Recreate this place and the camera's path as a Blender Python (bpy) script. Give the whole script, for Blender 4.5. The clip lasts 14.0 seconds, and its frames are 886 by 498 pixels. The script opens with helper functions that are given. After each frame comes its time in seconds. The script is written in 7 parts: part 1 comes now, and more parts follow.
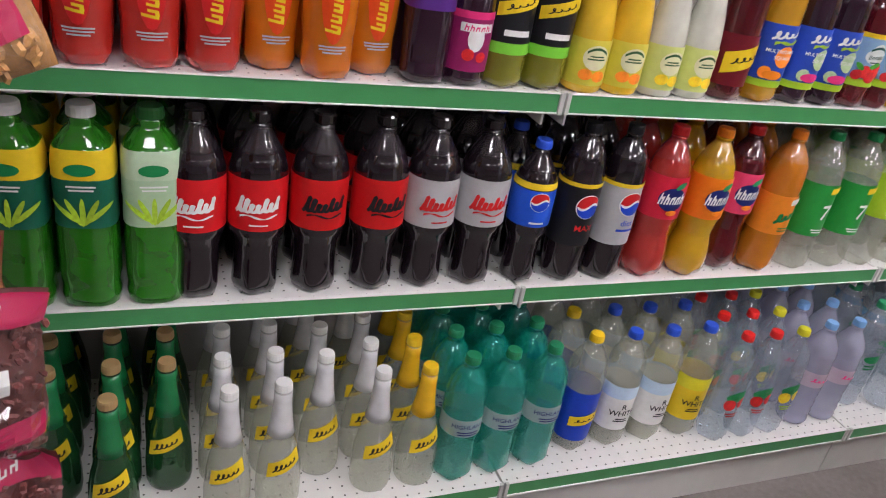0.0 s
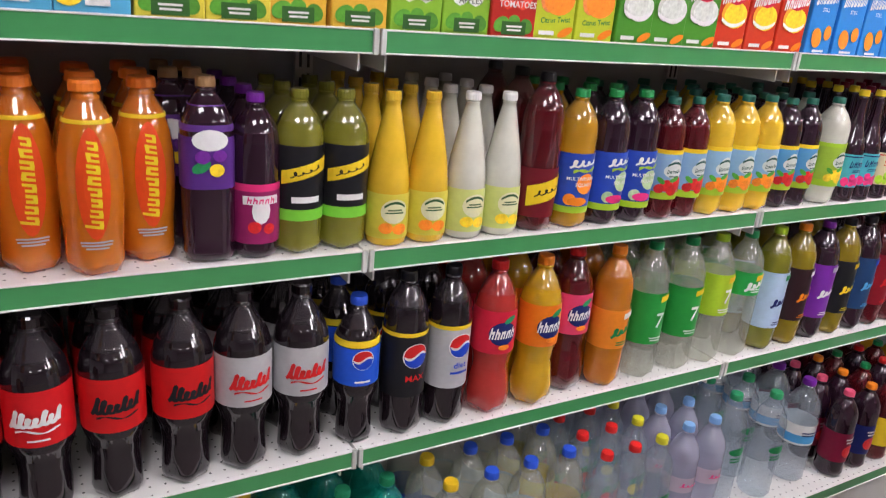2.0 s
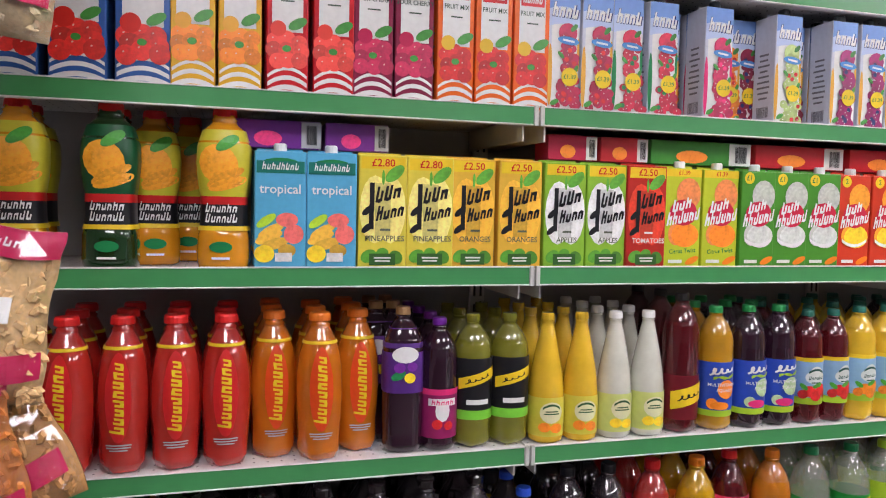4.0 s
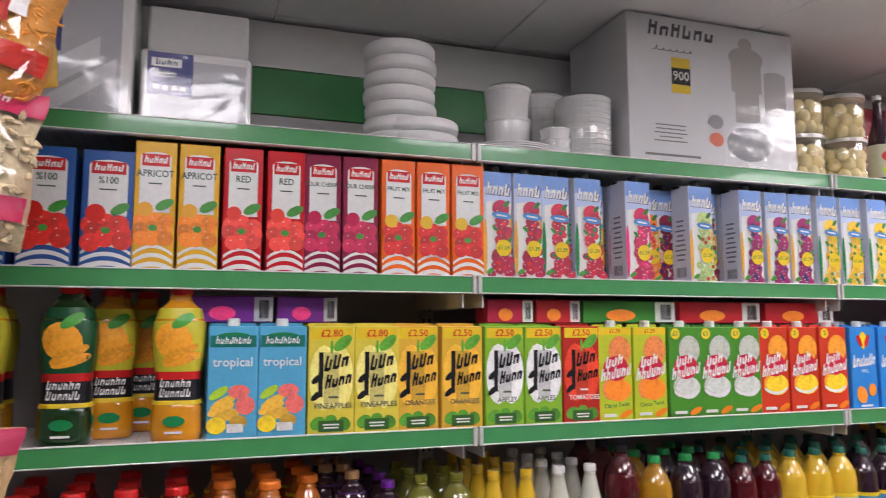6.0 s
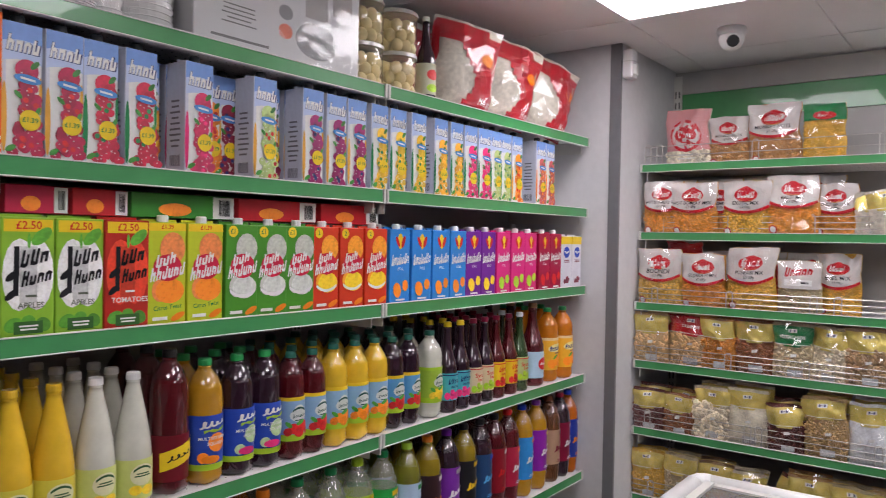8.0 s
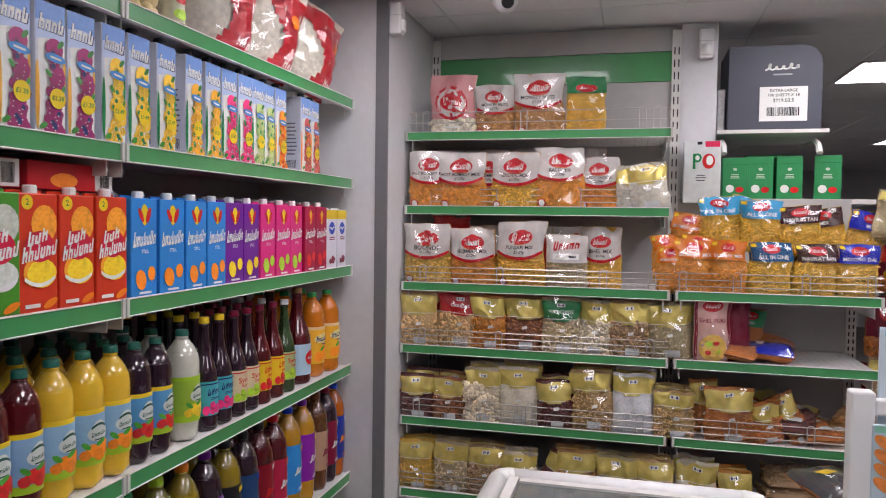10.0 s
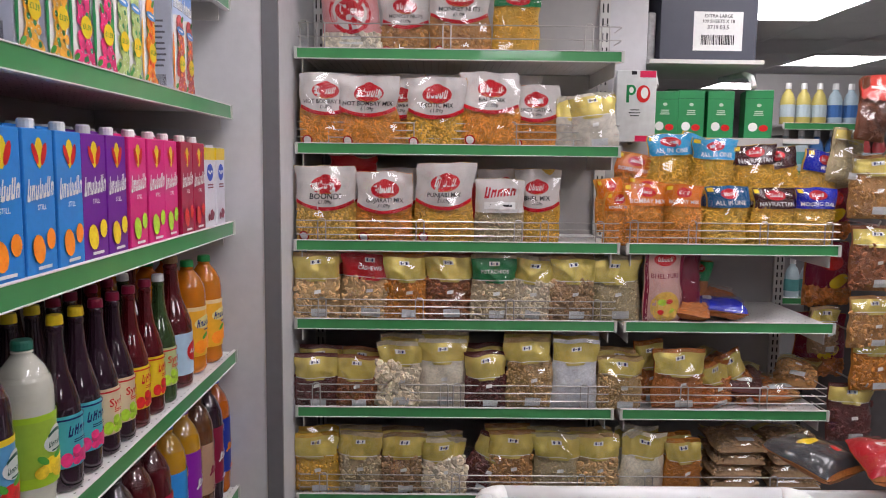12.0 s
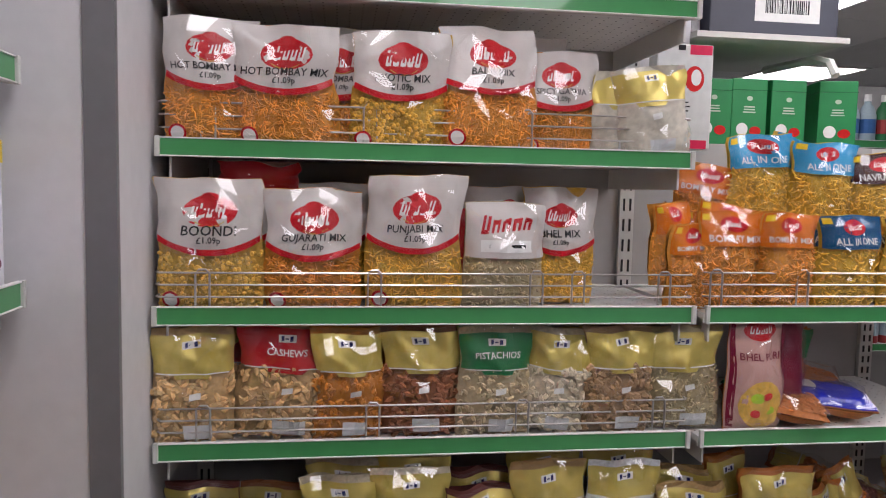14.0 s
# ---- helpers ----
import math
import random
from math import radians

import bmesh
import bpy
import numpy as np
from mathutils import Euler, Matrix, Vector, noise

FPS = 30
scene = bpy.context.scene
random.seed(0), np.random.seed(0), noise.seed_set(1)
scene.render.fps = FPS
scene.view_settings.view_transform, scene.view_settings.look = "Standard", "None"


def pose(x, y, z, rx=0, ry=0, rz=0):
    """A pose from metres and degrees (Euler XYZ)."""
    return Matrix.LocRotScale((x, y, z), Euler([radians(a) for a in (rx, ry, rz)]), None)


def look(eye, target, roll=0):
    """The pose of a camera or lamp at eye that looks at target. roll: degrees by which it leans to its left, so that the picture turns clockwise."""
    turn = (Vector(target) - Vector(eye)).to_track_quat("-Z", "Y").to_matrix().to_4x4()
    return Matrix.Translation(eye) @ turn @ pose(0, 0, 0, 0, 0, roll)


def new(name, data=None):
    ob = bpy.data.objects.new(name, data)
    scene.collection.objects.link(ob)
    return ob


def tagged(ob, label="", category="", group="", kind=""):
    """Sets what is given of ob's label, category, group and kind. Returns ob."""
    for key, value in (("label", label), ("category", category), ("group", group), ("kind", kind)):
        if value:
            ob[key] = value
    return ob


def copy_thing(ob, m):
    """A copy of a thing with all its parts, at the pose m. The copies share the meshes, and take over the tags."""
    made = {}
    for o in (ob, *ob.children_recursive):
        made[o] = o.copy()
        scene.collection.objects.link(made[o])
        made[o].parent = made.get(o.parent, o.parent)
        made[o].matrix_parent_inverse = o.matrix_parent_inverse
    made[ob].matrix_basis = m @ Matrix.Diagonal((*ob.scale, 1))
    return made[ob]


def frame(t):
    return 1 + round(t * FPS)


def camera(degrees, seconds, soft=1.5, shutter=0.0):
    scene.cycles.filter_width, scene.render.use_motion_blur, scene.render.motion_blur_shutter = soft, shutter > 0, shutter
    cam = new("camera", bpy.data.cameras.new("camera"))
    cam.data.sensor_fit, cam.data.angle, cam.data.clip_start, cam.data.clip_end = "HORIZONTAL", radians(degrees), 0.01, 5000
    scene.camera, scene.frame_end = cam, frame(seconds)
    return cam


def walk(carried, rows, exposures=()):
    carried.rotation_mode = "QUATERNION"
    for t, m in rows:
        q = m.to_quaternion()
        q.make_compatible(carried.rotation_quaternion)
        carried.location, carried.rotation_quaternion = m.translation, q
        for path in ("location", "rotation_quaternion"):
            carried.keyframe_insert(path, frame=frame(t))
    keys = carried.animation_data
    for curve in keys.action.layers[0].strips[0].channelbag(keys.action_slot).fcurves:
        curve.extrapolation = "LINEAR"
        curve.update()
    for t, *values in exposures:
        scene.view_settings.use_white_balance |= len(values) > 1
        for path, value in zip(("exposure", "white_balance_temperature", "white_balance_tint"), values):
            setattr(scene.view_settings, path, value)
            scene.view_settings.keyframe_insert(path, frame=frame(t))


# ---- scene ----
cam = camera(61.6, 14.0, soft=1.0, shutter=0.18)
# the clip camera brightens on the darker low shelves and stops down towards the lamps
EXPOSURES = [(0, 0.38, 6250, 21), (1.5, 0.47, 6250, 21), (2.5, 0.45, 6250, 21), (3.5, 0.36, 6200, 21), (6, 0.22, 6250, 21), (8, -0.16, 6250, 21), (9, -0.25, 6250, 21), (12.5, -0.38, 6250, 21), (14, -0.46, 6250, 21)]
PATH = [
    (0, (-0.68, -1.116, 1.319), (0.044, 0.503, 0.394), 9.9),
    (0.5, (-0.629, -1.027, 1.295), (0.053, 0.556, 0.281), 9.5),
    (1, (-0.532, -1.02, 1.351), (0.218, 0.553, 0.369), 8.4),
    (1.5, (-0.473, -1.046, 1.399), (0.413, 0.537, 0.558), 7.5),
    (2, (-0.497, -1.092, 1.42), (0.463, 0.533, 0.759), 5.1),
    (2.5, (-0.554, -1.135, 1.445), (0.372, 0.581, 0.997), 3.0),
    (3, (-0.58, -1.214, 1.451), (0.139, 0.637, 1.207), 1.8),
    (3.5, (-0.573, -1.311, 1.446), (0.005, 0.596, 1.269), 1.5),
    (3.7, (-0.577, -1.337, 1.451), (-0.022, 0.578, 1.293), 1.4),
    (5.8, (-0.604, -1.459, 1.571), (-0.024, 0.444, 1.783), -0.2),
    (6, (-0.587, -1.47, 1.552), (0.066, 0.408, 1.769), -0.1),
    (6.5, (-0.57, -1.47, 1.543), (0.341, 0.304, 1.689), 0.9),
    (7, (-0.55, -1.446, 1.542), (0.626, 0.171, 1.607), 1.5),
    (7.5, (-0.532, -1.416, 1.54), (0.872, 0.008, 1.538), 1.7),
    (8, (-0.541, -1.362, 1.537), (1.058, -0.16, 1.506), 1.0),
    (8.5, (-0.524, -1.294, 1.528), (1.213, -0.305, 1.488), 0.7),
    (9, (-0.505, -1.238, 1.52), (1.316, -0.412, 1.468), 0.9),
    (9.2, (-0.482, -1.212, 1.516), (1.362, -0.44, 1.458), 1.0),
    (11.3, (0.03, -0.659, 1.534), (2.022, -0.564, 1.381), 0.2),
    (11.5, (0.055, -0.642, 1.533), (2.047, -0.576, 1.36), 0.3),
    (12, (0.19, -0.563, 1.514), (2.177, -0.583, 1.288), 0.7),
    (12.5, (0.413, -0.503, 1.501), (2.395, -0.619, 1.259), 1.6),
    (13, (0.688, -0.46, 1.483), (2.667, -0.651, 1.268), 1.5),
    (13.5, (0.924, -0.444, 1.488), (2.902, -0.676, 1.313), 0.9),
    (14, (1.118, -0.453, 1.496), (3.093, -0.727, 1.333), 1.2),
]
walk(cam, [(t, look(eye, target, roll)) for t, eye, target, roll in PATH], EXPOSURES)

# ---- light ----
world = bpy.data.worlds.new("shop_air")
scene.world = world
world.use_nodes = True
world.node_tree.nodes["Background"].inputs[0].default_value = (0.9, 0.95, 1.0, 1)
world.node_tree.nodes["Background"].inputs[1].default_value = 0.05
scene.view_settings.exposure = 0.0
PANEL_POWER = 12.5

# ---- materials ----
MATS = {}


def nodes_of(m):
    m.use_nodes = True
    return m.node_tree.nodes, m.node_tree.links, m.node_tree.nodes["Principled BSDF"]


def paint(name, col, rough=0.5, metal=0.0, coat=0.0, vary=0.12, scale=40.0, bump=0.1, alpha=1.0, spread=0.0, fine=8.0):
    """A surface with grain at two scales; spread varies it from piece to piece."""
    if name in MATS:
        return MATS[name]
    m = MATS[name] = bpy.data.materials.new(name)
    ns, ln, b = nodes_of(m)
    b.inputs["Roughness"].default_value, b.inputs["Metallic"].default_value = rough, metal
    b.inputs["Coat Weight"].default_value, b.inputs["Coat Roughness"].default_value = coat, 0.04
    b.inputs["Alpha"].default_value = alpha
    tc = ns.new("ShaderNodeTexCoord")
    big, small = ns.new("ShaderNodeTexNoise"), ns.new("ShaderNodeTexNoise")
    big.inputs["Scale"].default_value, small.inputs["Scale"].default_value = scale / fine, scale
    for n in (big, small):
        n.inputs["Detail"].default_value = 3
        ln.new(tc.outputs["Object"], n.inputs["Vector"])
    add = ns.new("ShaderNodeMath")
    ln.new(big.outputs["Fac"], add.inputs[0]), ln.new(small.outputs["Fac"], add.inputs[1])
    ramp = ns.new("ShaderNodeMapRange")
    ramp.inputs["From Min"].default_value, ramp.inputs["From Max"].default_value = 0.6, 1.4
    ramp.inputs["To Min"].default_value, ramp.inputs["To Max"].default_value = 1 - vary, 1 + vary
    ln.new(add.outputs[0], ramp.inputs["Value"])
    hsv = ns.new("ShaderNodeHueSaturation")
    hsv.inputs["Color"].default_value = (*col, 1)
    ln.new(ramp.outputs[0], hsv.inputs["Value"])
    if spread:
        inf, r2 = ns.new("ShaderNodeNewGeometry"), ns.new("ShaderNodeMapRange")
        r2.inputs["To Min"].default_value, r2.inputs["To Max"].default_value = 1 - spread, 1 + spread
        mul = ns.new("ShaderNodeMath")
        mul.operation = "MULTIPLY"
        ln.new(inf.outputs["Random Per Island"], r2.inputs["Value"])
        ln.new(ramp.outputs[0], mul.inputs[0]), ln.new(r2.outputs[0], mul.inputs[1])
        ln.new(mul.outputs[0], hsv.inputs["Value"])
    ln.new(hsv.outputs[0], b.inputs["Base Color"])
    if bump:
        bp = ns.new("ShaderNodeBump")
        bp.inputs["Strength"].default_value, bp.inputs["Distance"].default_value = bump, 0.002
        ln.new(small.outputs["Fac"], bp.inputs["Height"]), ln.new(bp.outputs[0], b.inputs["Normal"])
    return m


def ink(col, rough=0.32):
    """Print on card, film or paper."""
    m = paint("print_%02x%02x%02x" % tuple(int(c * 255) for c in col), col, rough, vary=0.07, scale=90, bump=0.02)
    m.node_tree.nodes["Principled BSDF"].inputs["Specular IOR Level"].default_value = 0.26
    return m


def drink(name, col, depth=0.4):
    """A full plastic bottle: tinted drink seen through smooth plastic; depth is how far light passes into it."""
    m = paint("drink_" + name, col, 0.10, coat=1.0, vary=0.16, scale=26, bump=0.04)
    b = m.node_tree.nodes["Principled BSDF"]
    b.inputs["Transmission Weight"].default_value, b.inputs["IOR"].default_value = depth, 1.36
    return m


def film(name, col, body, gloss_rough=0.06, bump=0.12, scale=30.0, tint=(1, 1, 1), base=0.06):
    """Clear film, plastic or glass: seen through, with a share of tinted body and real gloss."""
    if name in MATS:
        return MATS[name]
    m = MATS[name] = bpy.data.materials.new(name)
    ns, ln, b = nodes_of(m)
    ns.remove(b)
    out = ns["Material Output"]
    tr, di, gl, m1, m2, fr, nz, bp, tc = (ns.new("ShaderNode" + k) for k in ("BsdfTransparent", "BsdfDiffuse", "BsdfGlossy", "MixShader", "MixShader", "LayerWeight", "TexNoise", "Bump", "TexCoord"))
    tr.inputs["Color"].default_value, di.inputs["Color"].default_value = (*tint, 1), (*col, 1)
    gl.inputs["Roughness"].default_value, fr.inputs["Blend"].default_value = gloss_rough, 0.5
    pw, ma = ns.new("ShaderNodeMath"), ns.new("ShaderNodeMath")
    pw.operation, ma.operation = "POWER", "MULTIPLY_ADD"
    pw.inputs[1].default_value, ma.inputs[1].default_value, ma.inputs[2].default_value = 4.0, 0.6, base
    m1.inputs[0].default_value = body
    nz.inputs["Scale"].default_value, nz.inputs["Detail"].default_value = scale, 2
    bp.inputs["Strength"].default_value, bp.inputs["Distance"].default_value = bump, 0.12 / scale
    ln.new(tc.outputs["Object"], nz.inputs["Vector"]), ln.new(nz.outputs["Fac"], bp.inputs["Height"])
    for n in (gl, fr):
        ln.new(bp.outputs[0], n.inputs["Normal"])
    ln.new(tr.outputs[0], m1.inputs[1]), ln.new(di.outputs[0], m1.inputs[2])
    ln.new(fr.outputs["Facing"], pw.inputs[0]), ln.new(pw.outputs[0], ma.inputs[0]), ln.new(ma.outputs[0], m2.inputs[0]), ln.new(m1.outputs[0], m2.inputs[1]), ln.new(gl.outputs[0], m2.inputs[2])
    ln.new(m2.outputs[0], out.inputs["Surface"])
    return m


def clear(name, col, alpha):
    """Thin clear plastic."""
    return film("clear_" + name, col, alpha, 0.05, 0.5, 30.0, tuple(0.62 + 0.38 * c for c in col), base=0.085)


def deck_paint():
    """White shelf steel with punched holes."""
    m = paint("shelf_deck", (0.78, 0.77, 0.75), 0.4, vary=0.06, scale=25, bump=0.03)
    ns, ln, b = nodes_of(m)
    tc, fr, ds, lt, mx = (ns.new("ShaderNode" + k) for k in ("TexCoord", "VectorMath", "VectorMath", "Math", "Mix"))
    sc = ns.new("ShaderNodeVectorMath")
    sc.operation, fr.operation, ds.operation, lt.operation = "MULTIPLY", "FRACTION", "DISTANCE", "LESS_THAN"
    sc.inputs[1].default_value = (40, 40, 0)
    ds.inputs[1].default_value = (0.5, 0.5, 0)
    lt.inputs[1].default_value = 0.085
    mx.data_type = "RGBA"
    ln.new(tc.outputs["Object"], sc.inputs[0]), ln.new(sc.outputs[0], fr.inputs[0]), ln.new(fr.outputs[0], ds.inputs[0])
    ln.new(ds.outputs["Value"], lt.inputs[0]), ln.new(lt.outputs[0], mx.inputs["Factor"])
    was = b.inputs["Base Color"].links[0].from_socket
    ln.new(was, mx.inputs["A"])
    mx.inputs["B"].default_value = (0.05, 0.05, 0.05, 1)
    ln.new(mx.outputs["Result"], b.inputs["Base Color"])
    return m


def glow(name, col, power):
    m = bpy.data.materials.new(name)
    ns, ln, b = nodes_of(m)
    b.inputs["Emission Color"].default_value, b.inputs["Emission Strength"].default_value = (*col, 1), power
    b.inputs["Base Color"].default_value = (*col, 1)
    return m


DECK = deck_paint()
GREEN = paint("ticket_green", (0.05, 0.28, 0.09), 0.3, coat=0.5, vary=0.10, scale=18, bump=0.02)
EDGE = paint("white_plastic", (0.80, 0.80, 0.78), 0.35, vary=0.05, scale=30, bump=0.02)
GREY_CLIP = paint("grey_plastic", (0.55, 0.55, 0.52), 0.35, vary=0.08)
STEEL = paint("cream_steel", (0.66, 0.65, 0.62), 0.45, vary=0.06, scale=20, bump=0.03)
BACK = paint("back_panel_grey", (0.43, 0.42, 0.41), 0.5, vary=0.07, scale=14, bump=0.04)
WALL = paint("wall_paint", (0.64, 0.635, 0.65), 0.6, vary=0.06, scale=30, bump=0.15, fine=12)
DARK_TRIM = paint("dark_grey_trim", (0.17, 0.17, 0.18), 0.5, vary=0.08, scale=30)
CEIL = paint("ceiling_tile", (0.80, 0.79, 0.79), 0.85, vary=0.05, scale=260, bump=0.25, fine=60)
FLOOR = paint("vinyl_floor", (0.23, 0.205, 0.195), 0.4, vary=0.22, scale=60, bump=0.08, fine=14)
WIRE = paint("zinc_wire", (0.52, 0.50, 0.48), 0.30, metal=0.8, vary=0.1, scale=60)
WHITE = paint("white_gloss", (0.80, 0.80, 0.80), 0.28, vary=0.05, scale=20, bump=0.03)
BLACK = paint("black_plastic", (0.02, 0.02, 0.022), 0.35)
FOAM = paint("white_foam", (0.80, 0.80, 0.79), 0.6, vary=0.04, scale=80, bump=0.1)
SHRINK = film("shrink_film", (0.8, 0.8, 0.82), 0.03, 0.10, 0.5, 11.0, base=0.06)
FILM = film("pouch_film", (0.8, 0.8, 0.8), 0.008, 0.035, 0.14, 26.0, base=0.075)
FOIL = paint("gold_foil", (0.66, 0.53, 0.13), 0.30, metal=0.35, coat=0.0, vary=0.28, scale=34, bump=0.9)

# ---- mesh tools ----


def mesh_ob(name, bm, mat, smooth=False):
    me = bpy.data.meshes.new(name)
    bm.to_mesh(me), bm.free()
    me.materials.append(mat)
    if smooth:
        me.polygons.foreach_set("use_smooth", [True] * len(me.polygons))
    return new(name, me)


def part(name, bm, mat, parent, label="", smooth=False):
    ob = mesh_ob(name, bm, mat, smooth)
    ob.parent = parent
    return tagged(ob, label)


def structure(name, bm, mat, label, category, smooth=False):
    return tagged(mesh_ob(name, bm, mat, smooth), label, category, kind="structure")


def box(bm, x0, x1, y0, y1, z0, z1, bevel=0.0):
    b = bmesh.new()
    bmesh.ops.create_cube(b, size=1)
    for v in b.verts:
        v.co = Vector((x0 + (v.co.x + 0.5) * (x1 - x0), y0 + (v.co.y + 0.5) * (y1 - y0), z0 + (v.co.z + 0.5) * (z1 - z0)))
    if bevel:
        bmesh.ops.bevel(b, geom=b.edges[:], offset=bevel, segments=2, affect="EDGES", profile=0.5)
    me = bpy.data.meshes.new("tmp")
    b.to_mesh(me), b.free()
    bm.from_mesh(me)
    bpy.data.meshes.remove(me)
    return bm


def boxed(x0, x1, y0, y1, z0, z1, bevel=0.0):
    return box(bmesh.new(), x0, x1, y0, y1, z0, z1, bevel)


def add_mesh(bm, verts, faces):
    vs = [bm.verts.new(v) for v in verts]
    for f in faces:
        try:
            bm.faces.new([vs[i] for i in f])
        except ValueError:
            pass
    return bm


def tube(bm, pts, r, n=6):
    """A round wire along points."""
    pts = [Vector(p) for p in pts]
    rings = []
    for i, p in enumerate(pts):
        d = (pts[min(i + 1, len(pts) - 1)] - pts[max(i - 1, 0)]).normalized()
        side = d.cross(Vector((0, 0, 1)) if abs(d.z) < 0.9 else Vector((1, 0, 0))).normalized()
        up = side.cross(d)
        rings.append([bm.verts.new(p + r * (math.cos(a) * side + math.sin(a) * up)) for a in (2 * math.pi * k / n for k in range(n))])
    for a, b in zip(rings, rings[1:]):
        for k in range(n):
            bm.faces.new((a[k], a[(k + 1) % n], b[(k + 1) % n], b[k]))
    bm.faces.new(rings[0][::-1]), bm.faces.new(rings[-1])
    return bm


def revolve(prof, seg=24, square=0.0, lobes=0, depth=1.0):
    """A turned body from (z, r) pairs; square pulls the section towards a rounded square, lobes flute its foot."""
    bm = bmesh.new()
    rings = []
    for z, r in prof:
        ring = []
        for k in range(seg):
            a = 2 * math.pi * k / seg
            c, s = math.cos(a), math.sin(a)
            f = 1.0
            if square:
                f = 1 / (abs(c) ** (2 + square) + abs(s) ** (2 + square)) ** (1 / (2 + square))
            if lobes and z < 0.045:
                f *= 1 - 0.16 * (1 - z / 0.045) * (0.5 + 0.5 * math.cos(lobes * a))
            ring.append(bm.verts.new((r * f * c, r * f * s * depth, z)))
        rings.append(ring)
    for a, b in zip(rings, rings[1:]):
        for k in range(seg):
            bm.faces.new((a[k], a[(k + 1) % seg], b[(k + 1) % seg], b[k]))
    bm.faces.new(rings[0][::-1]), bm.faces.new(rings[-1])
    return bm


# ---- printed artwork: flat shapes laid on a label, card or bag ----


def rect(u, v, w, h, shear=0.0, nu=6, nv=2):
    vs = [(u + w * (i / nu - 0.5), v + h * (j / nv - 0.5) + shear * (i / nu - 0.5)) for j in range(nv + 1) for i in range(nu + 1)]
    fs = [(j * (nu + 1) + i, j * (nu + 1) + i + 1, (j + 1) * (nu + 1) + i + 1, (j + 1) * (nu + 1) + i) for j in range(nv) for i in range(nu)]
    return vs, fs


def oval(u, v, a, b, turn=0.0, n=16, point=0.0):
    vs, fs = [(u, v)], []
    c, s = math.cos(turn), math.sin(turn)
    for ring in (0.55, 1.0):
        for k in range(n):
            t = 2 * math.pi * k / n
            x, y = a * ring * math.cos(t), b * ring * math.sin(t) * (1 - point * abs(math.cos(t)) ** 3)
            vs.append((u + c * x - s * y, v + s * x + c * y))
    for k in range(n):
        k2 = (k + 1) % n
        fs += [(0, 1 + k, 1 + k2), (1 + k, 1 + n + k, 1 + n + k2, 1 + k2)]
    return vs, fs


def stroke(u, v, w, amp, thick, waves=2.0, rise=0.0, n=24):
    """A flowing stroke, thick and thin, in place of a lettered mark."""
    vs, fs = [], []
    for i in range(n + 1):
        t = i / n
        y = v + amp * math.sin(2 * math.pi * waves * t) + rise * (t - 0.5)
        h = thick * (0.35 + 0.65 * abs(math.cos(2 * math.pi * waves * t))) / 2
        vs += [(u + w * (t - 0.5), y - h), (u + w * (t - 0.5), y + h)]
    fs = [(2 * i, 2 * i + 2, 2 * i + 3, 2 * i + 1) for i in range(n)]
    return vs, fs


def scrawl(u, v, w, amp, thick, waves=3.0, rise=0.0):
    """Looping handwriting-like stroke, in place of a lettered mark."""
    rnd = random.Random(int(waves * 100 + w * 1e4))
    letters = max(3, int(waves + 0.5))
    lw = w / letters
    pts = []
    for k in range(letters):
        h = amp * (2.5 if k == 0 else rnd.choice((1.2, 1.3, 2.1)))
        loop, n = lw * rnd.uniform(0.20, 0.34), 14
        for i in range(n):
            t = i / n
            y = h * (1 - math.cos(2 * math.pi * t)) / 2
            pts.append((u - w / 2 + lw * (k + t) + loop * math.sin(2 * math.pi * t) + 0.28 * y, v - amp + y + rise * ((k + t) / letters - 0.5)))
    n = len(pts) - 1
    vs = []
    for i, p in enumerate(pts):
        a, b = pts[max(i - 1, 0)], pts[min(i + 1, n)]
        dx, dy = b[0] - a[0], b[1] - a[1]
        l = math.hypot(dx, dy) or 1
        h = thick * (0.7 + 0.5 * abs(dy) / l) / 2
        vs += [(p[0] - dy / l * h, p[1] + dx / l * h), (p[0] + dy / l * h, p[1] - dx / l * h)]
    return vs, [(2 * i + 1, 2 * i + 3, 2 * i + 2, 2 * i) for i in range(n)]


def ribbon(u, v, w, amp, thick, waves=2.0, rise=0.0):
    if waves >= 1.8 and amp:
        return scrawl(u, v, w, max(amp, thick * 0.42), thick * 0.36, waves + 1.5, rise)
    return stroke(u, v, w, amp, thick, waves, rise)


def arc(u, v, w, drop, thick, n=12):
    vs = []
    for i in range(n + 1):
        t = 2 * i / n - 1
        y = v - drop * t * t
        vs += [(u + w * t / 2, y - thick / 2), (u + w * t / 2, y + thick / 2)]
    return vs, [(2 * i, 2 * i + 2, 2 * i + 3, 2 * i + 1) for i in range(n)]


WORDS = {}


def words(text, u, v, size, rise=0.0, stretch=1.0):
    """Readable words, in the built-in font, centred at (u, v)."""
    if text not in WORDS:
        cu = bpy.data.curves.new("words", "FONT")
        cu.body, cu.size, cu.align_x, cu.align_y, cu.resolution_u = text, 1.0, "CENTER", "CENTER", 2
        cu.offset = 0.014
        ob = bpy.data.objects.new("words", cu)
        me = bpy.data.meshes.new_from_object(ob)
        WORDS[text] = ([(q.co.x, q.co.y) for q in me.vertices], [tuple(p.vertices) for p in me.polygons])
        bpy.data.objects.remove(ob), bpy.data.meshes.remove(me)
    vs, fs = WORDS[text]
    return [(u + size * stretch * x, v + size * (y + rise * x)) for x, y in vs], fs


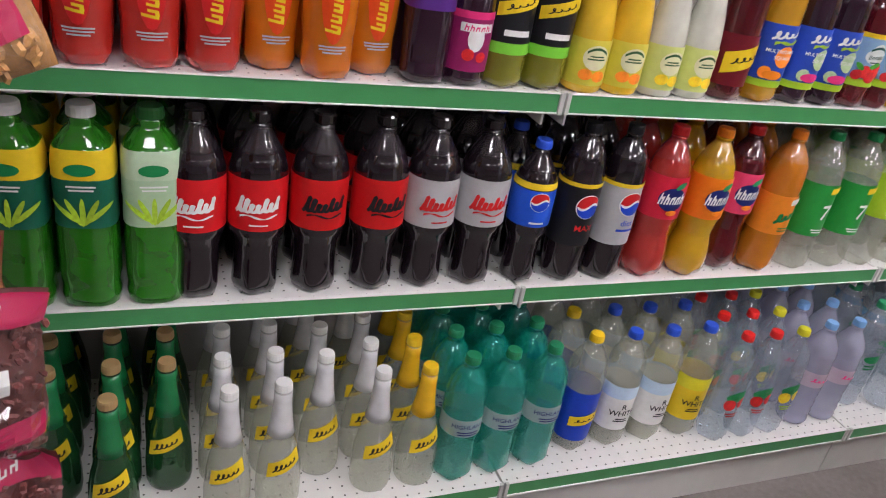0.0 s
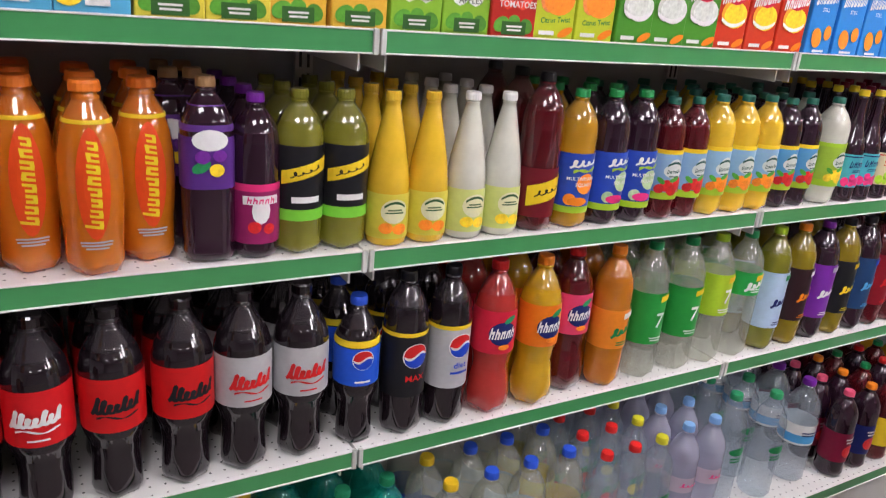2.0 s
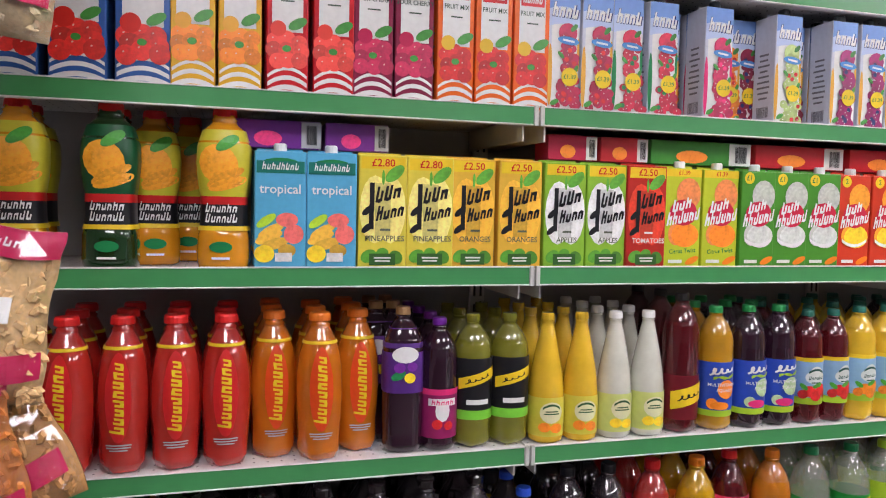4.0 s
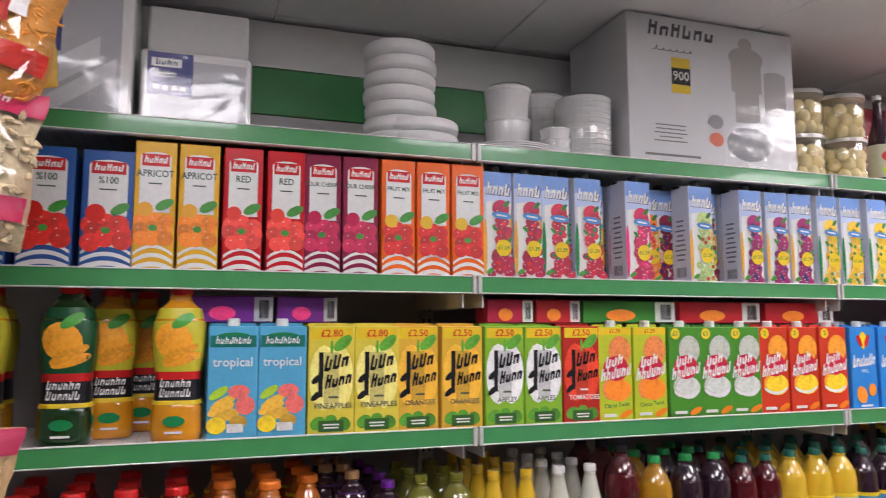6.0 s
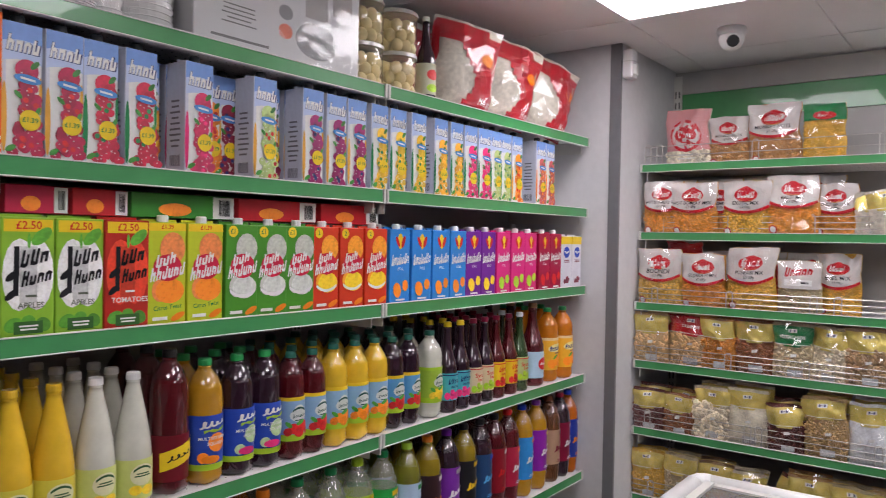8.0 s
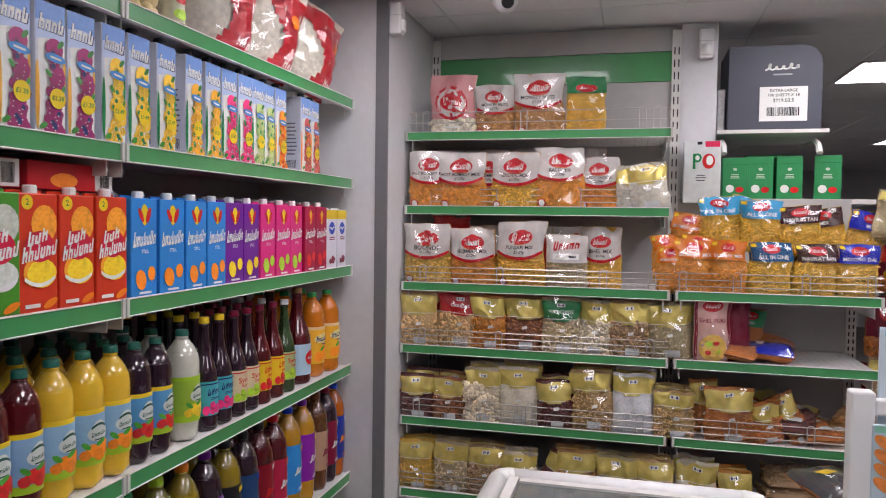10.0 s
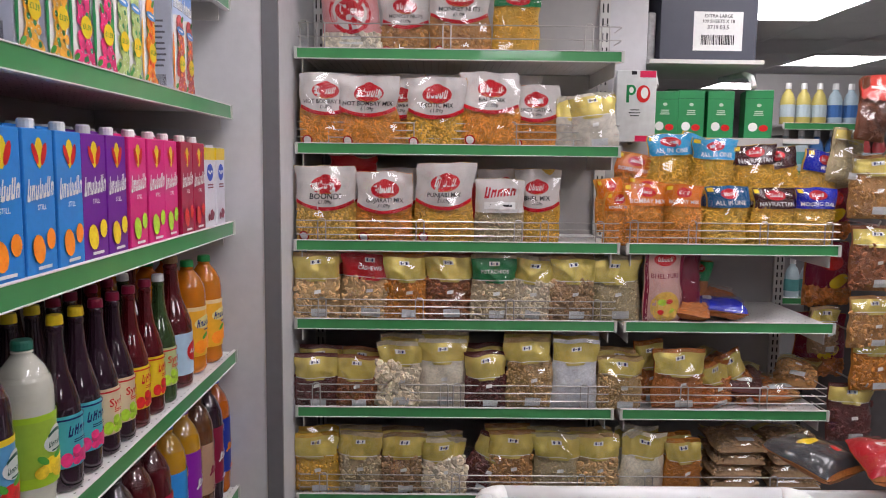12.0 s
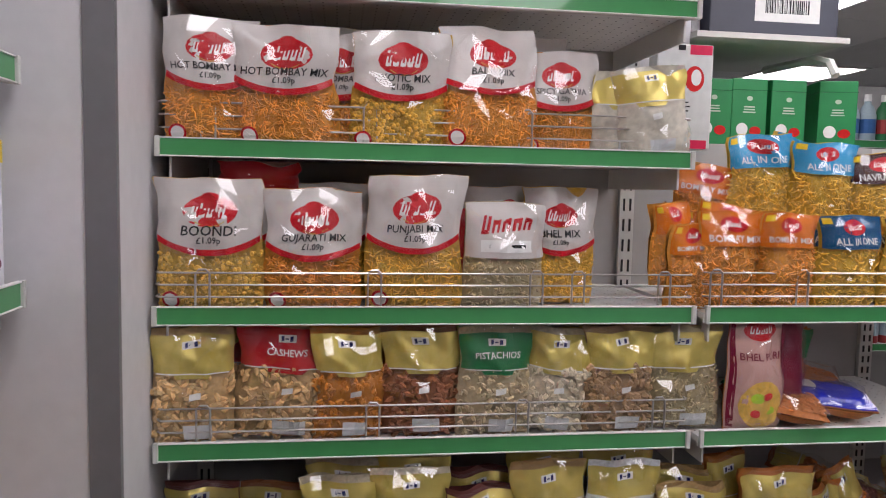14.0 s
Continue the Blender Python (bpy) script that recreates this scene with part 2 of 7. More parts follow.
def bars(u, v, w, h, rows, gap=0.5):
    """Small print that cannot be read."""
    rnd = random.Random(int(1e4 * (abs(u) + abs(v) + w)))
    vs, fs = [], []
    for r in range(rows):
        ww = w * rnd.uniform(0.6, 1.0)
        a, b = rect(u, v + (rows / 2 - r - 0.5) * h / rows, ww, h / rows * gap, nu=3, nv=1)
        fs += [tuple(i + len(vs) for i in f) for f in b]
        vs += a
    return vs, fs


def glyphs(u, v, w, h, n, rise=0.0, seed=0, bold=1.0):
    """A slanted band of linked upright strokes, thick and thin, in place of a mark: n pairs of strokes across."""
    rnd = random.Random(seed * 31 + n)
    m = 2 * n
    cell = w / m
    t = min(0.46 * bold, 0.72) * cell
    foot, out = v - h * 0.40, []
    for k in range(m):
        x = u - w / 2 + cell * (k + 0.5)
        lift = rise * ((k + 0.5) / m - 0.5)
        tall = h if k == 0 else h * rnd.choice((0.58, 0.64, 0.70, 0.92))
        out.append(rect(x, foot + tall / 2 + lift, t * rnd.uniform(0.8, 1.1), tall, 0, 1, 2))
        if k < m - 1 and k % 2 == 0:
            out.append(oval(x + cell * 0.5, foot + lift + (0.10 * h if rnd.random() < 0.5 else 0.56 * h), cell * 0.62, h * 0.13, 0, 8))
    vs, fs = [], []
    for a, b in out:
        fs += [tuple(i + len(vs) for i in f) for f in b]
        vs += [(p + 0.18 * (q - v), q) for p, q in a]
    return vs, fs


def half_disc(u, v, r, side, gap, n=12):
    """One half of a round mark, parted by a wave."""
    vs = []
    for k in range(n + 1):
        x = r * (2 * k / n - 1)
        edge = math.sqrt(max(0.0, r * r - x * x))
        wave = 0.30 * r * math.sin(math.pi * x / r) * 0.8 + side * gap
        wave = max(-edge, min(edge, wave))
        vs += [(u + x, v + wave), (u + x, v + side * edge)]
    return vs, [(2 * k, 2 * k + 2, 2 * k + 3, 2 * k + 1) for k in range(n)]


def barcode(u, v, w, h):
    rnd = random.Random(7)
    vs, fs = [], []
    x = -w / 2
    while x < w / 2:
        t = rnd.choice((0.012, 0.024, 0.036)) * w
        a, b = rect(u + x + t / 2, v, t, h, nu=1, nv=1)
        fs += [tuple(i + len(vs) for i in f) for f in b]
        vs += a
        x += t + rnd.choice((0.012, 0.024)) * w
    return vs, fs


def mottled(mat):
    """The same ink printed as a picture, with its own light and dark."""
    key = "picture_" + mat.name
    if key not in MATS:
        hs = [n for n in mat.node_tree.nodes if n.bl_idname == "ShaderNodeHueSaturation"][0]
        paint(key, tuple(hs.inputs["Color"].default_value)[:3], 0.38, vary=0.26, scale=150, bump=0.02, fine=3.0, spread=0.25)
    return MATS[key]


def art(name, parent, mat, shapes, wrap, off, label=""):
    bm = bmesh.new()
    for i, (vs, fs) in enumerate(shapes):
        add_mesh(bm, [wrap(u, v, off + min(0.00003, 0.0003 / len(shapes)) * i) for u, v in vs], fs)
    if name in ("fruit", "leaf", "picture", "food_picture", "tomato"):
        mat = mottled(mat)
    ob = part(name, bm, mat, parent, label)
    return tagged(ob, kind="stuff") if len(shapes) > 1 or name in ("lettering", "barcode", "small_print", "price", "number", "mark", "mark_script") else ob


def round_wrap(radius):
    def wrap(u, v, off):
        r = radius(v) + off
        a = u / max(radius(v), 0.01)
        return (r * math.sin(a), -r * math.cos(a), v)
    return wrap


def flat_wrap(front):
    return lambda u, v, off: (u, front - off, v)


def stand(ob, places):
    """Puts a thing at the first pose and copies of it at the rest."""
    ob.matrix_basis = places[0]
    return [ob] + [copy_thing(ob, m) for m in places[1:]]

# ---- the room ----
CEIL_Z = 2.33
BACK_Y, BACK_X = 0.36, 2.88
COL_X = 2.272

structure("floor", boxed(-4, 12, -7, 0.6, -0.1, 0), FLOOR, "worn grey-brown speckled vinyl shop floor", "floor")
structure("wall_north", boxed(-4, COL_X, BACK_Y + 0.05, BACK_Y + 0.2, 0, CEIL_Z), WALL, "grey painted wall behind the drinks shelving", "wall")
structure("wall_column", boxed(COL_X, 3.1, -0.123, BACK_Y + 0.2, 0, CEIL_Z, 0.003), WALL, "grey painted boxed-in corner wall", "wall")
structure("trim", boxed(COL_X - 0.004, COL_X + 0.01, -0.127, -0.082, 0, CEIL_Z - 0.002), DARK_TRIM, "dark grey strip along the wall corner", "trim")
structure("wall_pier", boxed(2.9, 3.06, -1.31, -1.168, 0, CEIL_Z, 0.003), WALL, "narrow grey painted pier between shelving", "wall")
structure("wall_east", boxed(12, 12.2, -7, 0.6, 0, CEIL_Z), WALL, "plain wall far down the shop", "wall")
structure("wall_south", boxed(-4, 12, -7.2, -7, 0, CEIL_Z), WALL, "plain grey wall behind the walk", "wall")
structure("wall_west", boxed(-4.2, -4, -7, 0.6, 0, CEIL_Z), WALL, "plain grey wall behind the walk", "wall")
structure("wall_far_north", boxed(3.1, 12, -0.2, 0.0, 0, CEIL_Z), WALL, "plain wall of the far aisle", "wall")

PANELS = [(1.4, -0.86), (0.2, -1.46), (-1.0, -1.46), (1.4, -2.66), (2.0, -2.06), (3.8, -2.66), (5.6, -3.86), (7.4, -3.86), (3.8, -4.46), (-1.6, -3.26), (0.2, -3.26)]
bm = bmesh.new()
holes = {(round(x, 2), round(y, 2)) for x, y in PANELS}
for i in range(-7, 20):
    for j in range(-12, 2):
        x, y = 0.2 + 0.6 * i, -0.26 + 0.6 * (j - 0)
        if (round(x, 2), round(y, 2)) not in holes:
            add_mesh(bm, [(x + a, y + b, CEIL_Z + c) for a, b, c in ((0.004, 0.004, 0), (0.596, 0.004, 0), (0.596, 0.596, 0), (0.004, 0.596, 0), (0, 0, 0.004), (0.6, 0, 0.004), (0.6, 0.6, 0.004), (0, 0.6, 0.004))],
                     [(3, 2, 1, 0), (0, 1, 5, 4), (1, 2, 6, 5), (2, 3, 7, 6), (3, 0, 4, 7)])
box(bm, -4.2, 12.2, -7.2, 0.6, CEIL_Z + 0.03, CEIL_Z + 0.1)
structure("ceiling", bm, CEIL, "off-white suspended ceiling of square mineral tiles", "ceiling")

LIGHT = glow("lit_diffuser", (1.0, 0.98, 0.94), PANEL_POWER)


def ceiling_light(x, y):
    top = new("ceiling_light")
    bm = bmesh.new()
    for a, b, c, d in ((0, 0.6, 0, 0.02), (0, 0.6, 0.58, 0.6), (0, 0.02, 0.02, 0.58), (0.58, 0.6, 0.02, 0.58)):
        box(bm, a, b, c, d, -0.006, 0.012)
    part("frame", bm, WHITE, top)
    part("diffuser", boxed(0.02, 0.58, 0.02, 0.58, -0.002, 0.004), LIGHT, top, "bright white diffuser")
    return tagged(top, "square white flush ceiling light panel, switched on", "ceiling light", "ceiling lights")


stand(ceiling_light(0, 0), [pose(x, y, CEIL_Z) for x, y in PANELS])

# ---- shelving ----
# heights of the drinks shelves from the base up, and of the snack shelves
SZ = (0.166, 0.583, 0.982, 1.345, 1.660, 1.947)
NZ = (0.461, 0.745, 1.025, 1.268, 1.562, 1.846)
LIP = 0.040


def at_n(s, d, z, turn=0.0, lean=0.0, roll=0.0):
    """A place on the snack wall: s along it, d in from the shelf front."""
    return pose(2.447 + d, -s, z, 0, 0, -90) @ pose(0, 0, 0, lean, roll, turn)


def shelf(length, depth, label, group, up=0.007, tall=0.038):
    """A steel shelf; its ticket strip stands up a little past the deck."""
    top = new("shelf")
    L = length - 0.004
    low = up - tall
    part("deck", boxed(0.002, L, 0.004, depth, -0.012, 0), DECK, top, "white punched steel deck")
    bm = boxed(0.002, L, 0.004, 0.012, low, -0.0125)
    box(bm, 0.02, 0.024, 0.02, depth, -LIP - 0.02, -0.0125)
    box(bm, L - 0.022, L - 0.018, 0.02, depth, -LIP - 0.02, -0.0125)
    part("bracket", bm, STEEL, top)
    part("ticket_strip", boxed(0.004, L - 0.002, -0.003, 0.0035, low + 0.0025, up - 0.0025), GREEN, top, "green ticket strip")
    part("strip_edge", boxed(0.002, L, -0.0055, 0.0038, up - 0.0025, up, 0.0008), EDGE, top)
    part("strip_edge", boxed(0.002, L, -0.0055, 0.0038, low, low + 0.0025, 0.0008), EDGE, top)
    for x in (0.001, L - 0.008):
        part("end_clip", boxed(x, x + 0.009, -0.008, 0.0, low - 0.001, up + 0.001, 0.0015), GREY_CLIP, top)
    return tagged(top, label, "shelf", group)


BAYS = ((-1.25, 1.25), (0.0, 1.0), (1.0, 1.25))
for x0, L in BAYS:
    stand(shelf(L, BACK_Y, "white steel shelf with a green strip, full of drinks", "drinks shelves"), [pose(x0, 0, z) for z in SZ[1:]])
    tagged(shelf(L, BACK_Y + 0.12, "deep white base shelf with a green ticket strip, near the floor", "drinks shelves"), "").matrix_basis = pose(x0, -0.12, SZ[0])
    structure("base_plinth", boxed(x0 + 0.002, x0 + L - 0.002, -0.10, BACK_Y, 0, SZ[0] - LIP - 0.022), STEEL, "cream steel kick plate under the base shelf", "plinth")
    structure("back_panel", boxed(x0 + 0.002, x0 + L - 0.002, BACK_Y + 0.002, BACK_Y + 0.02, 0, 2.08), BACK, "grey steel back panel of the drinks shelving", "back panel")
    structure("back_panel", boxed(x0 + 0.002, x0 + L - 0.002, BACK_Y + 0.001, BACK_Y + 0.018, 2.083, 2.2), GREEN, "green header panel above the top shelf", "back panel")
    structure("back_panel", boxed(x0 + 0.002, x0 + L - 0.002, BACK_Y + 0.002, BACK_Y + 0.02, 2.203, CEIL_Z - 0.01), EDGE, "grey steel back panel under the ceiling", "back panel")


def upright(height):
    """A slotted steel post."""
    top = new("upright")
    bm = boxed(-0.018, 0.018, -0.012, 0.0, 0, height)
    part("post", bm, STEEL, top)
    bm = bmesh.new()
    z = 0.05
    while z < height - 0.05:
        for x in (-0.008, 0.008):
            box(bm, x - 0.0025, x + 0.0025, -0.0135, -0.0118, z, z + 0.03)
        z += 0.05
    tagged(part("slot_strip", bm, BLACK, top, "dark punched slots"), kind="stuff")
    return tagged(top, "cream slotted steel shelving upright", "upright", "uprights")


stand(upright(2.3), [pose(x, BACK_Y, 0) for x in (-1.25, 0.0, 1.0, 2.245)] + [pose(BACK_X, -0.145, 0, 0, 0, -90), pose(BACK_X, -1.15, 0, 0, 0, -90), pose(BACK_X, -1.82, 0, 0, 0, -90) @ Matrix.Diagonal((1, 1, 0.56, 1))])

for s, L, zs, lab in ((0.13, 1.0, NZ, "snack packets"), (1.145, 0.665, NZ[:4], "small pouches")):
    depth = BACK_X - 2.447
    stand(shelf(L, depth, "cream steel shelf with a green strip, holding " + lab, "snack shelves", 0.014, 0.034), [at_n(s, 0, z) for z in zs[:4]])
    if len(zs) > 4:
        stand(shelf(L, depth - 0.035, "cream steel shelf with a green strip, high on the wall", "snack shelves", 0.014, 0.034), [at_n(s, 0.035, z) for z in zs[4:]])
    tagged(shelf(L, depth + 0.1, "deep base shelf of the snack wall, near the floor", "snack shelves")).matrix_basis = at_n(s, -0.1, 0.17)
    structure("base_plinth", boxed(2.37, BACK_X, -s - L + 0.002, -s - 0.002, 0, 0.105), STEEL, "cream steel kick plate under the snack shelves", "plinth")
top = CEIL_Z - 0.012
structure("back_panel", boxed(BACK_X + 0.002, BACK_X + 0.02, -1.15, -0.13, 0, 2.095), BACK, "pale grey steel back panel of the snack wall", "back panel")
structure("back_panel", boxed(BACK_X + 0.0, BACK_X + 0.018, -1.15, -0.13, 2.098, 2.216), GREEN, "green header panel at the top of the snack wall", "back panel")
structure("back_panel", boxed(BACK_X + 0.002, BACK_X + 0.02, -1.15, -0.13, 2.219, top), BACK, "pale grey steel back panel under the ceiling", "back panel")
structure("back_panel", boxed(BACK_X + 0.002, BACK_X + 0.02, -1.81, -1.152, 0, 1.62), BACK, "pale grey steel back panel of the narrow bay", "back panel")

# ---- bottles ----
SHAPES = {
    "cola": ((0, .62), (.012, .78), (.05, .84), (.12, .80), (.22, .76), (.30, .80), (.36, .95), (.39, 1), (.68, 1), (.72, .97), (.77, .87), (.83, .65), (.88, .44), (.905, .34), (.915, .31), (.92, .36), (.93, .36), (.935, .29), (.95, .29)),
    "pet": ((0, .70), (.012, .88), (.05, 1), (.12, .97), (.20, 1), (.66, 1), (.72, .99), (.78, .92), (.85, .70), (.90, .45), (.925, .33), (.93, .38), (.938, .38), (.943, .30), (.955, .30)),
    "wavy": ((0, .70), (.012, .85), (.06, 1), (.14, 1.0), (.22, .92), (.30, .80), (.38, .88), (.44, .98), (.62, .98), (.70, .96), (.78, .85), (.86, .58), (.91, .36), (.925, .33), (.93, .38), (.938, .38), (.943, .30), (.955, .30)),
    "cone": ((0, .80), (.02, .97), (.06, 1), (.34, 1), (.42, .97), (.55, .86), (.70, .66), (.82, .48), (.90, .36), (.925, .33), (.93, .38), (.94, .30), (.955, .30)),
    "energy": ((0, .66), (.01, .80), (.06, .93), (.14, .90), (.22, .91), (.34, .97), (.46, 1), (.60, .98), (.72, .87), (.82, .68), (.89, .45), (.905, .40), (.92, .44), (.93, .36), (.95, .36)),
    "tonic": ((0, .80), (.015, .95), (.06, 1), (.20, 1), (.32, .95), (.44, .82), (.56, .62), (.68, .46), (.80, .38), (.90, .34), (.93, .36), (.94, .30), (.955, .30)),
    "syrup": ((0, .85), (.012, .97), (.04, 1), (.44, 1), (.50, .97), (.58, .78), (.68, .52), (.78, .40), (.90, .34), (.92, .38), (.935, .32), (.955, .32)),
    "jug": ((0, .90), (.012, .98), (.05, 1), (.10, .96), (.14, 1), (.48, 1), (.52, .97), (.56, 1), (.76, 1), (.82, .92), (.88, .60), (.91, .38), (.93, .42), (.94, .34), (.955, .34)),
    "nectar": ((0, .86), (.012, .96), (.06, 1), (.20, .98), (.28, .88), (.45, .86), (.55, .95), (.66, 1), (.78, .97), (.86, .78), (.90, .52), (.915, .46), (.925, .50), (.94, .42), (.955, .42)),
    "water": ((0, .70), (.012, .88), (.05, 1), (.10, .95), (.14, 1), (.19, .95), (.23, 1), (.28, .95), (.33, 1), (.60, 1), (.66, .96), (.72, 1), (.80, .85), (.88, .50), (.92, .34), (.93, .40), (.938, .40), (.943, .30), (.955, .30)),
}


def bottle(shape, H, R, body, cap, label="", bands=(), arts=(), group="", cap_h=0.045, square=0.0, lobes=0, sleeve=None):
    """A filled bottle standing on the origin. bands: (low, high, colour, part name) round it; arts: (part, colour, shapes)."""
    prof = [(a * H, b * R) for a, b in SHAPES[shape]]
    zs = sorted({p[0] for p in prof} | {H * 0.955 * k / 16 for k in range(17)})
    pz, pr = [p[0] for p in prof], [p[1] for p in prof]
    fill = [(z, float(np.interp(z, pz, pr))) for z in zs]
    top = mesh_ob("bottle", revolve(fill, 24, square, lobes), body, True)

    def radius(v):
        r = float(np.interp(v, pz, pr))
        return r

    def wrap(u, v, off):
        r, a = radius(v), u / max(R, 0.01)
        c, s = math.sin(a), -math.cos(a)
        f = 1 / (abs(c) ** (2 + square) + abs(s) ** (2 + square)) ** (1 / (2 + square)) if square else 1.0
        return ((r + off) * f * c, (r + off) * f * s, v)

    rc = 0.37 * R if shape not in ("energy", "nectar", "jug") else 0.46 * R
    part("cap", revolve([(H * 0.945, rc), (H * 0.95, rc * 1.03), (H - 0.004, rc * 1.0), (H, rc * 0.9)], 18), cap, top, smooth=False)
    if sleeve:
        lo, hi, mat = sleeve
        ring = [(z * H, radius(z * H) + 0.0012) for z in np.linspace(lo, hi, 6)]
        part("neck_sleeve", revolve(ring, 20), mat, top, smooth=True)
    if lobes and body not in (WATER, AQUA, FIZZ) and not sleeve or shape == "energy":
        ring = [(zz * H, radius(zz * H) + 0.0006) for zz in np.linspace(0.80, 0.925, 8)]
        part("headspace", revolve(ring, 20), NECK, top, smooth=True)
    host = top
    for k, (lo, hi, mat, name) in enumerate(bands):
        bm = bmesh.new()
        n = 24
        vs, fs = rect(0, (lo + hi) / 2 * H, 2 * math.pi * R, (hi - lo) * H, nu=n, nv=4)
        add_mesh(bm, [wrap(u, v, 0.0007 + 0.0004 * k) for u, v in vs], fs)
        ob = part(name, bm, mat, top, smooth=True)
        if host is top and name in ("label", "sleeve"):
            host = ob
    for k, (name, mat, shapes) in enumerate(arts):
        art(name, host, mat, [([(u, v) for u, v in vs], fs) for vs, fs in shapes], wrap, 0.0024 + 0.0004 * k)
    return tagged(top, label, "bottle", group)


W, K, RED, YEL = ink((0.80, 0.80, 0.78)), ink((0.015, 0.015, 0.018)), ink((0.62, 0.02, 0.02)), ink((0.82, 0.58, 0.02))
BLUE, SKY, LIME, DGREEN = ink((0.015, 0.06, 0.5)), ink((0.10, 0.42, 0.78)), ink((0.38, 0.60, 0.03)), ink((0.01, 0.22, 0.07))
ORANGE, PINK, PURPLE, SILVER = ink((0.85, 0.24, 0.015)), ink((0.78, 0.04, 0.20)), ink((0.16, 0.02, 0.28)), ink((0.45, 0.45, 0.46))
TEAL, CREAM, BROWN, MAROON = ink((0.08, 0.48, 0.55)), ink((0.75, 0.62, 0.40)), ink((0.16, 0.05, 0.02)), ink((0.22, 0.01, 0.04))
NAVY = ink((0.012, 0.02, 0.13))
COLA, CRIMSON, MANDARIN = drink("cola", (0.012, 0.007, 0.010), 0.0), drink("red", (0.52, 0.03, 0.03)), drink("orange", (0.80, 0.27, 0.015))
GOLD, LEMON, CLOUD = drink("gold", (0.74, 0.38, 0.02)), drink("lemon", (0.85, 0.54, 0.03), 0.12), drink("cloud", (0.68, 0.68, 0.58), 0.1)
LEAF, OLIVE, PLUM = drink("green", (0.03, 0.26, 0.015)), drink("olive", (0.30, 0.29, 0.03)), drink("plum", (0.025, 0.008, 0.018), 0.0)
CHERRY, CORAL, RUST = drink("cherry", (0.14, 0.006, 0.012)), drink("coral", (0.66, 0.055, 0.045)), drink("rust", (0.72, 0.17, 0.012))
WATER, AQUA, FIZZ = clear("water", (0.75, 0.84, 0.92), 0.13), clear("aqua", (0.0, 0.45, 0.35), 0.36), clear("fizz", (0.78, 0.80, 0.70), 0.20)
NECK = film("empty_neck", (0.45, 0.40, 0.46), 0.03, 0.04, 0.12, 30.0, base=0.05)
BOTTLE_GREEN = clear("bottle_green", (0.01, 0.07, 0.02), 0.86)


def row(ob, z, spots, back=0, step=0.1, jitter=0.006):
    """Stands copies at (x, y) spots and back more rows behind each."""
    rnd = random.Random(int(z * 1000) + len(spots) + int(abs(spots[0][0]) * 977))
    ms = []
    for x, y in spots:
        for k in range(back + 1):
            j = 0 if k == 0 else jitter
            if y + k * step < BACK_Y - 0.045:
                ms.append(pose(x + rnd.uniform(-j, j), y + k * step, z, 0, 0, rnd.uniform(-9, 9)))
    return stand(ob, ms)


# base shelf: ginger ale, tonic, waters
z = SZ[0] + 0.0015
h = 0.285
for mat, cap, lab, spots, sl in (
        (BOTTLE_GREEN, paint("tan_cap", (0.42, 0.28, 0.12)), "dark green ginger ale bottle with a slanted yellow band", [(-0.76, -0.06), (-0.86, 0.03), (-0.665, 0.03), (-0.96, -0.03)], paint("green_foil", (0.01, 0.19, 0.06), 0.25)),
        (FIZZ, EDGE, "clear tonic water bottle with a white neck and yellow band", [(-0.565, -0.065), (-0.47, -0.06), (-0.377, 0.015), (-0.28, -0.05)], paint("white_foil", (0.62, 0.62, 0.63), 0.25)),
        (FIZZ, paint("yellow_cap", (0.85, 0.55, 0.01)), "clear tonic bottle with a yellow neck and yellow band", [(-0.185, -0.05)], paint("yellow_foil", (0.80, 0.45, 0.01), 0.25))):
    b = bottle("tonic", h, 0.043, mat, cap, lab, (), [("band", YEL, [rect(0, 0.118, 0.072, 0.030, 0.026, 8, 2)]), ("mark", K, [scrawl(0, 0.118, 0.05, 0.005, 0.003, 5, 0.018)])], "mixer bottles", sleeve=(0.6, 0.93, sl))
    row(b, z, spots, 3, 0.094)
b = bottle("pet", 0.305, 0.043, AQUA, paint("green_cap", (0.01, 0.22, 0.10)), "teal sparkling water bottle with a pale label", [(0.42, 0.56, clear("pale_label", (0.42, 0.55, 0.55), 0.75), "label")], [("lettering", NAVY, [words("HIGHLAND", 0, 0.155, 0.014), bars(0, 0.138, 0.05, 0.012, 2)])], "sparkling water", lobes=5)
row(b, z, [(-0.10, -0.055), (-0.008, -0.05), (0.09, -0.045)], 3, 0.092)
b = bottle("pet", 0.305, 0.043, FIZZ, paint("yellow_cap", (0.85, 0.55, 0.01)), "clear lemonade bottle with a blue label and yellow cap", [(0.12, 0.56, BLUE, "label")], [("band", YEL, [rect(0, 0.10, 0.075, 0.026, 0.018, 8, 2)]), ("mark", K, [ribbon(0, 0.10, 0.05, 0.003, 0.006, 2.5, 0.012)])], "", lobes=5)
row(b, z, [(0.205, -0.02)], 2, 0.095)
BLUECAP = paint("blue_cap", (0.02, 0.09, 0.62))
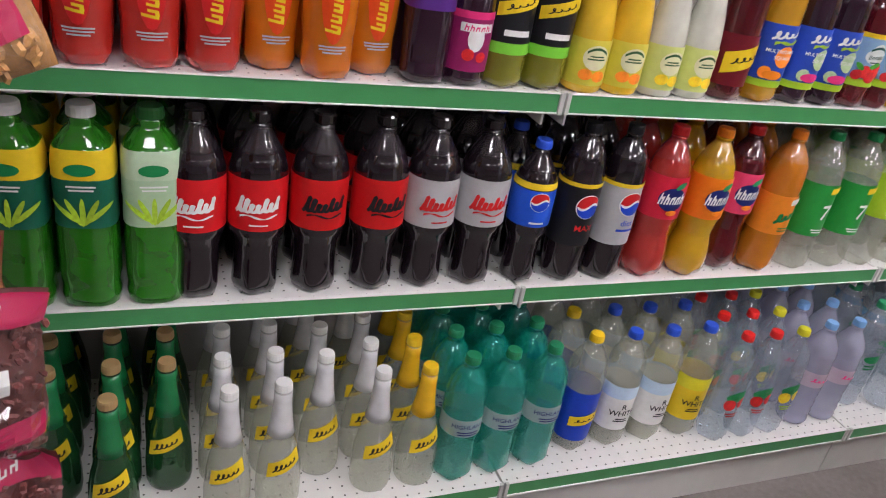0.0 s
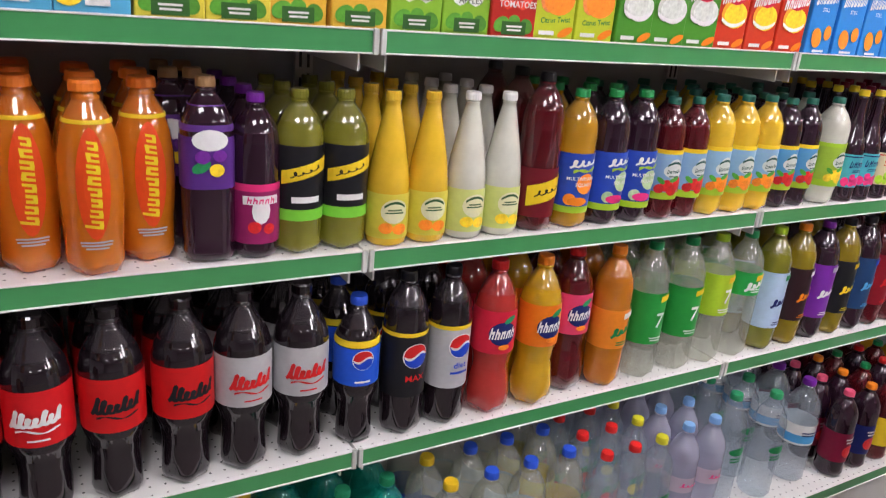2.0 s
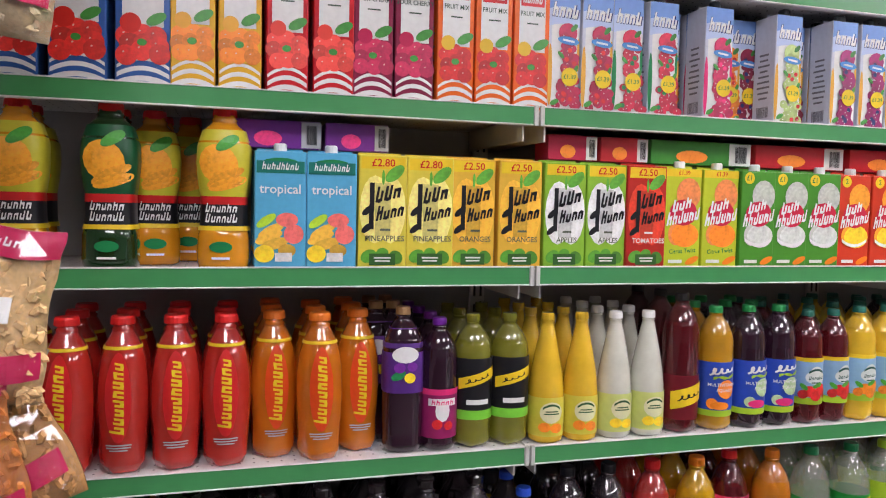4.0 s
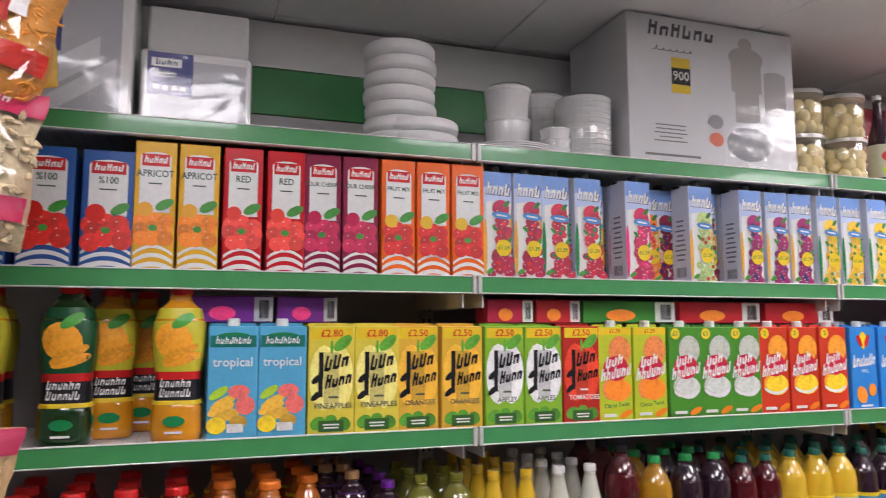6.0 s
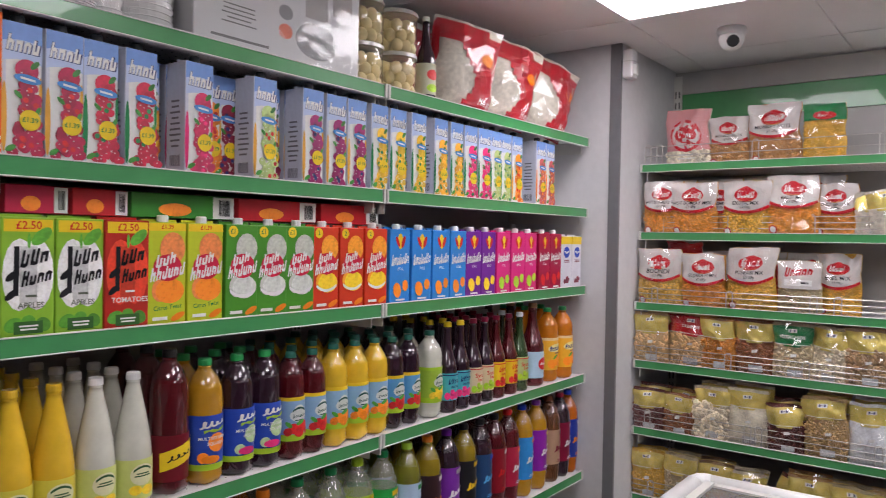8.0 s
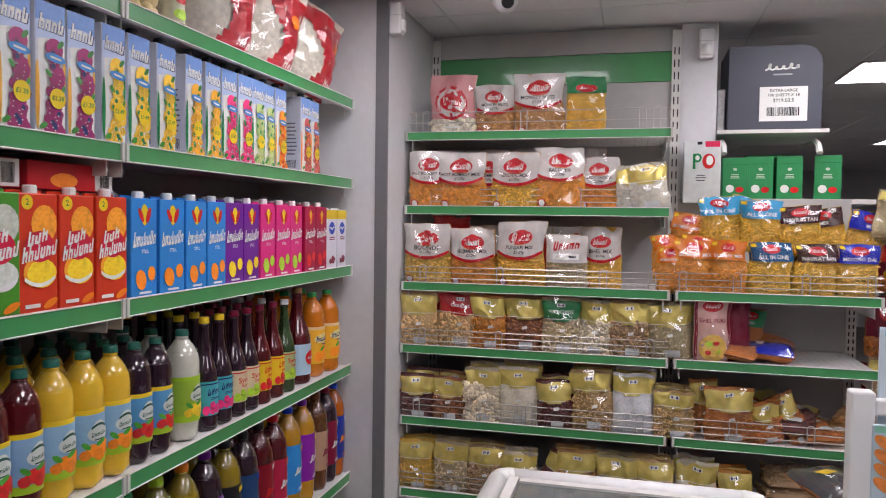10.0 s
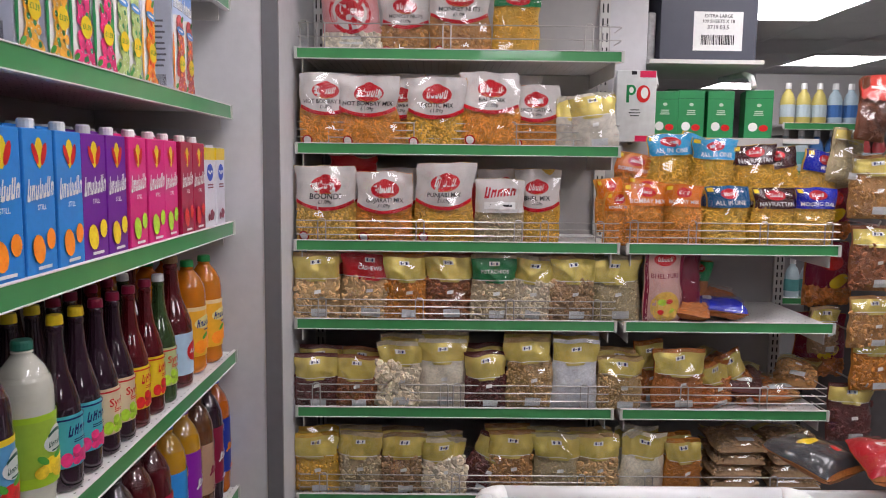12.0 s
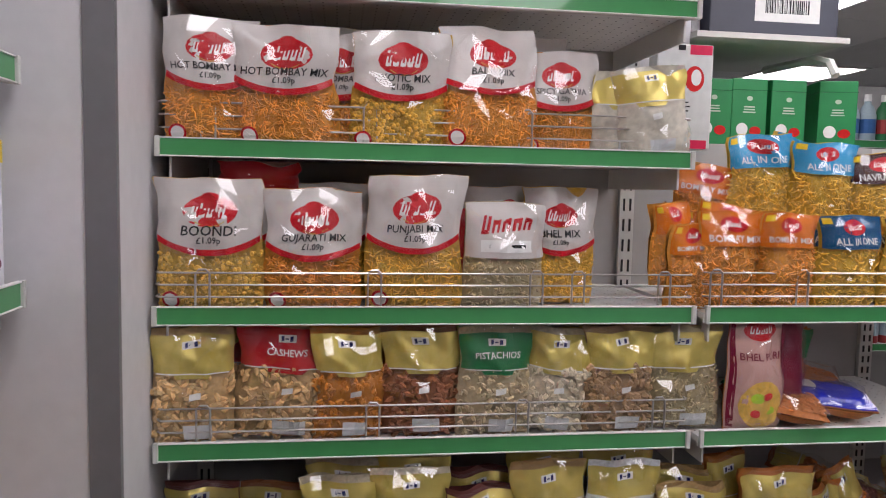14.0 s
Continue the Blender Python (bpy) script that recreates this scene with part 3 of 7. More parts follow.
for x, lab, col, mid in ((0.305, "pale blue", ink((0.55, 0.70, 0.85)), W), (0.407, "pale blue", ink((0.55, 0.70, 0.85)), W), (0.512, "yellow", ink((0.75, 0.66, 0.03)), YEL)):
    b = bottle("pet", 0.305, 0.043, FIZZ, BLUECAP, "clear lemonade bottle with a " + lab + " label and blue cap", [(0.18, 0.56, mid, "label"), (0.47, 0.58, col, "label_band")], [("lettering", K, [words("R", 0, 0.122, 0.020), words("WHITE", 0, 0.104, 0.020), bars(0, 0.085, 0.04, 0.012, 2)])], "lemonade bottles", lobes=5)
    row(b, z, [(x, -0.02)], 2, 0.095)
for x, cap, capn in ((0.59, paint("red_cap", (0.75, 0.015, 0.012)), "red"), (0.675, paint("red_cap", (0.75, 0.015, 0.012)), "red"), (0.76, paint("lime_cap", (0.72, 0.68, 0.02)), "yellow")):
    b = bottle("water", 0.30, 0.039, WATER, cap, "clear flavoured water bottle with a " + capn + " cap", (), [("leaf", DGREEN, [oval(0, 0.145, 0.028, 0.014, 0.3)]), ("fruit", RED if capn == "red" else YEL, [oval(-0.014, 0.12, 0.014, 0.016), oval(0.016, 0.125, 0.013, 0.015)]), ("small_print", RED if capn == "red" else LIME, [bars(0, 0.09, 0.045, 0.016, 2)])], "flavoured water", lobes=5)
    row(b, z, [(x, -0.06)], 3, 0.085)
SKYCAP = paint("sky_cap", (0.20, 0.42, 0.75))
b = bottle("water", 0.30, 0.040, clear("pink_water", (0.62, 0.62, 0.78), 0.42), SKYCAP, "clear mineral water bottle with a pink mark and sky-blue cap", [(0.42, 0.56, clear("pink_label", (0.75, 0.60, 0.70), 0.6), "label")], [("mark", PINK, [ribbon(0, 0.148, 0.05, 0.004, 0.008, 2)])], "mineral water")
row(b, z, [(0.865, -0.045), (0.958, -0.045)], 3, 0.09)
b = bottle("water", 0.315, 0.044, WATER, paint("green_cap2", (0.02, 0.33, 0.13)), "large clear spring water bottle with a green cap", (), [("mark", DGREEN, [oval(0, 0.16, 0.03, 0.012), bars(0, 0.135, 0.05, 0.018, 2)])], "spring water")
row(b, z, [(1.085, 0.0), (1.20, -0.035)], 3, 0.095)
b = bottle("water", 0.315, 0.048, WATER, PURPLE, "large clear water bottle with a blue and white label", [(0.40, 0.60, W, "label"), (0.42, 0.5, SKY, "label_band")], [("lettering", NAVY, [bars(0, 0.162, 0.07, 0.016, 2)])], "spring water")
row(b, z, [(1.36, -0.02)], 3, 0.10)
for i, (cap, body, lab) in enumerate(((paint("pink_cap", (0.8, 0.1, 0.2)), PLUM, MAROON), (ORANGE, PLUM, NAVY), (DGREEN, CHERRY, YEL), (RED, PLUM, DGREEN), (DGREEN, CHERRY, BLUE), (paint("lime_cap", (0.72, 0.68, 0.02)), GOLD, YEL), (paint("lime_cap", (0.72, 0.68, 0.02)), WATER, LIME))):
    b = bottle("pet", 0.27, 0.04, body, cap, "squash bottle with a dark label on the base shelf", [(0.2, 0.55, lab, "label")], [("fruit", RED, [oval(0, 0.09, 0.022, 0.02)]), ("small_print", W, [bars(0, 0.125, 0.05, 0.02, 2)])], "squash bottles")
    row(b, z, [(1.50 + 0.107 * i, -0.06)], 3, 0.09)

# second shelf: aloe drinks, colas and sodas
z = SZ[1] + 0.0015
for x, lab, hi, mid, cap in ((-0.875, "yellow and green", YEL, ink((0.01, 0.12, 0.07)), EDGE), (-0.776, "yellow and green", YEL, ink((0.01, 0.12, 0.07)), EDGE), (-0.680, "pale green", ink((0.50, 0.66, 0.45)), ink((0.42, 0.60, 0.38)), paint("green_cap3", (0.01, 0.13, 0.02)))):
    b = bottle("jug", 0.335, 0.045, LEAF, cap, "bright green aloe drink bottle with a " + lab + " label", [(0.44, 0.80, mid, "label"), (0.68, 0.82, hi, "label_top")], [("leaf", LIME, [oval(t * 0.012, 0.175, 0.024, 0.004, 1.57 - t * 0.4) for t in (-2, -1, 0, 1, 2)]), ("lettering", W, [bars(0, 0.215, 0.04, 0.012, 2)]), ("mark", DGREEN, [oval(0, 0.245, 0.02, 0.01)])], "aloe bottles", square=1.2)
    row(b, z, [(x, 0.055)], 2, 0.1)


def cola_label(script, extra=None):
    a = [("mark", script, [scrawl(-0.004, 0.184, 0.070, 0.0115, 0.0056, 7, 0.004), stroke(0.0, 0.163, 0.062, 0.003, 0.004, 1.2)])]
    return a + ([("small_print", extra, [bars(0, 0.148, 0.05, 0.006, 1)])] if extra else [])


for xs, col, script, extra, lab in (((-0.614, -0.513), ink((0.66, 0.015, 0.018)), W, W, "red label and white script"), ((-0.408, -0.299), ink((0.60, 0.014, 0.014)), K, None, "red label and black script"), ((-0.199, -0.095), ink((0.44, 0.44, 0.45)), RED, RED, "silver label and red script")):
    b = bottle("cola", 0.335, 0.0495, COLA, COLA, "dark cola bottle with a " + lab, [(0.405, 0.685, col, "label")], cola_label(script, extra), "cola bottles", lobes=5)
    row(b, z, [(x, 0.058) for x in xs], 2, 0.102, 0.003)


def globe(v, r):
    return [("mark_ring", W, [oval(0, v, r, r)]), ("mark_top", RED, [half_disc(0, v, r * 0.93, 1, r * 0.1)]), ("mark_foot", BLUE, [half_disc(0, v, r * 0.93, -1, r * 0.1)])]


b = bottle("cola", 0.298, 0.043, COLA, BLUECAP, "cola bottle with a blue label and blue cap", [(0.44, 0.74, ink((0.02, 0.10, 0.62)), "label"), (0.70, 0.742, YEL, "price_band")], globe(0.185, 0.02) + [("lettering", W, [bars(0, 0.141, 0.03, 0.008, 1)])], "cola bottles", lobes=5)
row(b, z, [(0.013, 0.055)], 2, 0.1)
b = bottle("pet", 0.335, 0.044, COLA, K, "black cola bottle with a yellow price band", [(0.26, 0.66, K, "label"), (0.64, 0.665, YEL, "price_band")], globe(0.175, 0.026) + [("lettering", RED, [words("MAX", 0, 0.128, 0.018)])], "cola bottles", lobes=5)
row(b, z, [(0.113, 0.055)], 2, 0.1)
b = bottle("pet", 0.335, 0.044, COLA, K, "cola bottle with a silver label and yellow price band", [(0.26, 0.66, SILVER, "label"), (0.64, 0.665, YEL, "price_band")], globe(0.18, 0.026) + [("lettering", BLUE, [words("diet", 0, 0.138, 0.018), bars(0, 0.122, 0.04, 0.01, 1)])], "cola bottles", lobes=5)
row(b, z, [(0.21, 0.055)], 2, 0.1)
for x, y, body, col, lab in ((0.318, 0.055, CORAL, ink((0.66, 0.02, 0.05)), "red"), (0.428, 0.05, drink("amber", (0.86, 0.50, 0.012)), ink((0.85, 0.20, 0.01)), "orange"), (0.533, 0.075, CHERRY, ink((0.75, 0.06, 0.15)), "pink")):
    b = bottle("wavy", 0.335, 0.047, body, ORANGE if lab == "orange" else RED, lab + " fizzy drink bottle with a fruit mark on its label", [(0.43, 0.71, col, "label")], [("mark", NAVY, [oval(0, 0.19, 0.030, 0.026)]), ("lettering", W, [glyphs(0, 0.190, 0.056, 0.026, 5, 0.004, 3, 1.3)]), ("leaf", DGREEN, [oval(0.012, 0.221, 0.014, 0.006, 0.5)]), ("fruit", ORANGE, [oval(0.004, 0.161, 0.012, 0.006)])], "fruit sodas", lobes=5)
    row(b, z, [(x, y)], 2, 0.1)
SODAS = (
    (0.635, MANDARIN, (0.30, 0.58, ink((0.82, 0.25, 0.02)), "label"), DGREEN, W, "orange soda bottle with a green and white mark", ORANGE),
    (0.745, FIZZ, (0.28, 0.66, ink((0.02, 0.30, 0.05)), "label"), W, YEL, "clear lemon-lime bottle with a green label", DGREEN),
    (0.862, FIZZ, (0.28, 0.66, ink((0.02, 0.30, 0.05)), "label"), W, YEL, "clear lemon-lime bottle with a green label", DGREEN),
    (0.965, FIZZ, (0.40, 0.72, ink((0.42, 0.62, 0.03)), "label"), W, YEL, "clear lemon-lime bottle with a lime-green label", LIME),
    (1.07, FIZZ, (0.52, 0.70, ink((0.02, 0.36, 0.07)), "label"), W, YEL, "clear lemon-lime bottle with a short green label", DGREEN),
    (1.18, OLIVE, (0.2, 0.66, ink((0.45, 0.60, 0.78)), "label"), NAVY, DGREEN, "cloudy yellow bottle with a pale blue label", LIME),
    (1.28, drink("mustard", (0.42, 0.30, 0.02)), (0.22, 0.66, ink((0.035, 0.015, 0.018)), "label"), ORANGE, W, "orange soda bottle with a black label", ORANGE),
    (1.38, PLUM, (0.2, 0.66, ink((0.20, 0.03, 0.36)), "label"), W, SILVER, "dark berry drink bottle with a purple label", PURPLE),
    (1.475, drink("mustard", (0.42, 0.30, 0.02)), (0.2, 0.66, K, "label"), YEL, YEL, "yellow drink bottle with a black label", K),
    (1.57, PLUM, (0.2, 0.66, ink((0.02, 0.06, 0.16)), "label"), SKY, BLUE, "blue-labelled dark soda bottle", K),
    (1.66, CHERRY, (0.2, 0.66, ink((0.25, 0.01, 0.02)), "label"), RED, W, "red soda bottle with a dark label", K),
    (1.75, CHERRY, (0.2, 0.62, ink((0.45, 0.02, 0.06)), "label"), W, ORANGE, "red fruit drink bottle with a red label", RED),
    (1.85, GOLD, (0.2, 0.66, ink((0.03, 0.26, 0.66)), "label"), W, ORANGE, "mango drink bottle with a blue label", BLUE),
    (1.955, GOLD, (0.22, 0.68, ink((0.26, 0.02, 0.34)), "label"), W, YEL, "passion fruit drink bottle with a purple label", PURPLE),
    (2.06, drink("tea", (0.20, 0.07, 0.02)), (0.22, 0.62, ink((0.45, 0.28, 0.18)), "label"), MAROON, K, "brown ginger drink bottle with a tan label", BROWN),
    (2.145, PLUM, (0.2, 0.66, MAROON, "label"), W, SILVER, "dark soda bottle with a maroon label", MAROON),
    (2.215, RUST, (0.2, 0.66, ink((0.02, 0.04, 0.30)), "label"), ORANGE, W, "orange soda bottle with a blue label", BLUE),
)
for x, body, band, c1, c2, lab, cap in SODAS:
    v = (band[0] + band[1]) / 2 * 0.335
    seven = "lime" in lab
    b = bottle("pet", 0.335, 0.0445, body, cap, lab, [band], [("mark", c1, [words("7", 0.004, v - 0.005, 0.05)] if seven and "short" not in lab else [ribbon(0, v, 0.055, 0.006, 0.018, 2.2, 0.02)]), ("price_flash", c2, [rect(0.012, band[1] * 0.335 - 0.012, 0.03, 0.014, 0.004, 4, 1)]), ("small_print", c1, [bars(0, band[0] * 0.335 + 0.014, 0.04, 0.012, 2)])], "soda bottles", lobes=5)
    row(b, z, [(x, 0.055)], 2, 0.1)

# third shelf: energy drinks, cordials and squashes
z = SZ[2] + 0.0015
for col, cap, spots, lab, oc in ((drink("lucred", (0.74, 0.045, 0.03)), paint("red_cap", (0.75, 0.015, 0.012)), [(-0.855, 0.05), (-0.765, 0.055), (-0.676, 0.055), (-0.588, 0.055), (-0.95, 0.05)], "red", RED), (drink("lucorange", (0.88, 0.25, 0.012)), paint("orange_cap", (0.85, 0.2, 0.01)), [(-0.50, 0.085), (-0.417, 0.048), (-0.338, 0.09)], "orange", ink((0.72, 0.07, 0.01)))):
    b = bottle("energy", 0.278, 0.0448, col, cap, lab + " energy drink bottle with a tall oval label", (), [("label", oc, [oval(0, 0.138, 0.022, 0.080, 0, 20)]), ("mark", YEL, [([(-q, 0.138 + p) for p, q in vs], [f[::-1] for f in fs]) for vs, fs in (glyphs(0, 0, 0.128, 0.024, 8, 0, 5, 1.25),)]), ("small_print", SILVER, [bars(0, 0.05, 0.05, 0.014, 3)])], "energy drinks", lobes=5, sleeve=(0.795, 0.815, YEL))
    row(b, z, spots, 3, 0.09, 0.003)
b = bottle("pet", 0.285, 0.040, PLUM, paint("tan_cap2", (0.36, 0.20, 0.08)), "dark blackcurrant cordial bottle with a purple picture label", [(0.42, 0.86, ink((0.10, 0.03, 0.22)), "label")], [("mark", W, [oval(0, 0.195, 0.024, 0.016)]), ("leaf", DGREEN, [oval(-0.012, 0.155, 0.014, 0.008, 0.6)]), ("fruit", YEL, [oval(0.008, 0.15, 0.010, 0.010)]), ("fruit", PURPLE, [oval(-0.01, 0.17, 0.010, 0.010), oval(0.012, 0.172, 0.009, 0.009)])], "cordials", square=1.0)
row(b, z, [(-0.252, 0.06), (-0.29, 0.15)], 2, 0.09)
b = bottle("pet", 0.262, 0.038, PLUM, PURPLE, "dark mixed berry cordial bottle with a pink label", [(0.10, 0.47, ink((0.30, 0.02, 0.12)), "label"), (0.43, 0.475, PINK, "label_edge")], [("mark", W, [rect(0, 0.099, 0.056, 0.014), oval(0, 0.082, 0.014, 0.022, 0, 12, 0)]), ("lettering", PINK, [glyphs(0, 0.098, 0.044, 0.011, 5, 0, 3)]), ("fruit", RED, [oval(-0.01, 0.055, 0.01, 0.01), oval(0.012, 0.052, 0.009, 0.009)])], "cordials")
row(b, z, [(-0.178, 0.055)], 3, 0.085)
b = bottle("pet", 0.268, 0.041, OLIVE, OLIVE, "olive lime cordial bottle with a black label and yellow band", [(0.24, 0.68, K, "label"), (0.22, 0.29, ink((0.20, 0.62, 0.05)), "label_foot")], [("band", YEL, [rect(0, 0.142, 0.08, 0.022, 0.024, 8, 2)]), ("mark", K, [ribbon(0, 0.142, 0.05, 0.003, 0.006, 2.5, 0.015)]), ("small_print", W, [rect(0.0, 0.095, 0.045, 0.010)])], "cordials", lobes=5)
row(b, z, [(-0.106, 0.06), (-0.026, 0.06)], 3, 0.085)
for xs, body, lab in (((0.055, 0.133), LEMON, "orange barley"), ((0.213, 0.292), CLOUD, "lemon barley")):
    b = bottle("cone", 0.268, 0.038, body, body if lab[0] == "o" else EDGE, "tapered " + lab + " water bottle with a pale lime label", [(0.06, 0.36, ink((0.60, 0.66, 0.20)) if lab[0] == "l" else ink((0.66, 0.58, 0.06)), "label")], [("mark", ink((0.74, 0.72, 0.44)), [oval(0, 0.066, 0.024, 0.022)]), ("lettering", ink((0.03, 0.10, 0.03)), [arc(0, 0.082, 0.036, 0.008, 0.0045), bars(0, 0.066, 0.032, 0.010, 2)]), ("fruit", ORANGE if lab[0] == "o" else YEL, [oval(-0.014, 0.036, 0.012, 0.010), oval(0.010, 0.034, 0.013, 0.010)])], "barley waters")
    row(b, z, [(x, 0.05) for x in xs], 3, 0.082)
b = bottle("pet", 0.305, 0.041, CHERRY, BLACK, "tall dark red cordial bottle with a yellow slanted band", [(0.10, 0.42, ink((0.16, 0.012, 0.02)), "label")], [("band", YEL, [rect(0, 0.085, 0.085, 0.040, 0.026, 8, 2)]), ("mark", K, [ribbon(0, 0.085, 0.055, 0.004, 0.008, 2.5, 0.016)])], "cordials", lobes=5)
row(b, z, [(0.378, 0.055)], 2, 0.09)
GCAP = paint("squash_cap", (0.01, 0.30, 0.07))
DGCAP = paint("dark_squash_cap", (0.008, 0.13, 0.09))
for xs, body, lab, fr in (((0.466,), GOLD, "orange", ORANGE), ((0.553, 0.634), PLUM, "berry", ink((0.40, 0.55, 0.30)))):
    b = bottle("pet", 0.275, 0.0405, body, GCAP, lab + " multivitamin squash bottle with a deep blue label", [(0.17, 0.56, ink((0.03, 0.08, 0.46)), "label"), (0.12, 0.17, LIME, "label_foot")], [("mark", W, [ribbon(0, 0.136, 0.058, 0.004, 0.013, 2.4, 0.010)]), ("leaf", LIME, [ribbon(0.004, 0.121, 0.05, 0.002, 0.007, 1.2, 0.006)]), ("fruit", fr, [oval(0.008, 0.094, 0.020, 0.021), oval(-0.022, 0.062, 0.012, 0.012)]), ("lettering", W, [words("MULTIVITAMIN", 0, 0.104, 0.0095), words("SQUASH", 0.004, 0.092, 0.0095)]), ("flash", PINK if lab == "berry" else ORANGE, [oval(-0.006, 0.058, 0.020, 0.009)])], "squash bottles", lobes=5)
    row(b, z, [(x, 0.055) for x in xs], 3, 0.088)


def robin(xs, body, name, top, mid, fruit, H=0.262, R=0.0365, back=3, y=0.05):
    b = bottle("pet", H, R, body, DGCAP, name, [(0.20, 0.56, mid, "label"), (0.555, 0.59, top, "price_band"), (0.18, 0.24, LIME, "label_foot")], [("mark", ink((0.66, 0.70, 0.66)), [oval(0.0, 0.110, 0.024, 0.016), oval(0, 0.122, 0.014, 0.014)]), ("lettering", ink((0.02, 0.09, 0.07)), [arc(0, 0.128, 0.034, 0.007, 0.005), glyphs(0, 0.109, 0.034, 0.009, 6, 0.003, 7), bars(0, 0.098, 0.026, 0.005, 1)]), ("fruit", fruit, [oval(-0.014, 0.078, 0.013, 0.013), oval(0.012, 0.082, 0.014, 0.014), oval(0.0, 0.068, 0.013, 0.012), oval(0.026, 0.070, 0.010, 0.010), oval(-0.028, 0.070, 0.010, 0.010)]), ("leaf", ink((0.06, 0.32, 0.03)), [oval(0.002, 0.092, 0.012, 0.005, 0.4), oval(-0.026, 0.088, 0.010, 0.005, 2.4)])], "squash bottles", lobes=5)
    row(b, z, [(x, y) for x in xs], back, 0.082)


robin((0.712, 0.785), CHERRY, "dark berry squash bottle with a pale blue fruit label", YEL, ink((0.25, 0.42, 0.62)), RED)
robin((0.860, 0.942, 1.022), LEMON, "orange squash bottle with a pale blue fruit label", YEL, ink((0.28, 0.48, 0.66)), ORANGE, 0.268, 0.039)
robin((1.098, 1.172), PLUM, "dark apple squash bottle with a sky-blue fruit label", YEL, ink((0.10, 0.33, 0.58)), RED)
robin((1.275,), CLOUD, "cloudy lime squash bottle with a lime green label", LIME, ink((0.34, 0.52, 0.05)), YEL, 0.265, 0.041)
for xs, body, mid, lab, fruit, cap in (((1.362, 1.432), PLUM, TEAL, "dark blackcurrant syrup bottle with a turquoise label", PINK, YEL), ((1.505, 1.575), PLUM, CREAM, "dark grape syrup bottle with a cream label", LIME, MAROON), ((1.648, 1.73), CHERRY, YEL, "red berry syrup bottle with a yellow label", RED, MAROON), ((1.805,), drink("kiwi", (0.05, 0.10, 0.03)), ink((0.45, 0.55, 0.25)), "green syrup bottle with a pale label", LIME, W)):
    b = bottle("syrup", 0.285, 0.034, body, cap, lab, [(0.14, 0.44, mid, "label")], [("fruit", fruit, [oval(-0.010 + 0.010 * (k % 3), 0.050 + 0.009 * (k // 3) + 0.003 * (k % 2), 0.0075, 0.0075) for k in range(7)] + [oval(-0.026, 0.054, 0.009, 0.012), oval(0.027, 0.056, 0.009, 0.012)]), ("lettering", RED if fruit is not PINK else NAVY, [words("Syrup", 0, 0.098, 0.021) if fruit is LIME else glyphs(0, 0.100, 0.046, 0.018, 5, 0.004, 14), bars(0, 0.083, 0.036, 0.007, 2), rect(0, 0.1195, 0.20, 0.003, 0, 20, 1)])], "syrup bottles")
    row(b, z, [(x, 0.045) for x in xs], 3, 0.076)
b = bottle("syrup", 0.31, 0.046, CHERRY, paint("tan_cap2", (0.36, 0.20, 0.08)), "large dark red rose syrup bottle with a pale blue label", [(0.10, 0.42, ink((0.42, 0.58, 0.72)), "label")], [("mark", RED, [oval(0, 0.085, 0.026, 0.024)]), ("lettering", W, [ribbon(0, 0.085, 0.036, 0.003, 0.008, 2)])], "syrup bottles")
row(b, z, [(1.925, 0.06)], 2, 0.1)
b = bottle("pet", 0.285, 0.044, drink("orangeade", (0.86, 0.27, 0.012)), GCAP, "orange concentrate bottle with a yellow label and oranges", [(0.16, 0.60, ink((0.86, 0.44, 0.03)), "label"), (0.565, 0.60, ink((0.82, 0.60, 0.30)), "label_top")], [("mark", ink((0.84, 0.72, 0.30)), [oval(0, 0.132, 0.036, 0.016, 0.12)]), ("lettering", ink((0.01, 0.03, 0.20)), [glyphs(0.002, 0.131, 0.062, 0.020, 7, 0.008, 15, 1.2), bars(0.004, 0.112, 0.034, 0.006, 1)]), ("fruit", ink((0.88, 0.26, 0.01)), [oval(0.010, 0.082, 0.021, 0.021), oval(-0.020, 0.070, 0.017, 0.017), oval(0.034, 0.066, 0.013, 0.013)]), ("leaf", ink((0.05, 0.30, 0.03)), [oval(-0.006, 0.097, 0.012, 0.005, 0.7), oval(0.030, 0.088, 0.010, 0.004, 2.4)])], "concentrates")
row(b, z, [(2.04, 0.06), (2.145, 0.05)], 2, 0.1)

# ---- cartons ----


def carton(w, d, h, base, label, arts, top_col=None, cap=None, group=""):
    """A drinks carton standing on the origin, front at y = 0."""
    bm = boxed(-w / 2, w / 2, 0, d, 0, h, 0.0025)
    top = mesh_ob("carton", bm, base)
    wrap = flat_wrap(0.0)
    if top_col:
        part("top_panel", boxed(-w / 2 - 0.0006, w / 2 + 0.0006, -0.0006, d + 0.0006, h * 0.84, h - 0.002), top_col, top)
    bm = boxed(-w / 2 + 0.004, w / 2 - 0.004, d / 2 - 0.002, d / 2 + 0.002, h, h + 0.006)
    part("top_fold", bm, base, top)
    if cap:
        part("cap", revolve([(h, 0.012), (h + 0.012, 0.012), (h + 0.015, 0.010)], 14), cap, top).matrix_basis = pose(0, d * 0.28, 0)
    for k, (name, mat, shapes) in enumerate(arts):
        art(name, top, mat, shapes, wrap, 0.0009 + 0.0004 * k)
    # small print down the side face
    bm = bmesh.new()
    for vs, fs in (bars(d / 2, h * 0.45, d * 0.6, h * 0.45, 9, 0.35), barcode(d / 2, h * 0.12, d * 0.55, h * 0.1)):
        add_mesh(bm, [(-w / 2 - 0.0009, u, v) for u, v in vs], fs)
    part("small_print", bm, paint("side_print", (0.16, 0.16, 0.2), 0.5), top)
    return tagged(top, label, "carton", group)


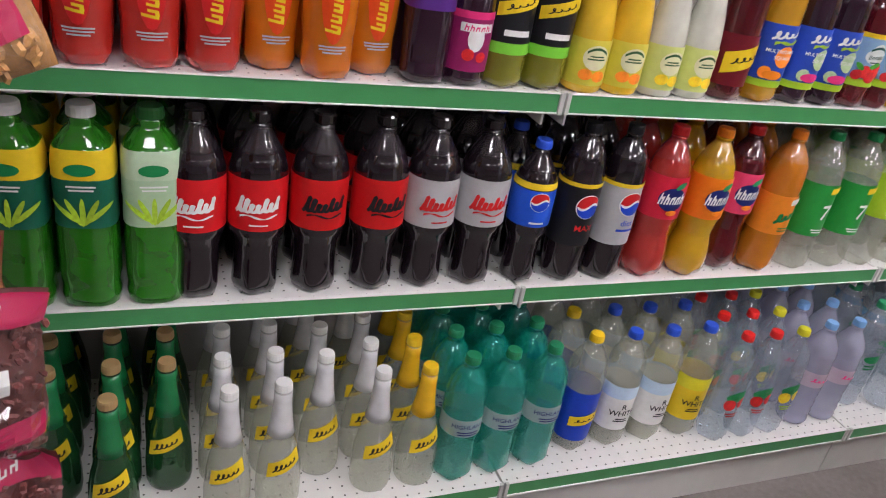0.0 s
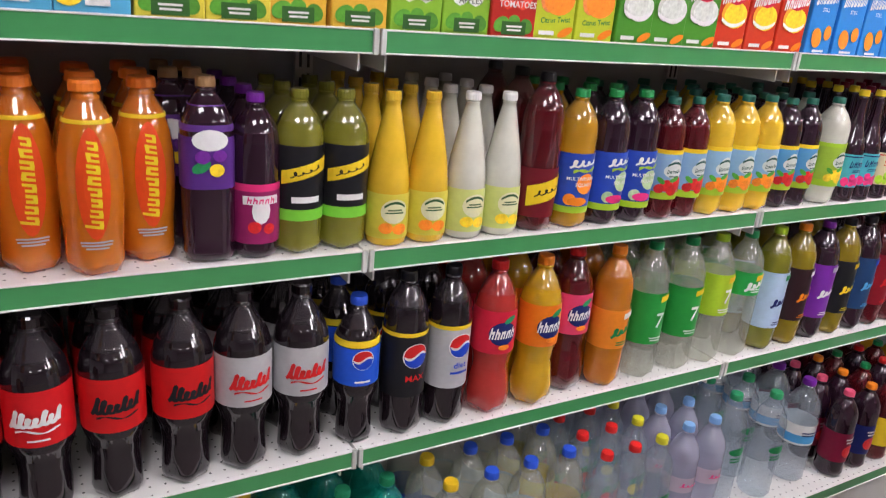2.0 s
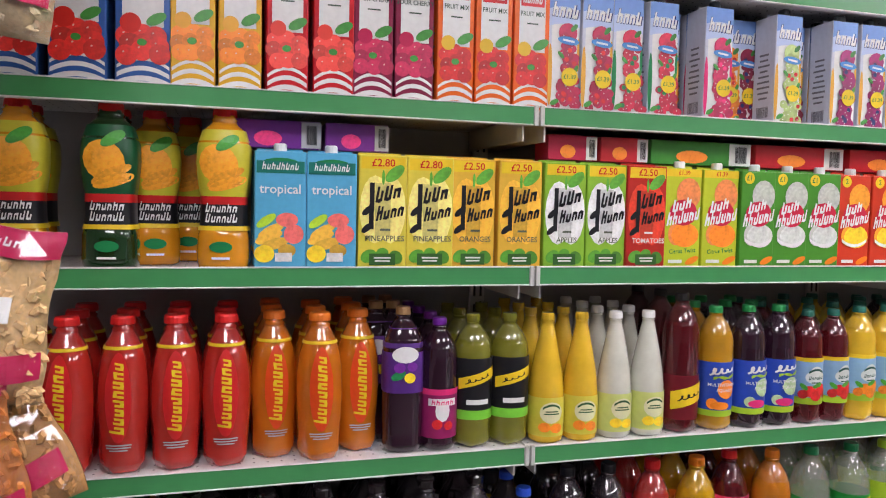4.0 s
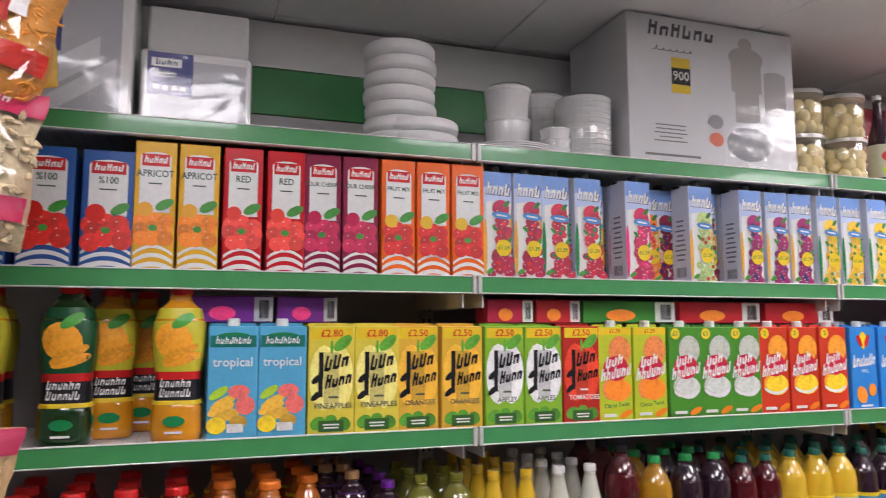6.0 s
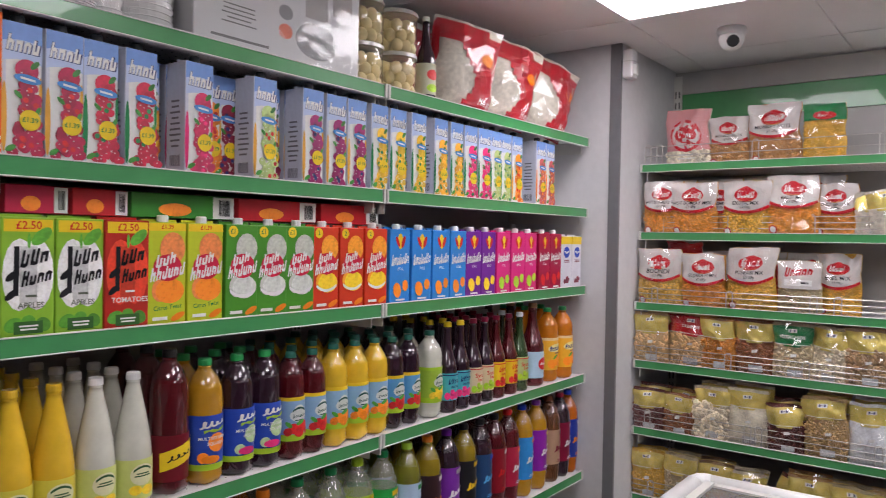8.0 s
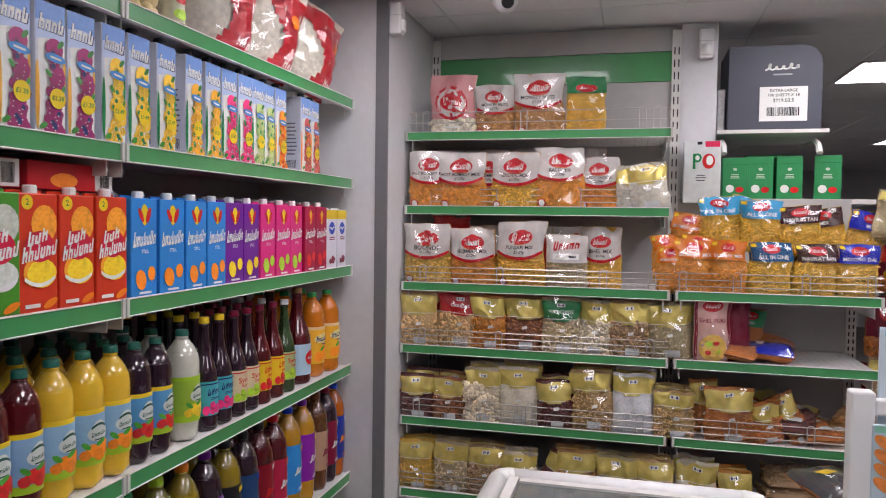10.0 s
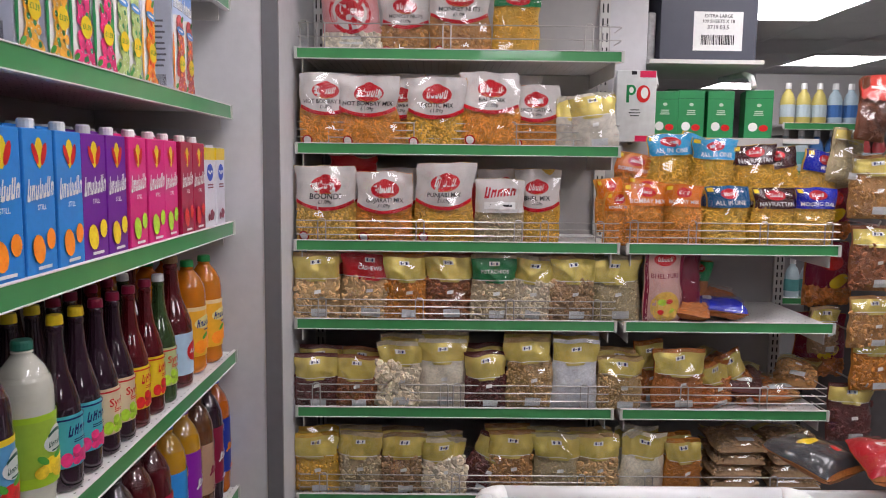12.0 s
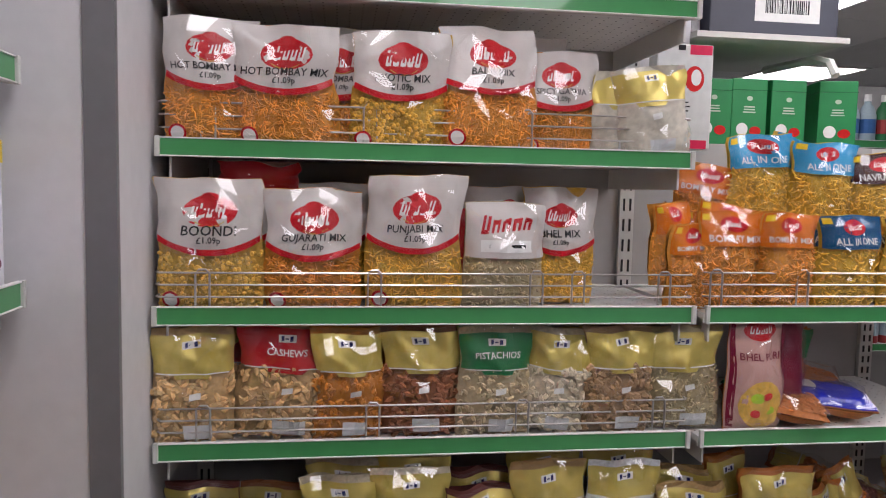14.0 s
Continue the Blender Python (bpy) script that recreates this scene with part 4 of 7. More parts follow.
def line(ob, z, xs, y=0.014, back=2, step=0.095):
    rnd = random.Random(int(z * 1000) + int(abs(xs[0]) * 991) + len(xs))
    ms = []
    for x in xs:
        for k in range(back + 1):
            if y + k * step < BACK_Y - 0.09:
                ms.append(pose(x, y + k * step + rnd.uniform(0, 0.006), z, 0, 0, rnd.uniform(-2, 2)))
    return stand(ob, ms)


z = SZ[3] + 0.0015
PALE = ink((0.46, 0.48, 0.42))


def pile(cx, cy, r, col_mat, n=5, seed=1):
    rnd = random.Random(seed)
    return [oval(cx + rnd.uniform(-1.6, 1.6) * r, cy + rnd.uniform(-0.8, 0.8) * r, r * rnd.uniform(0.7, 1.1), r * rnd.uniform(0.7, 1.0)) for _ in range(n)]


c = carton(0.092, 0.09, 0.214, ink((0.10, 0.42, 0.66)), "sky-blue tropical juice carton with painted fruit", [("mark", DGREEN, [oval(0, 0.19, 0.036, 0.012)]), ("mark_arch", ink((0.01, 0.18, 0.14)), [rect(0, 0.185, 0.085, 0.022)]), ("lettering", W, [words("tropical", 0, 0.145, 0.024), glyphs(0, 0.186, 0.066, 0.014, 8, 0, 31)]), ("fruit", ink((0.80, 0.46, 0.05)), [oval(-0.020, 0.058, 0.026, 0.010, 0.4), oval(-0.016, 0.070, 0.026, 0.009, 0.5), oval(-0.010, 0.046, 0.026, 0.010, 0.3), oval(0.012, 0.034, 0.016, 0.012)]), ("fruit", ink((0.80, 0.16, 0.14)), [oval(0.012, 0.090, 0.020, 0.013), oval(0.024, 0.064, 0.018, 0.018)]), ("fruit", YEL, [oval(-0.028, 0.028, 0.018, 0.016)]), ("leaf", LIME, [oval(-0.025, 0.088, 0.02, 0.008, 0.6)]), ("fruit", W, [rect(0.006, 0.022, 0.03, 0.016)])], None, EDGE, "juice cartons")
line(c, z, [-0.495, -0.402], 0.012)


def just(base, body, flavour, x, y=0.014, back=2, price="£2.50", dark=K):
    c = carton(0.092, 0.085, 0.214, base, flavour.lower() + " juice carton with a slanted dark mark", [
        ("fruit", body, [oval(-0.015, 0.112, 0.029, 0.064), oval(0.015, 0.112, 0.029, 0.064), rect(0, 0.112, 0.03, 0.10)]),
        ("top_band", YEL, [rect(0, 0.199, 0.084, 0.022)]), ("lettering", RED, [words(price, 0, 0.199, 0.020)]),
        ("leaf", ink((0.10, 0.36, 0.03)), [oval(0.022, 0.180, 0.022, 0.011, 0.7), oval(0.0, 0.172, 0.003, 0.014), oval(-0.026, 0.024, 0.016, 0.012, 0.5), oval(0.026, 0.022, 0.014, 0.012, 2.4), oval(0, 0.030, 0.012, 0.010)]),
        ("foot_band", ink((0.04, 0.13, 0.03)), [rect(0, 0.018, 0.05, 0.022)]),
        ("mark", dark, [glyphs(0.010, 0.142, 0.048, 0.030, 3, 0.012, 11, 1.35), rect(-0.021, 0.136, 0.009, 0.052, 0, 1, 2), oval(-0.029, 0.110, 0.013, 0.006, 0.7), glyphs(0.014, 0.107, 0.052, 0.028, 4, 0.012, 12, 1.35), rect(-0.022, 0.098, 0.009, 0.046, 0, 1, 2), oval(-0.030, 0.077, 0.013, 0.006, 0.7)]),
        ("lettering", ink((0.12, 0.14, 0.10)) if dark is K and flavour != "TOMATOES" else W, [words(flavour, 0.004, 0.057, 0.0145), bars(0.004, 0.074, 0.028, 0.008, 1)]), ("small_print", W, [bars(0, 0.018, 0.04, 0.012, 2)])], None, None, "juice cartons")
    line(c, z, x, y, back)


just(ink((0.76, 0.63, 0.07)), ink((0.85, 0.75, 0.22)), "PINEAPPLES", [-0.306, -0.212], 0.014, 2, "£2.80")
just(ink((0.78, 0.46, 0.05)), ink((0.86, 0.48, 0.04)), "ORANGES", [-0.124, -0.027], 0.016)
just(ink((0.26, 0.50, 0.04)), W, "APPLES", [0.070, 0.165])
just(ink((0.50, 0.03, 0.02)), ink((0.74, 0.055, 0.02)), "TOMATOES", [0.256])


def exotic(base, f1, f2, label, xs, title=None, price="£1"):
    c = carton(0.090, 0.065, 0.212, base, label, [("top_band", YEL, [rect(0, 0.202, 0.088, 0.016) if title else oval(-0.026, 0.196, 0.013, 0.013)]), ("lettering", RED if title else DGREEN, [words(price, -0.0 if title else -0.026, 0.202 if title else 0.196, 0.013 if title else 0.016)]), ("fruit", f1, [oval(0.012, 0.158, 0.030, 0.034), oval(-0.016, 0.072, 0.02, 0.024)]), ("fruit", f2, [oval(0.006, 0.070, 0.034, 0.026)]), ("mark", ink((0.66, 0.02, 0.06)), [oval(0, 0.118, 0.034, 0.028)]), ("mark_script", W, [glyphs(-0.004, 0.134, 0.046, 0.026, 3, 0.012, 21, 1.3), glyphs(0.0, 0.108, 0.078, 0.028, 6, 0.016, 22, 1.3)]), ("lettering", DGREEN if title else W, [words(title, 0, 0.036, 0.013, 0.06)] if title else [arc(0, 0.05, 0.07, -0.012, 0.007)]), ("flash", ORANGE, [oval(0.024, 0.016, 0.018, 0.007, 0.4)]), ("small_print", W, [rect(-0.018, 0.014, 0.034, 0.007)])], None, EDGE, "exotic juice cartons")
    line(c, z, xs, 0.014, 2, 0.075)


exotic(ink((0.52, 0.60, 0.03)), ink((0.72, 0.22, 0.06)), ORANGE, "lime-green citrus juice carton", [0.345, 0.44], "Citrus Twist", "£1.39")
exotic(ink((0.07, 0.28, 0.03)), PALE, ink((0.58, 0.60, 0.56)), "green pineapple and coconut juice carton", [0.533, 0.622, 0.710])
exotic(ink((0.64, 0.05, 0.02)), ink((0.78, 0.30, 0.02)), YEL, "red tropical fruit juice carton", [0.798, 0.893, 0.989], None, "2")


def still_carton(base, fruit, label, xs):
    c = carton(0.088, 0.06, 0.212, base, label, [("flame", YEL, [oval(0, 0.178, 0.012, 0.022, 0, 12, 0), oval(0.0, 0.17, 0.007, 0.016)]), ("flame_side", RED, [oval(0.013, 0.176, 0.007, 0.018, -0.4), oval(-0.012, 0.176, 0.006, 0.017, 0.5)]), ("mark", W, [glyphs(0, 0.124, 0.076, 0.032, 7, 0.008, 25, 1.3)]), ("lettering", W, [words("STILL", 0, 0.098, 0.011)]), ("fruit", fruit, [oval(-0.014, 0.038, 0.017, 0.022, 0.3), oval(0.022, 0.05, 0.013, 0.016)]), ("small_print", W, [rect(0.0, 0.010, 0.04, 0.005)])], None, EDGE, "exotic still cartons")
    line(c, z, xs, 0.014, 2, 0.07)


still_carton(ink((0.03, 0.24, 0.66)), ORANGE, "bright blue mango drink carton", [1.088, 1.186, 1.284, 1.375])
still_carton(ink((0.17, 0.02, 0.30)), YEL, "purple passion fruit drink carton", [1.465, 1.55])
still_carton(ink((0.72, 0.03, 0.22)), LIME, "pink guava drink carton", [1.64, 1.738, 1.835])
still_carton(ink((0.40, 0.01, 0.06)), RED, "crimson pomegranate drink carton", [1.932, 2.022])
c = carton(0.078, 0.06, 0.205, ink((0.72, 0.70, 0.76)), "white berry juice carton with a yellow top", [("mark", BLUE, [oval(0, 0.14, 0.024, 0.022)]), ("mark_wave", W, [ribbon(0, 0.14, 0.036, 0.003, 0.008, 1.5)]), ("small_print", MAROON, [bars(0, 0.105, 0.05, 0.014, 2)]), ("fruit", MAROON, pile(0, 0.03, 0.010, None, 6, 5))], YEL, None, "berry cartons")
line(c, z, [2.112, 2.195], 0.014, 2, 0.075)
# cartons lying on the standing ones
for x, w, col, end, lab in ((-0.50, 0.16, ink((0.17, 0.03, 0.25)), SILVER, "purple"), (-0.35, 0.12, ink((0.17, 0.03, 0.25)), SILVER, "purple"), (0.10, 0.11, ink((0.55, 0.03, 0.08)), W, "red and white"), (0.22, 0.11, ink((0.55, 0.03, 0.04)), W, "red and white"), (0.41, 0.25, ink((0.05, 0.25, 0.04)), W, "green"), (0.67, 0.24, ink((0.55, 0.02, 0.03)), W, "red"), (0.92, 0.22, ink((0.55, 0.02, 0.03)), W, "red")):
    bm = boxed(-w / 2, w / 2, 0, 0.07, 0, 0.052, 0.002)
    c = mesh_ob("carton", bm, col)
    part("end_panel", boxed(w * 0.28, w / 2 + 0.0008, -0.0008, 0.0708, 0.002, 0.05), end, c)
    art("barcode", c, K, [barcode(w * 0.40, 0.026, w * 0.12, 0.036)], flat_wrap(-0.0008), 0.0006)
    art("fruit", c, ORANGE if lab != "purple" else PINK, [oval(-w * 0.1, 0.018, w * 0.16, 0.014)], flat_wrap(0), 0.0008)
    if lab in ("red", "green"):
        part("cap", revolve([(0, 0.013), (0.012, 0.013), (0.014, 0.011)], 14), EDGE, c).matrix_basis = pose(-w / 2, 0.035, 0.03, 0, -90, 0)
    tagged(c, lab + " juice carton lying flat on the standing cartons", "carton", "lying cartons").matrix_basis = pose(x, 0.052, z + 0.2215)

# mango nectar bottles at the open end
for x, y, body, lab, back in ((-0.93, 0.06, drink("mango", (0.84, 0.34, 0.012), 0.15), "yellow", 1), (-0.783, 0.055, drink("forest", (0.02, 0.07, 0.02)), "dark green", 1), (-0.592, 0.05, drink("mango", (0.84, 0.34, 0.012), 0.15), "yellow", 0), (-0.72, 0.15, drink("mango", (0.84, 0.34, 0.012), 0.15), "yellow", 1), (-0.66, 0.24, drink("mango", (0.84, 0.34, 0.012), 0.15), "yellow", 0)):
    b = bottle("nectar", 0.288, 0.046, body, paint("red_cap", (0.75, 0.015, 0.012)), lab + " mango nectar bottle with a red cap and dark label", [(0.265, 0.44, K, "label"), (0.40, 0.45, RED, "label_top"), (0.45, 0.86, ink((0.62, 0.56, 0.04)) if lab == "yellow" else ink((0.012, 0.09, 0.035)), "picture_sleeve"), (0.24, 0.268, YEL, "label_foot")], [("fruit", ink((0.86, 0.36, 0.02)), [oval(-0.004, 0.186, 0.030, 0.036, 0.3), oval(0.010, 0.152, 0.034, 0.010, 0.3), oval(0.006, 0.163, 0.034, 0.010, 0.5)]), ("leaf", ink((0.05, 0.30, 0.03)), [oval(0.010, 0.224, 0.022, 0.010, 0.6)]), ("lettering", W, [glyphs(0, 0.108, 0.056, 0.016, 6, 0, 8), glyphs(0, 0.090, 0.056, 0.016, 6, 0, 9)]), ("seal", DGREEN, [oval(0, 0.04, 0.018, 0.010)]), ("small_print", W, [bars(0, 0.02, 0.03, 0.008, 1)])], "nectar bottles", square=1.5)
    row(b, z, [(x, y)], back, 0.1)

# fifth shelf: tall cartons
z = SZ[4] + 0.0015


def nectar_carton(base, fruit, title, label, xs, leaf=None, H=0.248, w=0.074, back=2, slice_col=None):
    slice_col = slice_col or fruit
    rnd = random.Random(len(title))
    heap = [oval(w * 0.27 * (k % 3 - 1) + rnd.uniform(-0.004, 0.004), H * (0.40 - 0.072 * (k // 3)) - 0.004 * abs(k % 3 - 1) + rnd.uniform(-0.003, 0.003), w * 0.20, w * 0.195) for k in range(9)]
    shine = [oval(vs[0][0] - w * 0.05, vs[0][1] + w * 0.06, w * 0.022, w * 0.014, 0.6, 8) for vs, fs in heap]
    c = carton(w, 0.068, H, base, label, [
        ("panel", W, [rect(0, H * 0.66, w * 0.74, H * 0.42), oval(0, H * 0.875, w * 0.37, 0.010), arc(0, 0.014, w * 0.94, 0.010, 0.009), arc(0, 0.031, w * 0.94, 0.013, 0.008), arc(0, 0.047, w * 0.94, 0.015, 0.006)]),
        ("mark", RED, [rect(0, H * 0.852, w * 0.66, 0.023)]), ("mark_script", W, [glyphs(0, H * 0.852, w * 0.56, 0.014, 5, 0, 41, 1.3)]),
        ("lettering", ink((0.05, 0.09, 0.06)), [words(title, 0, H * 0.745, 0.0185 if len(title) < 9 else 0.0125, 0, 0.86), bars(0, H * 0.67, w * 0.4, 0.005, 1)]),
        ("fruit", fruit, heap), ("glint", ink((0.80, 0.60, 0.50)), shine), ("slice", slice_col, [oval(-w * 0.22, H * 0.47, w * 0.19, w * 0.19)]), ("leaf", leaf or ink((0.04, 0.24, 0.03)), [oval(w * 0.24, H * 0.51, 0.018, 0.009, 0.5), oval(-w * 0.02, H * 0.33, 0.008, 0.006)])], None, None, "nectar cartons")
    line(c, z, xs, 0.012, back, 0.072)


nectar_carton(ink((0.03, 0.11, 0.36)), ink((0.74, 0.03, 0.02)), "%100", "dark blue tomato juice carton", [-0.935, -0.829, -0.727], None, 0.225, 0.09)
nectar_carton(ink((0.78, 0.44, 0.02)), ORANGE, "APRICOT", "golden apricot nectar carton", [-0.646, -0.567], slice_col=ink((0.85, 0.42, 0.05)))
nectar_carton(ink((0.60, 0.012, 0.02)), ink((0.86, 0.07, 0.05)), "RED", "red pomegranate nectar carton", [-0.485, -0.402])
nectar_carton(ink((0.26, 0.015, 0.06)), ink((0.55, 0.02, 0.09)), "SOUR CHERRY", "maroon sour cherry nectar carton", [-0.328, -0.250], None)
nectar_carton(ink((0.85, 0.14, 0.008)), RED, "FRUIT MIX", "orange fruit mix nectar carton", [-0.169, -0.092, -0.014], slice_col=ink((0.80, 0.50, 0.04)))


def fruit_column(H, seed, n=46):
    """A dense heap of small fruit, widening towards the foot."""
    rnd = random.Random(seed)
    out = []
    for k in range(n):
        v = H * (0.04 + 0.60 * (k / n) ** 1.25)
        wide = 0.030 - 0.016 * (k / n)
        out.append(oval(0.010 + rnd.uniform(-1, 1) * wide * (0.8 if k > 6 else 1.0), v, rnd.uniform(0.0078, 0.0112), rnd.uniform(0.0076, 0.0106), n=10))
    rnd.shuffle(out)
    return out


def fruit_carton(fruit, f2, label, xs, y=0.014, back=2, price="£1.39", w=0.069):
    H, seed = 0.238, len(label) + int(xs[0] * 100)
    heap = fruit_column(H, seed)
    lit = [oval(vs[0][0] - 0.002, vs[0][1] + 0.002, 0.0016, 0.0012, n=6) for vs, fs in heap[::2]]
    c = carton(w, 0.066, H, ink((0.64, 0.67, 0.77)), label, [
        ("panel", W, [rect(0.003, H * 0.37, w * 0.88, H * 0.73)]),
        ("sky_band", ink((0.20, 0.35, 0.72)), [rect(0, H * 0.92, w * 0.98, 0.036)]), ("sky_fade", ink((0.52, 0.62, 0.84)), [arc(0, H * 0.80, w * 0.98, 0.006, 0.034)]),
        ("swoosh", f2 if f2 not in (NAVY, RED) else ink((0.80, 0.42, 0.06)), [oval(-w * 0.44, H * 0.30, 0.005, H * 0.26), oval(w * 0.45, H * 0.48, 0.003, H * 0.14)]),
        ("mark", NAVY, [glyphs(0.002, H * 0.828, 0.060, 0.030, 4, -0.002, 51, 2.0)]), ("mark_script", W, [glyphs(0.001, H * 0.830, 0.058, 0.028, 4, -0.002, 51, 1.2)]),
        ("fruit", fruit, [oval(0.007, H * 0.655, 0.0205, 0.0195)] + heap), ("fruit", f2, [oval(vs[0][0], vs[0][1], 0.0052, 0.0050, n=8) for vs, fs in heap[1::6]]), ("glint", W, lit),
        ("leaf", ink((0.04, 0.24, 0.03)), [oval(-0.020, H * 0.075, 0.010, 0.005, 0.5), oval(0.026, H * 0.36, 0.009, 0.004, 1.2), oval(-0.008, H * 0.47, 0.009, 0.004, 2.4), oval(0.020, H * 0.70, 0.010, 0.005, 0.8)]),
        ("ribbon_band", ink((0.08, 0.28, 0.66)), [oval(0.008, H * 0.59, 0.024, 0.008, -0.1)]), ("small_print", W, [rect(0.008, H * 0.59, 0.026, 0.004, -0.003)]),
        ("price_flash", YEL, [oval(0.012, H * 0.29, 0.0185, 0.0185)]), ("price", DGREEN, [words(price, 0.012, H * 0.29, 0.0125)])], None, paint("black_cap", (0.02, 0.025, 0.03)), "fruit juice cartons")
    line(c, z, xs, y, back, 0.07)


fruit_carton(ink((0.42, 0.01, 0.06)), RED, "pale blue and white pomegranate juice carton", [0.057, 0.130])
fruit_carton(ink((0.55, 0.02, 0.06)), DGREEN, "pale blue and white cranberry juice carton", [0.201, 0.283])
fruit_carton(ink((0.55, 0.02, 0.10)), PINK, "pale blue and white red grape juice carton", [0.413], 0.012)
fruit_carton(ORANGE, RED, "pale blue and white mixed fruit juice carton", [0.33, 0.488], 0.085, 1)
fruit_carton(ink((0.42, 0.55, 0.20)), RED, "pale blue and white apple juice carton", [0.592], 0.012)
fruit_carton(MAROON, NAVY, "pale blue and white forest fruit juice carton", [0.665, 0.535], 0.085, 1)
fruit_carton(ink((0.30, 0.01, 0.12)), NAVY, "pale blue and white berry juice carton", [0.743, 0.828, 0.905], 0.014, 2)
fruit_carton(ink((0.80, 0.50, 0.03)), DGREEN, "pale blue and yellow pineapple juice carton", [0.992, 1.075, 1.162], 0.014, 2, "£1.49")
fruit_carton(ink((0.82, 0.40, 0.03)), DGREEN, "pale blue and white peach juice carton", [1.275, 1.36])
fruit_carton(PINK, DGREEN, "pale blue and white grapefruit juice carton", [1.437, 1.51])
fruit_carton(ink((0.45, 0.55, 0.20)), DGREEN, "pale blue and white guava juice carton", [1.58, 1.65])
fruit_carton(ORANGE, RED, "pale blue and white orange juice carton", [1.722])
fruit_carton(ink((0.55, 0.1, 0.1)), ORANGE, "pale blue and white tropical juice carton", [1.885, 1.965])

# ---- packets ----


def pillow(w, h, t, seed=0, crease=1.0):
    """Depth of a filled bag's face at (u, v): full in the belly, flat at the top seal."""
    off = Vector((seed * 3.7, seed * 1.3, 0))

    def depth(u, v):
        a = max(0.0, 1 - abs(2 * u / w) ** 2.6) ** 0.6
        k = v / h
        b = min(1.0, (k / 0.10) ** 0.5 if k > 0 else 0.0) * max(0.0, 1 - max(0.0, (k - 0.42) / 0.56) ** 1.6)
        n = noise.noise(Vector((u * 22, v * 16, 0)) + off) * 0.5 + noise.noise(Vector((u * 55, v * 45, 5)) + off) * 0.25
        fold = max(0.0, 1 - 4.5 * abs(noise.noise(Vector((u * 13 + v * 5, v * 9 - u * 4, 2)) + off)))
        return t / 2 * a * b + crease * (0.007 * n + 0.006 * fold) * a * min(1, k * 6, (1 - k) * 8)
    return depth


def bag_wrap(depth, h=0.2, seed=0):
    """Lays flat work on a bag's face, with the bag's uneven outline."""
    def wrap(u, v, off):
        k = v / h
        wob = 1 - 0.05 * math.sin(math.pi * min(1, max(0, (k - 0.3) / 0.7))) ** 2 - 0.08 * max(0, 0.14 - k) * 4 + 0.06 * noise.noise(Vector((seed * 2.1, k * 6, 0 if u < 0 else 4)))
        slip = 0.02 * noise.noise(Vector((seed * 1.7 + 9, k * 2.2, 3))) * k
        top = (0.012 * noise.noise(Vector((u * 16, seed * 3.3, 1))) - 0.10 * abs(u) * (0.6 + noise.noise(Vector((seed * 5.1, 2, 0 if u < 0 else 3))))) * max(0, k - 0.5)
        return (u * wob + slip, -depth(u, v) - off + 0.035 * k * k * noise.noise(Vector((u * 14, seed, 7))), v + top)
    return wrap


def sheet(w, lo, hi, wrap, off, nu=14, nv=14, dip=0.0, notch=0.0):
    """A printed or clear face of a bag between two heights; dip curves its lower edge."""
    bm = bmesh.new()
    vs, fs = rect(0, 0, 1, 1, nu=nu, nv=nv)
    pts = []
    for a, b in vs:
        l = lo + dip * (2 * a) ** 2 - (notch if abs(a) < 0.2 else 0)
        pts.append(wrap(a * w, l + (b + 0.5) * (hi - l), off))
    return add_mesh(bm, pts, fs)


def crinkled(w, h, wrap, off, seed, nu=7, nv=9):
    """Clear film over a bag, folded into small flat facets."""
    rnd = random.Random(seed * 7 + 1)
    bm = bmesh.new()
    vs, fs = rect(0, 0, 1, 1, nu=nu, nv=nv)
    pts = []
    for a, b in vs:
        edge = abs(a) > 0.49 or abs(b) > 0.49
        ja, jb = (0, 0) if edge else (rnd.uniform(-0.42, 0.42) / nu, rnd.uniform(-0.42, 0.42) / nv)
        p = wrap((a + ja) * w, 0.002 + (b + jb + 0.5) * (h - 0.002), off)
        pts.append((p[0], p[1] - (0 if edge else rnd.uniform(0, 0.0085 if b > 0 else 0.0105)), p[2]))
    tri = []
    for k, f in enumerate(fs):
        tri += [(f[0], f[1], f[2]), (f[0], f[2], f[3])] if rnd.random() < 0.5 else [(f[0], f[1], f[3]), (f[1], f[2], f[3])]
    return add_mesh(bm, pts, tri)


